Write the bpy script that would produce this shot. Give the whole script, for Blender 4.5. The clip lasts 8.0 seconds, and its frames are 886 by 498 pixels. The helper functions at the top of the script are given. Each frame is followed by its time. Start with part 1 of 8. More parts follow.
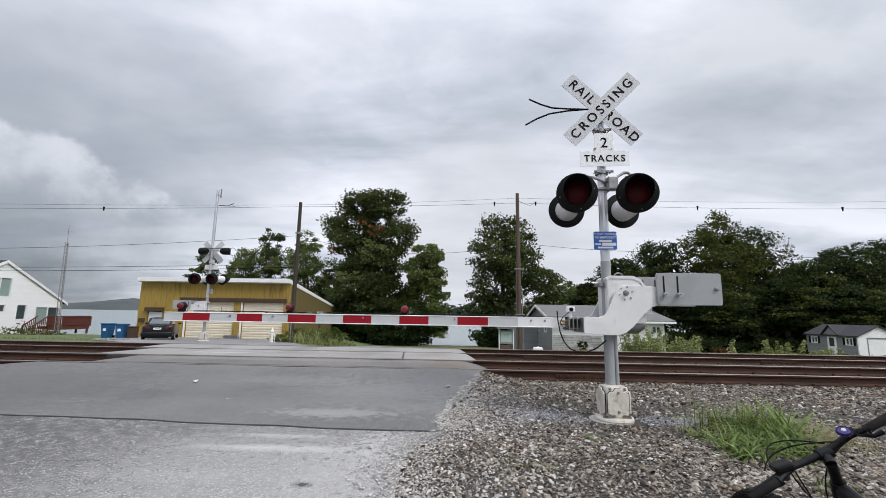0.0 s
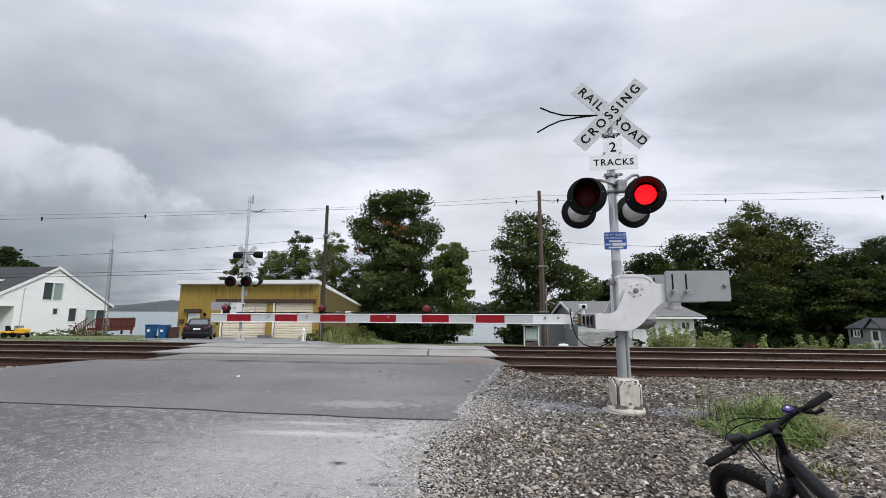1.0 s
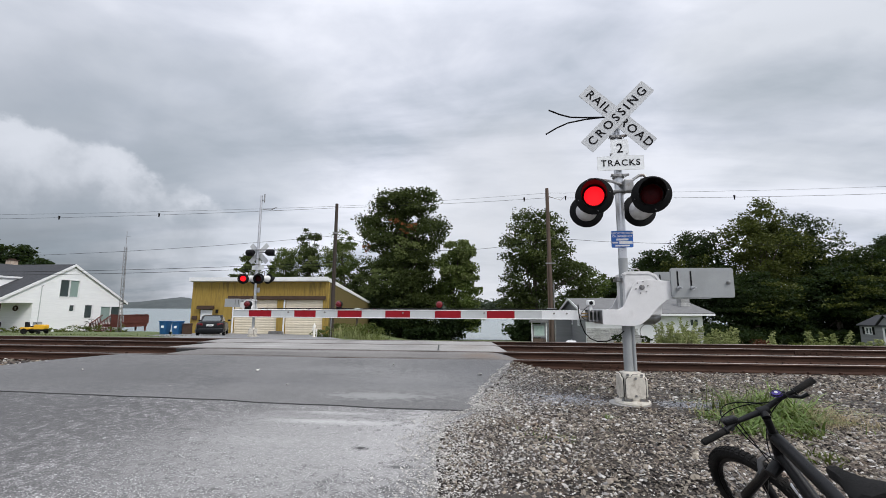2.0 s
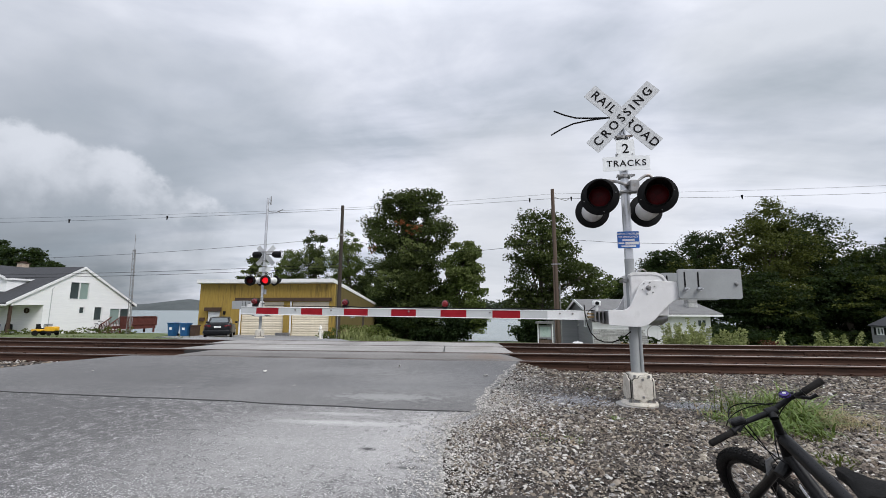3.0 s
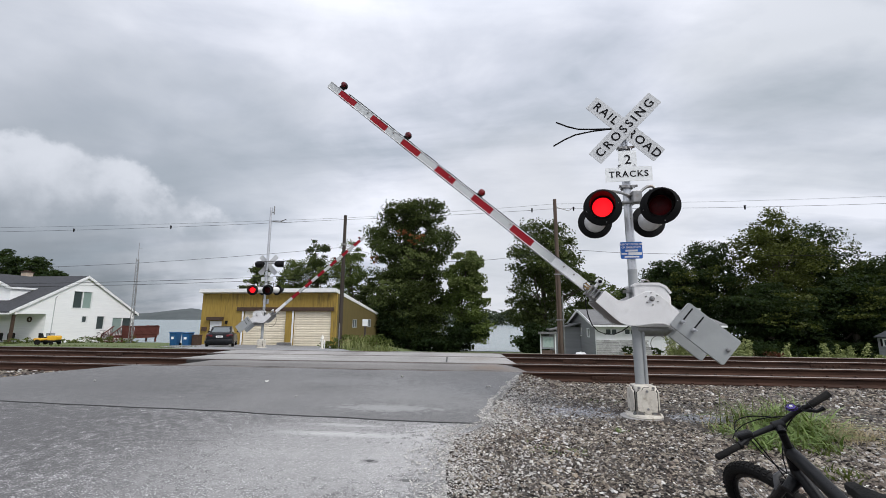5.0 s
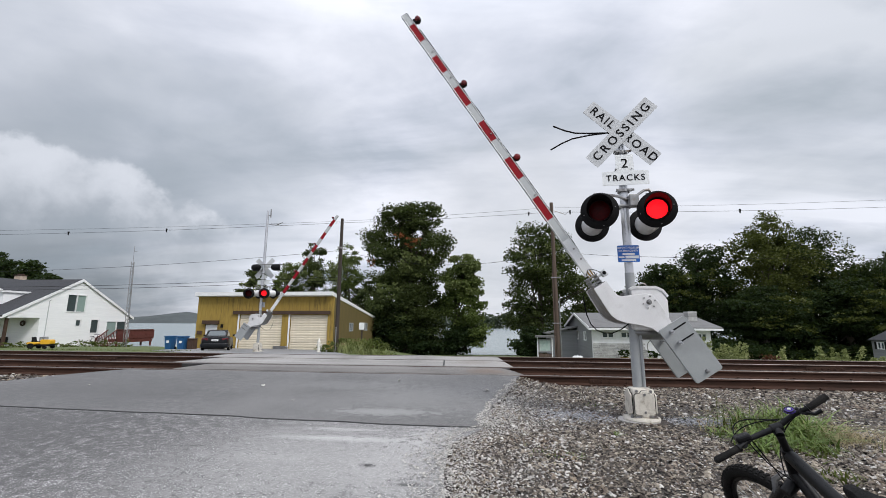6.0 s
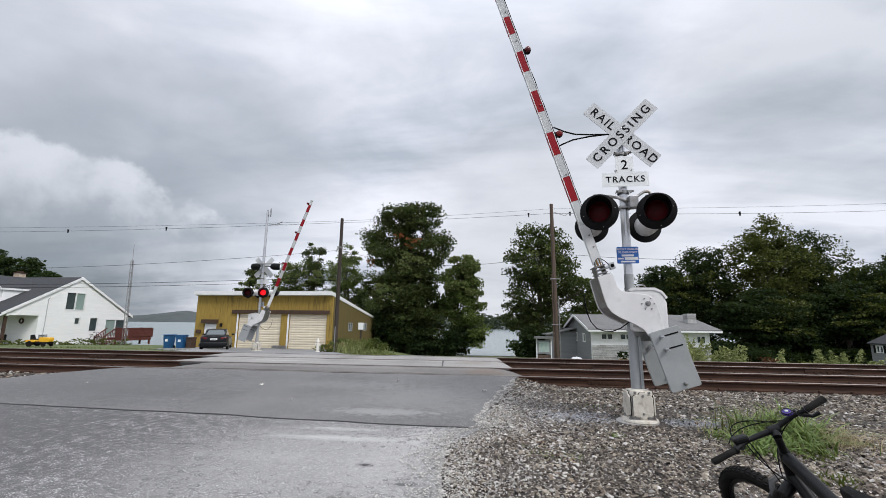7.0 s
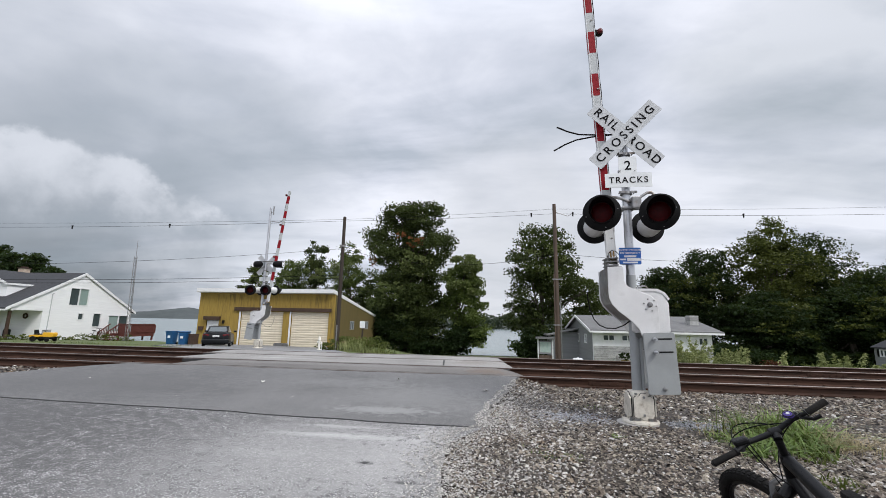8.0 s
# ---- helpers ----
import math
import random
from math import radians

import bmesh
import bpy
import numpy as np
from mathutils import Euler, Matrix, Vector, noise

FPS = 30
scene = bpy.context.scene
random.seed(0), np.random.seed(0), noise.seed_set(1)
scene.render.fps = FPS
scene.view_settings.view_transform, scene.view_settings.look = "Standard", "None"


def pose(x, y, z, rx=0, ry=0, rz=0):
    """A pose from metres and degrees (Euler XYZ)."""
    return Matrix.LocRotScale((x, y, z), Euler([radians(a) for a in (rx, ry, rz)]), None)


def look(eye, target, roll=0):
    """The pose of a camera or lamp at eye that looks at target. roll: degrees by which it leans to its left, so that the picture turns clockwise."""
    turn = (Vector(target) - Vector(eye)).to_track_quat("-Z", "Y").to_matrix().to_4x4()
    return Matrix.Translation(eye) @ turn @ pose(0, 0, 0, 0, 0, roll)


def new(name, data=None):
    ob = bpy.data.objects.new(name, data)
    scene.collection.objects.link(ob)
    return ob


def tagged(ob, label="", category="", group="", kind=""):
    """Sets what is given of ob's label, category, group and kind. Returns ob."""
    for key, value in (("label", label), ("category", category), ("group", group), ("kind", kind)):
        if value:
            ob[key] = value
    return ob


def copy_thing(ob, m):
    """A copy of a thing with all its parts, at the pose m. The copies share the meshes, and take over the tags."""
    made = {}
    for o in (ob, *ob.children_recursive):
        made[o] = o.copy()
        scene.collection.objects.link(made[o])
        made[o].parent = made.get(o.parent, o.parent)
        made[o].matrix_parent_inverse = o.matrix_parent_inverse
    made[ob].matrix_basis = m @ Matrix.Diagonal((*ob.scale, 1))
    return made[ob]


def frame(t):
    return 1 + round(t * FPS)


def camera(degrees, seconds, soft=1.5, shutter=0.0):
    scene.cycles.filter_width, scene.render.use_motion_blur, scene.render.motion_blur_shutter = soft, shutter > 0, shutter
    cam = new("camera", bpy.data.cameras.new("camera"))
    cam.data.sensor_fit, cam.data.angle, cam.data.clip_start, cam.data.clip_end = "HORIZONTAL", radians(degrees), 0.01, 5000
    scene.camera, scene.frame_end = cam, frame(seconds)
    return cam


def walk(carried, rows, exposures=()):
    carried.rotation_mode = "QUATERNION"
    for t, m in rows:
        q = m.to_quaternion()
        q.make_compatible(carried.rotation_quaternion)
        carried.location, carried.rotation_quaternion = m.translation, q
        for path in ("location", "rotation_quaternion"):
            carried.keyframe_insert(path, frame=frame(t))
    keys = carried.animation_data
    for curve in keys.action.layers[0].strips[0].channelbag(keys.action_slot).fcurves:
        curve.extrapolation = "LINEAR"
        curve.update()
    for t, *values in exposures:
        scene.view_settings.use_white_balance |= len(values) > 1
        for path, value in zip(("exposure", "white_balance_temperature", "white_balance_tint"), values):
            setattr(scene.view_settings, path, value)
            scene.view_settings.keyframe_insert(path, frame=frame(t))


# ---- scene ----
cam = camera(92.8, 8.0, soft=0.5)
PATH = [
    (0, (-1.896, -5.355, 1.209), (-1.956, -3.38, 1.515), 0.9),
    (0.5, (-1.794, -5.489, 1.227), (-1.956, -3.518, 1.522), 0.6),
    (1, (-1.792, -5.744, 1.221), (-1.969, -3.774, 1.516), 0.2),
    (1.5, (-1.841, -5.941, 1.206), (-2.035, -3.97, 1.487), 0.3),
    (3, (-1.844, -5.991, 1.205), (-2.08, -4.026, 1.492), 0.1),
    (3.5, (-1.838, -5.983, 1.199), (-2.086, -4.021, 1.498), 0.4),
    (4, (-1.839, -5.988, 1.204), (-2.09, -4.028, 1.514), 0.3),
    (4.5, (-1.843, -5.995, 1.21), (-2.094, -4.037, 1.532), 0.3),
    (6, (-1.865, -6.003, 1.21), (-2.095, -4.047, 1.558), 0.2),
    (6.5, (-1.845, -5.994, 1.202), (-2.076, -4.039, 1.554), 0.4),
    (7, (-1.859, -6.0, 1.204), (-2.088, -4.044, 1.555), 0.6),
    (7.5, (-1.856, -6.005, 1.206), (-2.091, -4.05, 1.556), 0.9),
    (8, (-1.854, -5.999, 1.2), (-2.094, -4.044, 1.548), 1.2),
]
walk(cam, [(t, look(eye, target, roll)) for t, eye, target, roll in PATH])

# ---- sky, sun, exposure ----
scene.view_settings.exposure = 0.0


def nd(nt, kind, props=None, **ins):
    """A node; ins: values or sockets by input name (spaces as _), or i0, i1... by index."""
    n = nt.nodes.new(kind)
    for k, v in (props or {}).items():
        if k == "operation":
            n.operation = v
        elif k == "blend_type":
            n.blend_type = v
        elif k == "data_type":
            n.data_type = v
        elif k == "feature":
            n.feature = v
        elif k == "sky_type":
            n.sky_type = v
        elif k == "interpolation_type":
            n.interpolation_type = v
        elif k == "clamp":
            n.use_clamp = v
        elif k == "noise_dimensions":
            n.noise_dimensions = v
    for k, v in ins.items():
        s = n.inputs[int(k[1:])] if k[0] == "i" and k[1:].isdigit() else n.inputs[k.replace("_", " ")]
        if isinstance(v, bpy.types.NodeSocket):
            nt.links.new(v, s)
        else:
            s.default_value = v
    return n


def ramp(nt, fac, stops):
    r = nt.nodes.new("ShaderNodeValToRGB")
    e = r.color_ramp.elements
    while len(e) < len(stops):
        e.new(0.5)
    for k, (p, c) in enumerate(stops):
        e[k].position = p
        e[k].color = (c, c, c, 1) if isinstance(c, (int, float)) else (*c, 1)
    nt.links.new(fac, r.inputs[0])
    return r.outputs[0]


def mth(nt, op, a, b=0.0, c=0.0):
    return nd(nt, "ShaderNodeMath", {"operation": op}, i0=a, i1=b, i2=c).outputs[0]


def smooth(nt, x, lo, hi, a=0.0, b=1.0):
    n = nd(nt, "ShaderNodeMapRange", {"interpolation_type": "SMOOTHSTEP"}, i0=x, i1=lo, i2=hi, i3=a, i4=b)
    return n.outputs[0]


def mixc(nt, f, a, b, blend="MIX"):
    n = nt.nodes.new("ShaderNodeMix")
    n.data_type, n.blend_type = "RGBA", blend
    for k, v in ((0, f), (6, a), (7, b)):
        if isinstance(v, bpy.types.NodeSocket):
            nt.links.new(v, n.inputs[k])
        else:
            n.inputs[k].default_value = v if k == 0 else (*v, 1)
    return n.outputs[2]


SUN_EL, SUN_AZ = 46, 128


def build_world():
    world = bpy.data.worlds.new("overcast_sky")
    scene.world = world
    world.use_nodes = True
    nt = world.node_tree
    nt.nodes.clear()
    d = nd(nt, "ShaderNodeTexCoord").outputs["Generated"]
    xyz = nd(nt, "ShaderNodeSeparateXYZ", i0=d).outputs
    zc = mth(nt, "MAXIMUM", xyz[2], 0.0)
    k = mth(nt, "ADD", zc, 0.16)
    flat = nd(nt, "ShaderNodeCombineXYZ", i0=mth(nt, "DIVIDE", xyz[0], k), i1=mth(nt, "DIVIDE", xyz[1], k)).outputs[0]
    # wind-drawn sheets: the layer is stretched along its drift
    drawn = nd(nt, "ShaderNodeMapping", i0=flat, Rotation=(0, 0, radians(-38)), Scale=(0.55, 1.25, 1)).outputs[0]
    big = nd(nt, "ShaderNodeTexNoise", Vector=drawn, Scale=0.95, Detail=6, Roughness=0.55, Distortion=0.5).outputs[0]
    fine = nd(nt, "ShaderNodeTexNoise", Vector=flat, Scale=2.6, Detail=7, Roughness=0.55, Distortion=0.3).outputs[0]
    puffn = nd(nt, "ShaderNodeTexNoise", Vector=d, Scale=6.5, Detail=6, Roughness=0.5).outputs[0]
    sheet = mth(nt, "ADD", mth(nt, "MULTIPLY", big, 0.75), mth(nt, "MULTIPLY", fine, 0.25))
    col = ramp(nt, sheet, [(0.36, (0.50, 0.555, 0.645)), (0.45, (0.70, 0.74, 0.845)), (0.56, (0.945, 0.972, 1.07))])

    def near(direction):
        v = Vector(direction).normalized()
        return nd(nt, "ShaderNodeVectorMath", {"operation": "DOT_PRODUCT"}, i0=d, i1=tuple(v)).outputs["Value"]

    wob = mth(nt, "MULTIPLY", mth(nt, "SUBTRACT", puffn, 0.5), 0.16)
    # heavier rain cloud low in the west, the dark rolls over it, and a lesser one high in the east
    bank = smooth(nt, mth(nt, "ADD", near((-0.86, 0.5, 0.10)), wob), 0.86, 1.0)
    low = smooth(nt, xyz[2], 0.02, 0.52, 1.0, 0.12)
    col = mixc(nt, mth(nt, "MULTIPLY", bank, mth(nt, "MULTIPLY", low, 0.92)), col, (0.16, 0.19, 0.215))
    slow = mth(nt, "MULTIPLY", mth(nt, "SUBTRACT", nd(nt, "ShaderNodeTexNoise", Vector=drawn, Scale=1.6, Detail=2.5, Roughness=0.5).outputs[0], 0.5), 0.10)
    for direction, inner, amount, shade in (((-0.752, 0.561, 0.347), 0.955, 0.50, (0.38, 0.43, 0.50)), ((-0.606, 0.732, 0.312), 0.972, 0.42, (0.36, 0.415, 0.475)), ((-0.488, 0.824, 0.288), 0.975, 0.28, (0.42, 0.47, 0.53)), ((0.584, 0.716, 0.382), 0.965, 0.40, (0.40, 0.45, 0.48))):
        roll = smooth(nt, mth(nt, "ADD", near(direction), slow), inner - 0.015, 1.0)
        col = mixc(nt, mth(nt, "MULTIPLY", roll, amount), col, shade)
    # puffs standing in front of it: lit tops, dull feet
    edge = nd(nt, "ShaderNodeTexNoise", Vector=d, Scale=15, Detail=7, Roughness=0.55).outputs[0]
    ruff = mth(nt, "ADD", mth(nt, "MULTIPLY", mth(nt, "SUBTRACT", edge, 0.5), 0.007), mth(nt, "MULTIPLY", wob, 0.012))
    for direction, r0 in (((-0.818, 0.543, 0.188), 0.99521), ((-0.778, 0.592, 0.212), 0.99516), ((-0.736, 0.641, 0.216), 0.99522), ((-0.698, 0.681, 0.223), 0.99616), ((-0.661, 0.721, 0.206), 0.99774), ((-0.624, 0.756, 0.197), 0.99781), ((-0.582, 0.793, 0.181), 0.99856)):
        v = Vector(direction).normalized()
        m = smooth(nt, mth(nt, "ADD", near(direction), ruff), r0 - 0.0002, r0 + 0.0014)
        lit = smooth(nt, mth(nt, "ADD", xyz[2], mth(nt, "MULTIPLY", mth(nt, "SUBTRACT", edge, 0.5), 0.14)), v.z - 0.075, v.z + 0.075)
        pc = mixc(nt, lit, (0.36, 0.40, 0.455), (0.72, 0.755, 0.83))
        col = mixc(nt, mth(nt, "MULTIPLY", m, mth(nt, "ADD", mth(nt, "MULTIPLY", lit, 0.85), 0.10)), col, pc)
    # bright gap over the lake, and the bright band overhead
    gap = smooth(nt, mth(nt, "ADD", near((0.10, 0.99, 0.09)), mth(nt, "MULTIPLY", wob, 0.5)), 0.90, 1.0)
    col = mixc(nt, mth(nt, "MULTIPLY", gap, 0.75), col, (0.70, 0.725, 0.775))
    # an overcast sky is up to three times brighter overhead than at its rim
    lift = smooth(nt, xyz[2], 0.55, 1.0, 1.0, 2.2)
    cloud = nd(nt, "ShaderNodeBackground", Color=col, Strength=mth(nt, "MULTIPLY", lift, 1.0))
    sky = nd(nt, "ShaderNodeTexSky", {"sky_type": "NISHITA"})
    sky.sun_disc = False
    sky.sun_elevation, sky.sun_rotation = radians(SUN_EL), radians(SUN_AZ)
    clear = nd(nt, "ShaderNodeBackground", Color=sky.outputs[0], Strength=0.05)
    add = nd(nt, "ShaderNodeMixShader", i0=0.95, i1=clear.outputs[0], i2=cloud.outputs[0])
    nt.links.new(add.outputs[0], nd(nt, "ShaderNodeOutputWorld").inputs[0])


build_world()
sun_data = bpy.data.lights.new("sun", "SUN")
sun_data.energy, sun_data.angle, sun_data.color = 2.2, radians(20), (1.0, 0.97, 0.93)
sun = new("sun", sun_data)
SUN_DIR = Vector((math.sin(radians(SUN_AZ)) * math.cos(radians(SUN_EL)), math.cos(radians(SUN_AZ)) * math.cos(radians(SUN_EL)), math.sin(radians(SUN_EL))))
sun.matrix_world = look(tuple(SUN_DIR * 60), (0, 0, 0))


# ---- materials ----
def material(name, a, b, scale=6.0, rough=0.7, metal=0.0, bump=0.2, grain=60.0, dirt=None, dirt_amount=0.5, dirt_scale=1.5,
             island=0.0, objrand=0.0, coat=0.0, spec=0.5, stretch=(1, 1, 1), bump_dist=0.01, trans=0.0):
    """Two colours mixed by noise, a finer grain in colour and relief, and stains of a third colour."""
    m = bpy.data.materials.new(name)
    m.use_nodes = True
    nt = m.node_tree
    bs = nt.nodes["Principled BSDF"]
    co = nd(nt, "ShaderNodeTexCoord").outputs["Object"]
    co = nd(nt, "ShaderNodeMapping", i0=co, Scale=stretch).outputs[0]
    n1 = nd(nt, "ShaderNodeTexNoise", Vector=co, Scale=scale, Detail=5, Roughness=0.6).outputs[0]
    n2 = nd(nt, "ShaderNodeTexNoise", Vector=co, Scale=grain, Detail=3, Roughness=0.6).outputs[0]
    c = mixc(nt, smooth(nt, n1, 0.32, 0.68), a, b)
    c = mixc(nt, 0.35, c, mixc(nt, n2, tuple(x * 0.55 for x in a), tuple(min(1, x * 1.35) for x in b)))
    if dirt:
        n3 = nd(nt, "ShaderNodeTexNoise", Vector=co, Scale=dirt_scale, Detail=7, Roughness=0.65).outputs[0]
        c = mixc(nt, mth(nt, "MULTIPLY", smooth(nt, n3, 0.5, 0.68), dirt_amount), c, dirt)
    if island or objrand:
        src = nd(nt, "ShaderNodeNewGeometry").outputs["Random Per Island"] if island else nd(nt, "ShaderNodeObjectInfo").outputs["Random"]
        amt = island or objrand
        hsv = nd(nt, "ShaderNodeHueSaturation", Color=c, Value=mth(nt, "ADD", mth(nt, "MULTIPLY", src, 2 * amt), 1 - amt),
                 Hue=mth(nt, "ADD", mth(nt, "MULTIPLY", src, 0.05 * amt), 0.5 - 0.025 * amt))
        c = hsv.outputs[0]
    nt.links.new(c, bs.inputs["Base Color"])
    nt.links.new(smooth(nt, n2, 0.2, 0.8, max(0, rough - 0.12), min(1, rough + 0.12)), bs.inputs["Roughness"])
    bs.inputs["Metallic"].default_value = metal
    bs.inputs["Specular IOR Level"].default_value = spec
    if coat:
        bs.inputs["Coat Weight"].default_value = coat
        bs.inputs["Coat Roughness"].default_value = 0.06
    if trans:
        bs.inputs["Transmission Weight"].default_value = trans
    if bump:
        h = mth(nt, "ADD", mth(nt, "MULTIPLY", n1, 0.5), n2)
        nt.links.new(nd(nt, "ShaderNodeBump", Strength=bump, Distance=bump_dist, Height=h).outputs[0], bs.inputs["Normal"])
    return m


def glow(name, colour, strength, base=(0.3, 0.01, 0.01)):
    m = bpy.data.materials.new(name)
    m.use_nodes = True
    bs = m.node_tree.nodes["Principled BSDF"]
    bs.inputs["Base Color"].default_value = (*base, 1)
    bs.inputs["Emission Color"].default_value = (*colour, 1)
    bs.inputs["Emission Strength"].default_value = strength
    return m


def leaf_material(name, a, b, gloss=0.45):
    """Leaves: each one its own shade, some light passing through."""
    m = bpy.data.materials.new(name)
    m.use_nodes = True
    nt = m.node_tree
    nt.nodes.clear()
    rnd = nd(nt, "ShaderNodeNewGeometry").outputs["Random Per Island"]
    co = nd(nt, "ShaderNodeTexCoord").outputs["Object"]
    n = nd(nt, "ShaderNodeTexNoise", Vector=co, Scale=0.55, Detail=4).outputs[0]
    f = mth(nt, "ADD", mth(nt, "MULTIPLY", rnd, 0.55), mth(nt, "MULTIPLY", smooth(nt, n, 0.3, 0.7), 0.45))
    c = mixc(nt, f, a, b)
    bs = nd(nt, "ShaderNodeBsdfPrincipled", Base_Color=c, Roughness=gloss, Specular_IOR_Level=0.08)
    tr = nd(nt, "ShaderNodeBsdfTranslucent", Color=mixc(nt, 0.5, c, (0.12, 0.16, 0.02)))
    mx = nd(nt, "ShaderNodeMixShader", i0=0.22, i1=bs.outputs[0], i2=tr.outputs[0])
    nt.links.new(mx.outputs[0], nd(nt, "ShaderNodeOutputMaterial").inputs[0])
    return m


def asphalt(name, base, light, chip, speck_scale, patches, worn=0.3):
    """Bound stones in tar; patches: (x, y, rx, ry, amount, colour), chalky scrapes, oil and broad darker or paler
    areas, with ragged rims.
    """
    m = bpy.data.materials.new(name)
    m.use_nodes = True
    nt = m.node_tree
    bs = nt.nodes["Principled BSDF"]
    co = nd(nt, "ShaderNodeTexCoord").outputs["Object"]
    big = nd(nt, "ShaderNodeTexNoise", Vector=co, Scale=0.55, Detail=6, Roughness=0.62).outputs[0]
    mid = nd(nt, "ShaderNodeTexNoise", Vector=co, Scale=7, Detail=6, Roughness=0.7).outputs[0]
    vor = nd(nt, "ShaderNodeTexVoronoi", {"feature": "F1"}, Vector=co, Scale=speck_scale, Randomness=1.0)
    c = mixc(nt, smooth(nt, big, 0.3, 0.7), base, light)
    c = mixc(nt, mth(nt, "MULTIPLY", smooth(nt, mid, 0.35, 0.7), worn), c, tuple(x * 1.5 for x in light))
    pick = nd(nt, "ShaderNodeSeparateXYZ", i0=vor.outputs["Color"]).outputs
    chipmask = mth(nt, "MULTIPLY", smooth(nt, pick[0], 0.30, 1.0), smooth(nt, vor.outputs["Distance"], 0.25, 0.65, 1.0, 0.0))
    c = mixc(nt, mth(nt, "MULTIPLY", chipmask, worn * 2.2), c, chip)
    dark = mth(nt, "MULTIPLY", smooth(nt, pick[1], 0.6, 1.0), 0.6)
    c = mixc(nt, mth(nt, "MULTIPLY", dark, worn * 1.4), c, tuple(x * 0.35 for x in base))
    rag = nd(nt, "ShaderNodeTexNoise", Vector=co, Scale=10, Detail=9, Roughness=0.82).outputs[0]
    for x, y, rx, ry, amount, colour in patches:
        mp = nd(nt, "ShaderNodeMapping", i0=co, Location=(-x / rx, -y / ry, 0), Scale=(1 / rx, 1 / ry, 0)).outputs[0]
        dist = nd(nt, "ShaderNodeVectorMath", {"operation": "LENGTH"}, i0=mp).outputs["Value"]
        v = mth(nt, "ADD", dist, mth(nt, "MULTIPLY", mth(nt, "SUBTRACT", rag, 0.5), 5.5))
        c = mixc(nt, mth(nt, "MULTIPLY", smooth(nt, v, 0.35, 1.25, 1.0, 0.0), amount), c, colour)
    nt.links.new(c, bs.inputs["Base Color"])
    bs.inputs["Roughness"].default_value = 0.72
    h = mth(nt, "ADD", mth(nt, "MULTIPLY", mth(nt, "SUBTRACT", 1.0, vor.outputs["Distance"]), 0.8), mth(nt, "MULTIPLY", mid, 0.5))
    nt.links.new(nd(nt, "ShaderNodeBump", Strength=0.35 + worn * 0.5, Distance=0.008, Height=h).outputs[0], bs.inputs["Normal"])
    return m


ALU = material("weathered_aluminium", (0.50, 0.51, 0.53), (0.62, 0.63, 0.65), 5, 0.36, 0.9, 0.08, 90, (0.42, 0.42, 0.42), 0.4)
GATE_ALU = material("cast_gate_metal", (0.68, 0.675, 0.675), (0.78, 0.775, 0.775), 4, 0.5, 0.25, 0.06, 120, (0.40, 0.39, 0.37), 0.35, 3)
CW_GREY = material("grey_painted_steel", (0.27, 0.285, 0.29), (0.32, 0.335, 0.34), 3, 0.5, 0.0, 0.06, 120, (0.22, 0.23, 0.23), 0.4, 2)
BASE_CAST = material("cast_base_paint", (0.50, 0.465, 0.40), (0.66, 0.625, 0.555), 8, 0.55, 0.1, 0.2, 80, (0.24, 0.20, 0.15), 0.65, 7)
STEEL = material("dull_steel", (0.20, 0.20, 0.20), (0.34, 0.34, 0.34), 9, 0.45, 0.8, 0.1, 120, (0.16, 0.10, 0.06), 0.5, 7)
BRASS = material("tarnished_brass", (0.22, 0.13, 0.05), (0.34, 0.23, 0.10), 20, 0.45, 0.8, 0.1, 150)
BLACK = material("black_paint", (0.003, 0.003, 0.0035), (0.006, 0.006, 0.0065), 12, 0.6, 0.0, 0.05, 120, spec=0.18)
RUBBER = material("black_rubber", (0.006, 0.006, 0.006), (0.013, 0.0125, 0.012), 14, 0.8, 0.0, 0.3, 160, (0.035, 0.031, 0.028), 0.4, 6, spec=0.14)
SIGN_SILVER = material("reflective_sign_sheet", (0.50, 0.515, 0.525), (0.56, 0.575, 0.585), 6, 0.5, 0.0, 0.02, 160, (0.40, 0.40, 0.40), 0.3, 3)
SIGN_WHITE = material("white_sign_sheet", (0.76, 0.79, 0.79), (0.82, 0.85, 0.85), 6, 0.45, 0.0, 0.02, 160, (0.6, 0.6, 0.58), 0.3, 3)
SIGN_BLUE = material("blue_sign_sheet", (0.015, 0.11, 0.42), (0.02, 0.13, 0.48), 8, 0.4, 0.0, 0.02, 120)
LETTER = material("black_lettering", (0.006, 0.006, 0.007), (0.011, 0.011, 0.012), 30, 0.7, 0.0, 0.0, 100, spec=0.08)
LETTER_W = material("white_lettering", (0.75, 0.75, 0.75), (0.8, 0.8, 0.8), 30, 0.6, 0.0, 0.0, 100)
RED_SHEET = material("red_reflective_sheet", (0.23, 0.008, 0.014), (0.28, 0.011, 0.019), 8, 0.5, 0.0, 0.03, 100, (0.17, 0.012, 0.018), 0.4, 4, spec=0.15)
GREY_SHEET = material("grey_reflective_sheet", (0.44, 0.46, 0.46), (0.50, 0.52, 0.52), 8, 0.4, 0.0, 0.03, 100, (0.36, 0.37, 0.37), 0.4, 4)
WHITE_SHEET = material("white_boom_paint", (0.70, 0.71, 0.71), (0.78, 0.79, 0.79), 8, 0.4, 0.0, 0.03, 100, (0.5, 0.5, 0.48), 0.3, 4)
RED_DARK = material("unlit_red_lens", (0.035, 0.0005, 0.0015), (0.085, 0.001, 0.003), 40, 0.35, 0.0, 0.25, 60, spec=0.12)
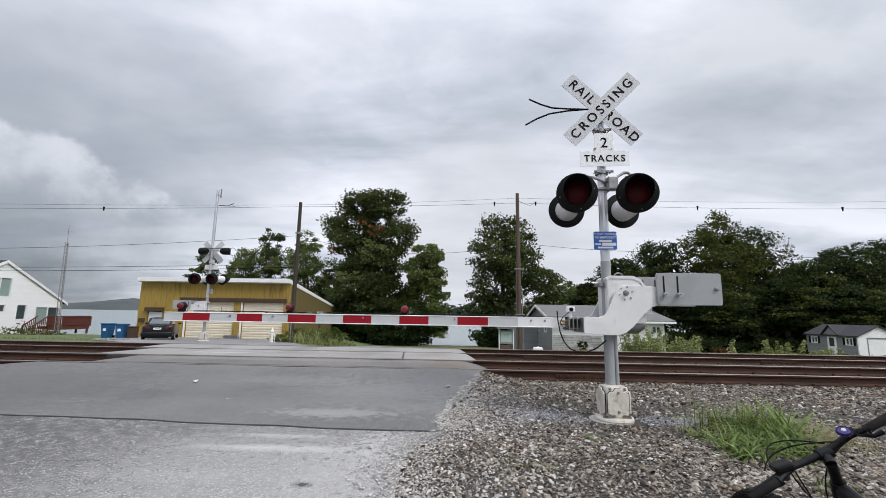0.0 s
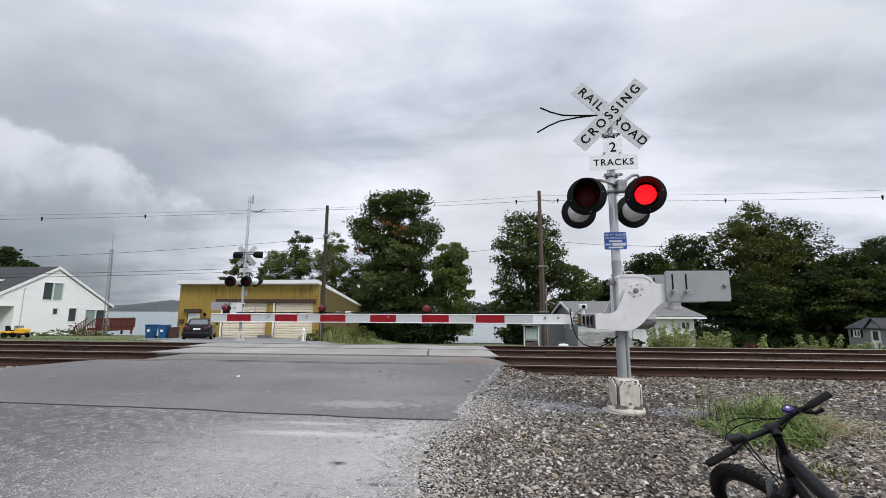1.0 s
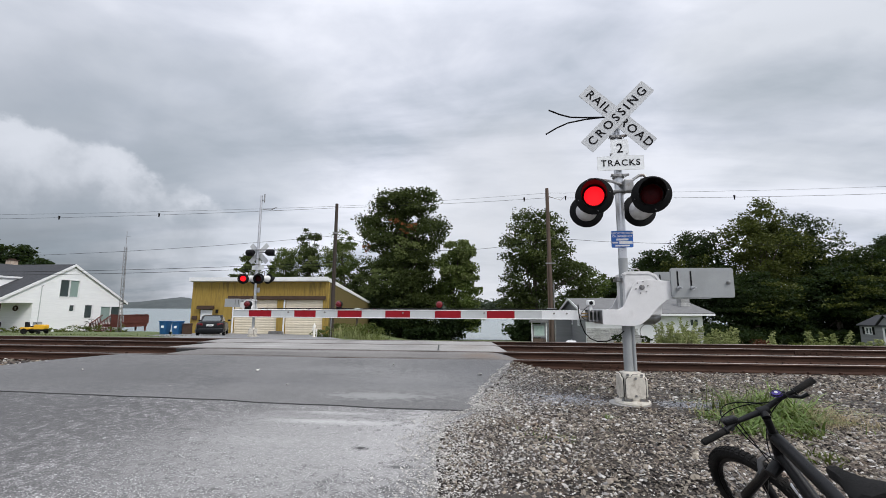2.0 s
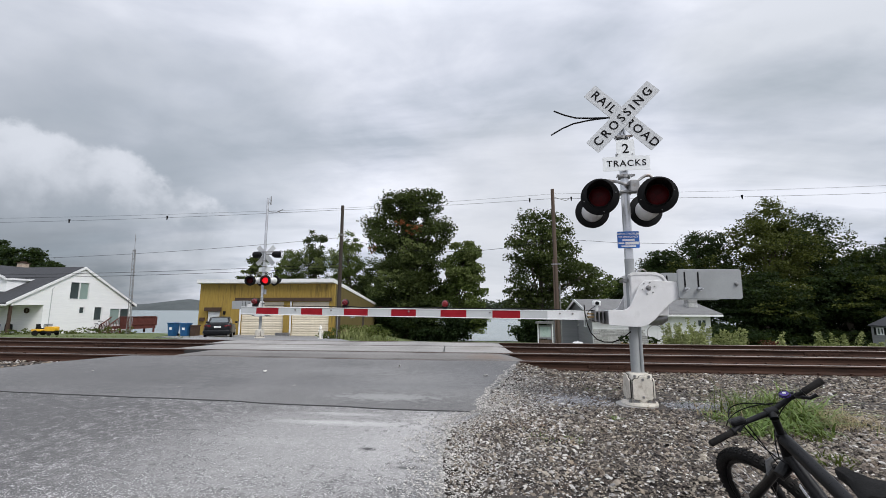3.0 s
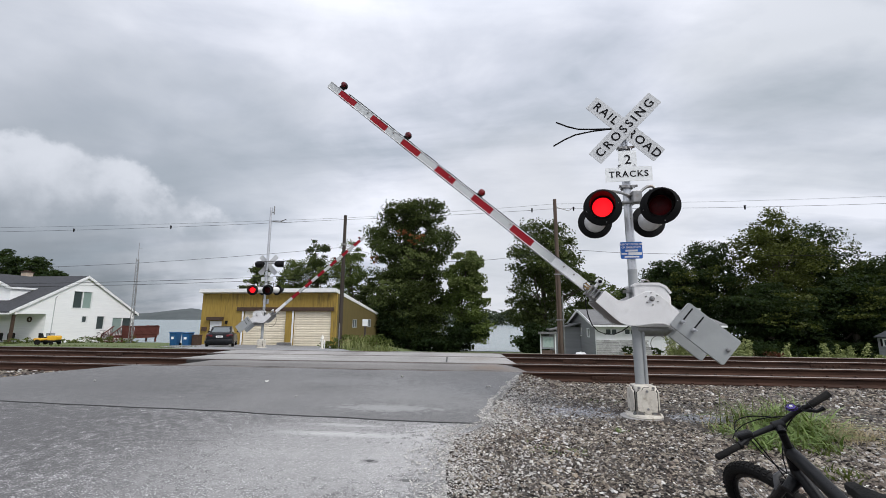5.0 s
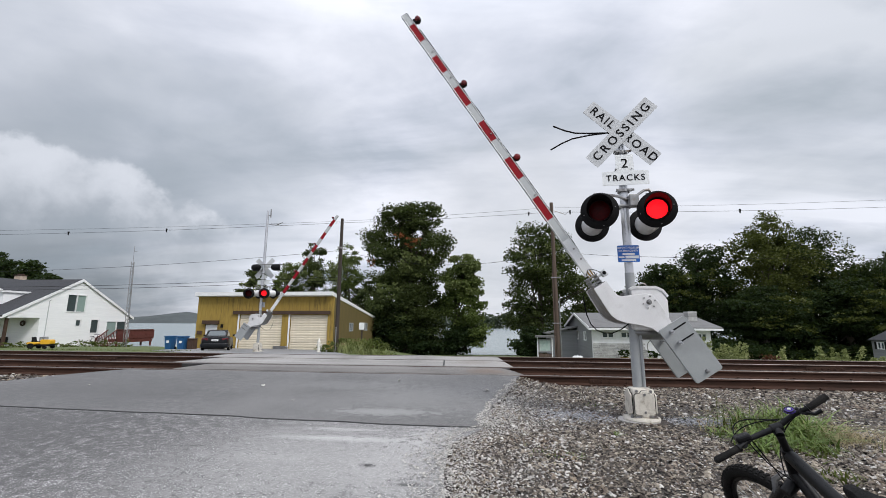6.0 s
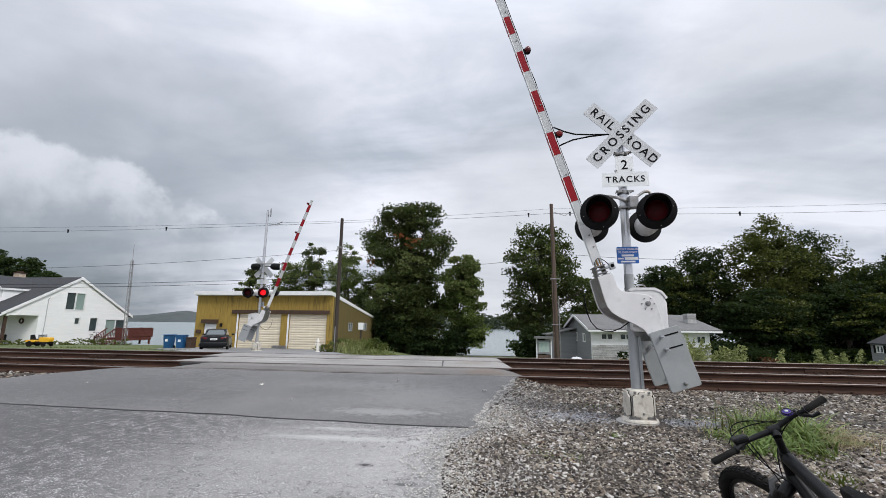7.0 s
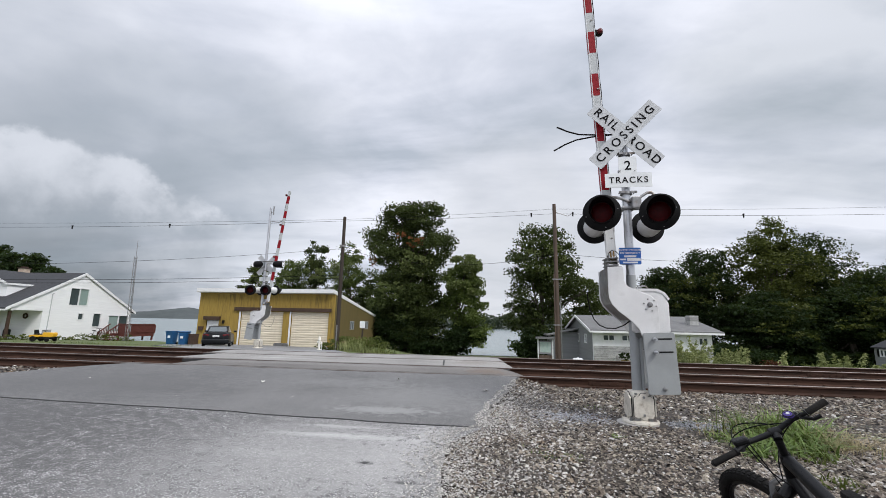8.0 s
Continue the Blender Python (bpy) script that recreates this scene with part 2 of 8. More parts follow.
RED_LENS = material("red_lens", (0.06, 0.0015, 0.004), (0.14, 0.003, 0.007), 40, 0.25, 0.0, 0.5, 60, spec=0.5)
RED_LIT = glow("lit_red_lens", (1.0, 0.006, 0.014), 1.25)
RED_DIM = glow("lit_boom_lens", (1.0, 0.015, 0.02), 0.05, (0.10, 0.002, 0.005))
RAIL_RUST = material("rusted_rail", (0.034, 0.018, 0.0125), (0.066, 0.034, 0.023), 7, 0.85, 0.0, 0.3, 90, (0.022, 0.015, 0.012), 0.6, 2, spec=0.2, stretch=(0.25, 1, 1))
RAIL_TOP = material("polished_rail_head", (0.12, 0.10, 0.09), (0.21, 0.185, 0.17), 9, 0.45, 0.6, 0.05, 120, (0.12, 0.08, 0.06), 0.3, 2, stretch=(0.1, 1, 1))
TIE = material("weathered_tie_wood", (0.06, 0.045, 0.036), (0.12, 0.09, 0.072), 4, 0.85, 0.0, 0.5, 50, (0.03, 0.024, 0.02), 0.6, 2, objrand=0.3, stretch=(1, 0.15, 1))
ROAD_NEW = asphalt("newer_asphalt", (0.084, 0.083, 0.082), (0.134, 0.132, 0.130), (0.40, 0.39, 0.375), 110,
                   [(-3.35, -0.15, 0.75, 0.22, 0.55, (0.34, 0.34, 0.33)), (-8.6, 0.8, 3.0, 1.5, 0.55, (0.066, 0.065, 0.065)), (-4.4, 1.6, 1.2, 0.3, 0.3, (0.24, 0.24, 0.235)), (-3.0, 0.7, 1.1, 1.0, 0.45, (0.22, 0.218, 0.213)), (-5.4, 0.5, 0.5, 1.6, 0.3, (0.19, 0.185, 0.18))], 0.26)
ROAD_OLD = asphalt("worn_asphalt", (0.088, 0.086, 0.085), (0.146, 0.143, 0.140), (0.60, 0.59, 0.575), 100,
                   [(-3.45, -1.42, 0.95, 0.10, 0.62, (0.58, 0.57, 0.56)), (-2.75, -1.9, 0.45, 0.7, 0.45, (0.44, 0.43, 0.42)), (-3.9, -2.0, 0.9, 0.12, 0.25, (0.42, 0.41, 0.40)), (-8.6, -1.8, 4.4, 2.4, 0.85, (0.060, 0.058, 0.058)), (-3.6, -1.05, 0.5, 0.07, 0.5, (0.5, 0.49, 0.48)), (-2.55, -1.25, 0.22, 0.5, 0.5, (0.52, 0.51, 0.5)), (-3.3, -2.0, 1.6, 1.1, 0.50, (0.36, 0.355, 0.345)),
                    (-3.0, -2.1, 0.09, 0.045, 0.95, (0.03, 0.03, 0.03)), (-2.55, -2.45, 0.12, 0.03, 0.8, (0.05, 0.05, 0.05)), (-6.2, -0.95, 2.0, 0.2, 0.4, (0.08, 0.078, 0.078))], 0.70)
PANEL_CONC = asphalt("pale_crossing_concrete", (0.205, 0.196, 0.185), (0.295, 0.284, 0.268), (0.42, 0.41, 0.39), 110, [(-6.2, 6.9, 0.35, 1.6, 0.5, (0.14, 0.13, 0.12)), (-4.0, 6.5, 0.4, 1.5, 0.45, (0.15, 0.14, 0.13)), (-8.6, 6.4, 0.35, 1.4, 0.4, (0.15, 0.14, 0.13)), (-2.4, 5.6, 0.5, 0.9, 0.4, (0.17, 0.13, 0.10)), (-7.5, 5.1, 0.9, 0.12, 0.5, (0.5, 0.49, 0.48)), (-5, 5.4, 3, 0.25, 0.3, (0.16, 0.15, 0.14))], 0.15)
PANEL_DARK = asphalt("track_asphalt", (0.10, 0.092, 0.085), (0.155, 0.145, 0.135), (0.3, 0.29, 0.27), 110, [(-2.0, 3.4, 0.5, 0.6, 0.5, (0.16, 0.10, 0.06)), (-5.5, 3.7, 3.5, 0.25, 0.5, (0.24, 0.23, 0.22))], 0.15)
LOT = asphalt("lot_asphalt", (0.14, 0.14, 0.142), (0.21, 0.21, 0.21), (0.4, 0.4, 0.38), 80, [(-14.0, 15.5, 2.5, 0.5, 0.7, (0.42, 0.40, 0.30))], 0.25)
TAR = material("crack_tar", (0.02, 0.02, 0.02), (0.035, 0.034, 0.033), 20, 0.7, 0.0, 0.3, 90)
CONCRETE = material("rough_concrete", (0.30, 0.29, 0.275), (0.40, 0.39, 0.37), 5, 0.85, 0.0, 0.4, 70, (0.2, 0.19, 0.18), 0.5, 2)
STONE = material("crushed_ballast", (0.058, 0.048, 0.040), (0.225, 0.192, 0.160), 5, 0.85, 0.0, 0.4, 60, (0.13, 0.085, 0.058), 0.6, 2, island=0.95, spec=0.3)
STONE_PALE = material("pale_limestone_chip", (0.30, 0.285, 0.265), (0.44, 0.425, 0.40), 9, 0.85, 0.0, 0.4, 60, (0.3, 0.28, 0.25), 0.5, 3, island=0.5)
STONE_BROWN = material("rusty_track_ballast", (0.040, 0.031, 0.025), (0.085, 0.068, 0.056), 5, 0.9, 0.0, 0.4, 60, (0.03, 0.02, 0.015), 0.5, 2, island=0.5)
STONE_BLUE = material("bluish_stone_fines", (0.20, 0.207, 0.222), (0.30, 0.308, 0.328), 9, 0.85, 0.0, 0.4, 60, (0.14, 0.15, 0.17), 0.5, 3, island=0.6)


# ---- mesh builders ----
class Geo:
    """Collects vertices and faces, each face with a material slot."""

    def __init__(self):
        self.v, self.f, self.m = [], [], []

    def add(self, verts, faces, slot=0):
        o = len(self.v)
        self.v += [tuple(p) for p in verts]
        self.f += [tuple(o + k for k in f) for f in faces]
        self.m += [slot] * len(faces)
        return self

    def box(self, x0, y0, z0, x1, y1, z1, slot=0, turn=None, at=(0, 0, 0)):
        vs = [Vector((x, y, z)) for z in (z0, z1) for x, y in ((x0, y0), (x1, y0), (x1, y1), (x0, y1))]
        if turn is not None:
            vs = [turn @ p + Vector(at) for p in vs]
        return self.add(vs, [(3, 2, 1, 0), (4, 5, 6, 7), (0, 1, 5, 4), (1, 2, 6, 5), (2, 3, 7, 6), (3, 0, 4, 7)], slot)

    def tube(self, pts, r, n=10, slot=0, caps=True):
        """A round bar along pts; r: one radius, or one for each point."""
        pts = [Vector(p) for p in pts]
        rs = [r] * len(pts) if isinstance(r, (int, float)) else list(r)
        vs, up = [], None
        for k, p in enumerate(pts):
            way = (pts[min(k + 1, len(pts) - 1)] - pts[max(k - 1, 0)]).normalized()
            if up is None:
                up = way.orthogonal().normalized()
            up = (up - way * up.dot(way)).normalized()
            side = way.cross(up)
            vs += [p + (up * math.cos(2 * math.pi * j / n) + side * math.sin(2 * math.pi * j / n)) * rs[k] for j in range(n)]
        fs = [(k * n + j, k * n + (j + 1) % n, (k + 1) * n + (j + 1) % n, (k + 1) * n + j) for k in range(len(pts) - 1) for j in range(n)]
        if caps:
            fs += [tuple(range(n - 1, -1, -1)), tuple(range((len(pts) - 1) * n, len(pts) * n))]
        return self.add(vs, fs, slot)

    def prism(self, poly, a, b, axis="y", slot=0):
        """A flat outline drawn out from a to b along an axis; poly in the two other axes, in order (x, z), (x, y) or (y, z)."""
        put = {"y": lambda u, v, w: (u, w, v), "z": lambda u, v, w: (u, v, w), "x": lambda u, v, w: (w, u, v)}[axis]
        n = len(poly)
        vs = [put(u, v, a) for u, v in poly] + [put(u, v, b) for u, v in poly]
        return self.add(vs, [tuple(range(n - 1, -1, -1)), tuple(range(n, 2 * n))] + [(k, (k + 1) % n, n + (k + 1) % n, n + k) for k in range(n)], slot)

    def ring(self, centre, radius, r, axis="x", n=32, k=10, slot=0, a0=0.0, a1=360.0):
        """A round tube bent to a ring (a tyre, a hoop)."""
        pts = []
        for j in range(n + 1):
            a = radians(a0 + (a1 - a0) * j / n)
            u, v = radius * math.cos(a), radius * math.sin(a)
            pts.append(Vector(centre) + Vector({"x": (0, u, v), "y": (u, 0, v), "z": (u, v, 0)}[axis]))
        return self.tube(pts, r, k, slot, caps=abs(a1 - a0) < 359)

    def lathe(self, prof, n=28, slot=0, axis="y", at=(0, 0, 0)):
        """prof: (radius, along) pairs turned round an axis through at."""
        at = Vector(at)
        vs = []
        for r, w in prof:
            for j in range(n):
                a = 2 * math.pi * j / n
                u, v = r * math.cos(a), r * math.sin(a)
                vs.append(at + Vector({"y": (u, w, v), "z": (u, v, w), "x": (w, u, v)}[axis]))
        fs = [(k * n + j, k * n + (j + 1) % n, (k + 1) * n + (j + 1) % n, (k + 1) * n + j) for k in range(len(prof) - 1) for j in range(n)]
        return self.add(vs, fs, slot)

    def mesh(self, name, mats, soft=False):
        me = bpy.data.meshes.new(name)
        me.from_pydata(self.v, [], self.f)
        for m in mats if isinstance(mats, (list, tuple)) else [mats]:
            me.materials.append(m)
        me.polygons.foreach_set("material_index", self.m)
        bm = bmesh.new()
        bm.from_mesh(me)
        bmesh.ops.recalc_face_normals(bm, faces=bm.faces)
        bm.to_mesh(me)
        bm.free()
        if soft:
            me.shade_smooth()
            me.set_sharp_from_angle(angle=radians(38))
        me.update()
        return me


def part(name, geo, mats, parent=None, label="", soft=False, bevel=0.0, at=None):
    """One mesh object, under a thing or a part."""
    ob = new(name, geo.mesh(name, mats, soft) if isinstance(geo, Geo) else geo)
    if parent is not None:
        ob.parent = parent
    if at is not None:
        ob.matrix_basis = at
    if label:
        ob["label"] = label
    if bevel:
        b = ob.modifiers.new("bevel", "BEVEL")
        b.width, b.segments, b.limit_method, b.angle_limit = bevel, 2, "ANGLE", radians(40)
    return ob


def thing(name, label, category, at=None, group=""):
    ob = new(name)
    ob.empty_display_size = 0.2
    if at is not None:
        ob.matrix_basis = at
    return tagged(ob, label, category, group)


def solid(name, geo, mats, label, category, soft=False, bevel=0.0, at=None, group="", kind=""):
    return tagged(part(name, geo, mats, None, "", soft, bevel, at), label, category, group, kind)


def words(text, size, thick, spacing=1.0, bold=0.0):
    """Letters of the built-in font as a mesh, centred, standing in the xz plane and facing -y."""
    cu = bpy.data.curves.new("letters", "FONT")
    cu.body, cu.size, cu.align_x, cu.align_y = text, size, "CENTER", "CENTER"
    cu.extrude, cu.space_character, cu.offset = thick, spacing, bold
    cu.resolution_u = 4
    ob = new("letters", cu)
    me = bpy.data.meshes.new_from_object(ob.evaluated_get(bpy.context.evaluated_depsgraph_get()))
    bpy.data.objects.remove(ob)
    me.transform(Matrix.Rotation(radians(90), 4, "X"))
    me.materials.clear()
    return me


def rounded(x0, z0, x1, z1, r, n=4):
    pts = []
    for cx, cz, a in ((x1 - r, z1 - r, 0), (x0 + r, z1 - r, 90), (x0 + r, z0 + r, 180), (x1 - r, z0 + r, 270)):
        pts += [(cx + r * math.cos(radians(a + 90 * k / n)), cz + r * math.sin(radians(a + 90 * k / n))) for k in range(n + 1)]
    return pts


def rnd(a, b):
    return random.uniform(a, b)


# ---- the lie of the land ----
def lerp_table(t, x):
    for (a, u), (b, v) in zip(t, t[1:]):
        if x <= b:
            s = max(0.0, (x - a) / (b - a))
            return u + (v - u) * s
    return t[-1][1]


LAND = [(-400, -0.6), (-12, -0.45), (-6, -0.33), (-2.9, -0.28), (-2.3, -0.11), (-1.3, 0.0), (1.2, -0.01), (1.7, 0.0), (2.2, 0.045), (8.4, 0.03), (9.2, -0.02), (10.5, -0.05), (13, -0.14),
        (16, -0.34), (19, -0.55), (24, -0.68), (30, -0.98), (36, -1.3), (42, -1.7), (50, -3.2), (60, -4.5), (4000, -4.5)]
WATER_Z = -2.3


def land(x, y):
    z = lerp_table(LAND, y)
    if y > 18:
        z -= 0.25 * min(1, max(0, (x - 2) / 10)) * min(1, (y - 18) / 8)
    if y > 10.5:
        z -= 0.50 * min(1, max(0, (x + 9.5 + 2.6 * min(1, max(0, (y - 24) / 6))) / 3.0)) * min(1, (y - 10.5) / 5)
    if -9 < y < 2.6:
        # gravel banked up against the paving
        for d, e in ((x - road_edge_right(y), road_edge_right(y)), (road_edge_left(y) - x, road_edge_left(y))):
            if -0.5 < d < 0.9:
                z += max(0.0, road_z(e, y) - 0.035 - z) * (1 - max(0.0, d) / 0.9) ** 1.4
    if 9 < y < 45:
        z += 0.05 * noise.noise((x * 0.3, y * 0.3, 0))
    return z


def sheet(name, xs, ys, height, mat, soft=True):
    g = Geo()
    nx = len(xs)
    g.add([(x, y, height(x, y)) for y in ys for x in xs],
          [(j * nx + i, j * nx + i + 1, (j + 1) * nx + i + 1, (j + 1) * nx + i) for j in range(len(ys) - 1) for i in range(nx - 1)])
    return part(name, g, mat, soft=soft)


def steps(*spans):
    out = []
    for a, b, n in spans:
        out += [a + (b - a) * k / n for k in range(n)]
    return out + [spans[-1][1]]


def ground_material():
    m = bpy.data.materials.new("ground_grit_and_grass")
    m.use_nodes = True
    nt = m.node_tree
    bs = nt.nodes["Principled BSDF"]
    co = nd(nt, "ShaderNodeTexCoord").outputs["Object"]
    y = nd(nt, "ShaderNodeSeparateXYZ", i0=co).outputs[1]
    vor = nd(nt, "ShaderNodeTexVoronoi", Vector=co, Scale=38)
    n1 = nd(nt, "ShaderNodeTexNoise", Vector=co, Scale=1.3, Detail=6, Roughness=0.65).outputs[0]
    n2 = nd(nt, "ShaderNodeTexNoise", Vector=co, Scale=45, Detail=4, Roughness=0.7).outputs[0]
    pick = nd(nt, "ShaderNodeSeparateXYZ", i0=vor.outputs["Color"]).outputs[0]
    grit = mixc(nt, pick, (0.020, 0.017, 0.015), (0.085, 0.075, 0.066))
    grit = mixc(nt, mth(nt, "MULTIPLY", smooth(nt, n1, 0.42, 0.62), 0.35), grit, (0.050, 0.036, 0.028))
    grass = mixc(nt, n2, (0.045, 0.075, 0.018), (0.12, 0.155, 0.05))
    grass = mixc(nt, smooth(nt, n1, 0.45, 0.7), grass, (0.13, 0.125, 0.05))
    edge = mth(nt, "ADD", y, mth(nt, "MULTIPLY", n1, 2.5))
    nt.links.new(mixc(nt, smooth(nt, edge, 11.6, 12.6), grit, grass), bs.inputs["Base Color"])
    bs.inputs["Roughness"].default_value = 0.9
    h = mth(nt, "ADD", mth(nt, "SUBTRACT", 1.0, vor.outputs["Distance"]), n2)
    nt.links.new(nd(nt, "ShaderNodeBump", Strength=0.8, Distance=0.02, Height=h).outputs[0], bs.inputs["Normal"])
    return m


def water_material():
    m = bpy.data.materials.new("river_water")
    m.use_nodes = True
    nt = m.node_tree
    bs = nt.nodes["Principled BSDF"]
    co = nd(nt, "ShaderNodeTexCoord").outputs["Object"]
    wide = nd(nt, "ShaderNodeMapping", i0=co, Scale=(0.25, 1, 1)).outputs[0]
    n = nd(nt, "ShaderNodeTexNoise", Vector=wide, Scale=1.2, Detail=5, Roughness=0.6).outputs[0]
    nt.links.new(mixc(nt, n, (0.16, 0.20, 0.20), (0.22, 0.26, 0.26)), bs.inputs["Base Color"])
    bs.inputs["Roughness"].default_value = 0.25
    nt.links.new(nd(nt, "ShaderNodeBump", Strength=0.35, Distance=0.12, Height=n).outputs[0], bs.inputs["Normal"])
    return m


def road_edge_right(y):
    """The ragged right-hand edge of the pavement."""
    x = lerp_table([(-8, -2.0), (-2.4, -2.24), (-1.35, -2.36), (-0.8, -2.07), (0.4, -1.92), (1.4, -1.72), (2.4, -1.38), (2.6, -1.34)], y)
    return x + 0.10 * noise.noise((y * 2.3, 3.0, 0)) + 0.05 * noise.noise((y * 9, 7.0, 0))


def road_edge_left(y):
    return lerp_table([(-10, -19), (-1, -15.5), (0, -12.9), (1.0, -11.4), (1.8, -10.6), (2.6, -9.6)], y) + 0.12 * noise.noise((y * 1.5, 11.0, 0))


JOINT_A, JOINT_B = (-15.0, -0.15), (-2.0, -0.83)


def joint_y(x):
    return JOINT_A[1] + (x - JOINT_A[0]) / (JOINT_B[0] - JOINT_A[0]) * (JOINT_B[1] - JOINT_A[1]) + 0.02 * noise.noise((x * 2.0, 0, 5))


def road_z(x, y):
    z = lerp_table([(-40, -0.62), (-12, -0.42), (-6, -0.27), (-1.4, 0.0), (0.6, 0.03), (1.5, 0.10), (2.3, 0.195), (2.6, 0.215)], y)
    return z + 0.012 * noise.noise((x * 0.7, y * 0.7, 1)) + 0.012


def strip(name, y0, y1, ny, left, right, nx, height, mat, thick=0.0):
    """A patch of paving between two ragged edges; y0 and y1 may be functions of x. Its rim goes down into the ground."""
    g = Geo()
    lo = y0 if callable(y0) else (lambda x: y0)
    hi = y1 if callable(y1) else (lambda x: y1)
    vs, fs = [], []
    for j in range(ny + 1):
        s = j / ny
        for i in range(nx + 1):
            u = i / nx
            ym = lo(-6) + (hi(-6) - lo(-6)) * s
            x = left(ym) + (right(ym) - left(ym)) * u
            y = lo(x) + (hi(x) - lo(x)) * s
            vs.append((x, y, height(x, y)))
    w = nx + 1
    fs = [(j * w + i, j * w + i + 1, (j + 1) * w + i + 1, (j + 1) * w + i) for j in range(ny) for i in range(nx)]
    rim = [i for i in range(w)] + [j * w + nx for j in range(1, ny + 1)] + [ny * w + i for i in range(nx - 1, -1, -1)] + [j * w for j in range(ny - 1, 0, -1)]
    o = len(vs)
    vs += [(vs[k][0], vs[k][1], vs[k][2] - 0.12) for k in rim]
    n = len(rim)
    fs += [(rim[k], o + k, o + (k + 1) % n, rim[(k + 1) % n]) for k in range(n)]
    g.add(vs, fs)
    return tagged(part(name, g, mat, soft=True), kind="structure")


# two tracks: y of the running rails and the height of their tops
TRACKS = ((2.65, 4.155, 0.225), (6.30, 7.805, 0.19))


def rail_profile(z):
    """Outline of a T rail with its top at z, as (y, z)."""
    half = [(0.0, 0.0), (0.030, -0.001), (0.036, -0.008), (0.036, -0.034), (0.010, -0.048), (0.008, -0.120), (0.030, -0.140), (0.070, -0.152), (0.070, -0.166)]
    return [(u, z + w) for u, w in half[1:]] + [(-u, z + w) for u, w in reversed(half[1:])]


def build_tracks():
    tie = Geo().box(-0.11, -1.3, -0.18, 0.11, 1.3, 0.0).mesh("tie", TIE)
    plate = Geo().box(-0.10, -0.17, 0.0, 0.10, 0.17, 0.014).mesh("tie_plate", RAIL_RUST)
    spike = Geo().box(-0.014, -0.02, 0, 0.014, 0.03, 0.035).mesh("spike", RAIL_RUST)
    bolt = Geo().lathe([(0.0, -0.03), (0.018, -0.03), (0.018, 0.0)], 8).mesh("bolt", RAIL_RUST)
    for k, (ya, yb, z) in enumerate(TRACKS):
        track = tagged(thing("railway_track", "rusty steel railway track on timber ties in crushed stone", "railway track", group="parallel tracks"))
        for y in (ya, yb):
            g = Geo()
            prof = rail_profile(z)
            n = len(prof)
            xs = [-160, -60, -30, -20, -10, 0, 10, 20, 40, 90, 160]
            g.add([(x, y + u, w) for x in xs for u, w in prof],
                  [(i * n + j, i * n + (j + 1) % n, (i + 1) * n + (j + 1) % n, (i + 1) * n + j) for i in range(len(xs) - 1) for j in range(n)])
            for fi in range(len(g.f)):
                g.m[fi] = 1 if (fi % n) in (n - 1, n - 2, 0) else 0
            part("rail", g, [RAIL_RUST, RAIL_TOP], track, "rusty T rail with a polished running surface", soft=True)
        xs = [x * 0.55 + rnd(-0.03, 0.03) for x in range(-48, 34)]
        for x in xs:
            part("tie", tie, None, track, at=pose(x, (ya + yb) / 2 + rnd(-0.03, 0.03), z - 0.180 + rnd(-0.004, 0.004), 0, 0, rnd(-1, 1)))
            if -1.2 < x < 14 or x < -10.5:
                for y in (ya, yb):
                    part("tie_plate", plate, None, track, at=pose(x, y, z - 0.180))
                    part("spike", spike, None, track, at=pose(x + 0.05, y - 0.085, z - 0.166))
        # bolted joint bars
        for x0, y in ((0.4, ya), (6.6, ya), (-14.0, ya), (9.5, yb)):
            bar = part("joint_bar", Geo().box(x0 - 0.46, y - 0.030, z - 0.135, x0 + 0.46, y - 0.009, z - 0.05), RAIL_RUST, track, bevel=0.005)
            for j in range(6):
                part("bolt", bolt, None, bar, at=pose(x0 - 0.38 + j * 0.152, y - 0.030, z - 0.092))


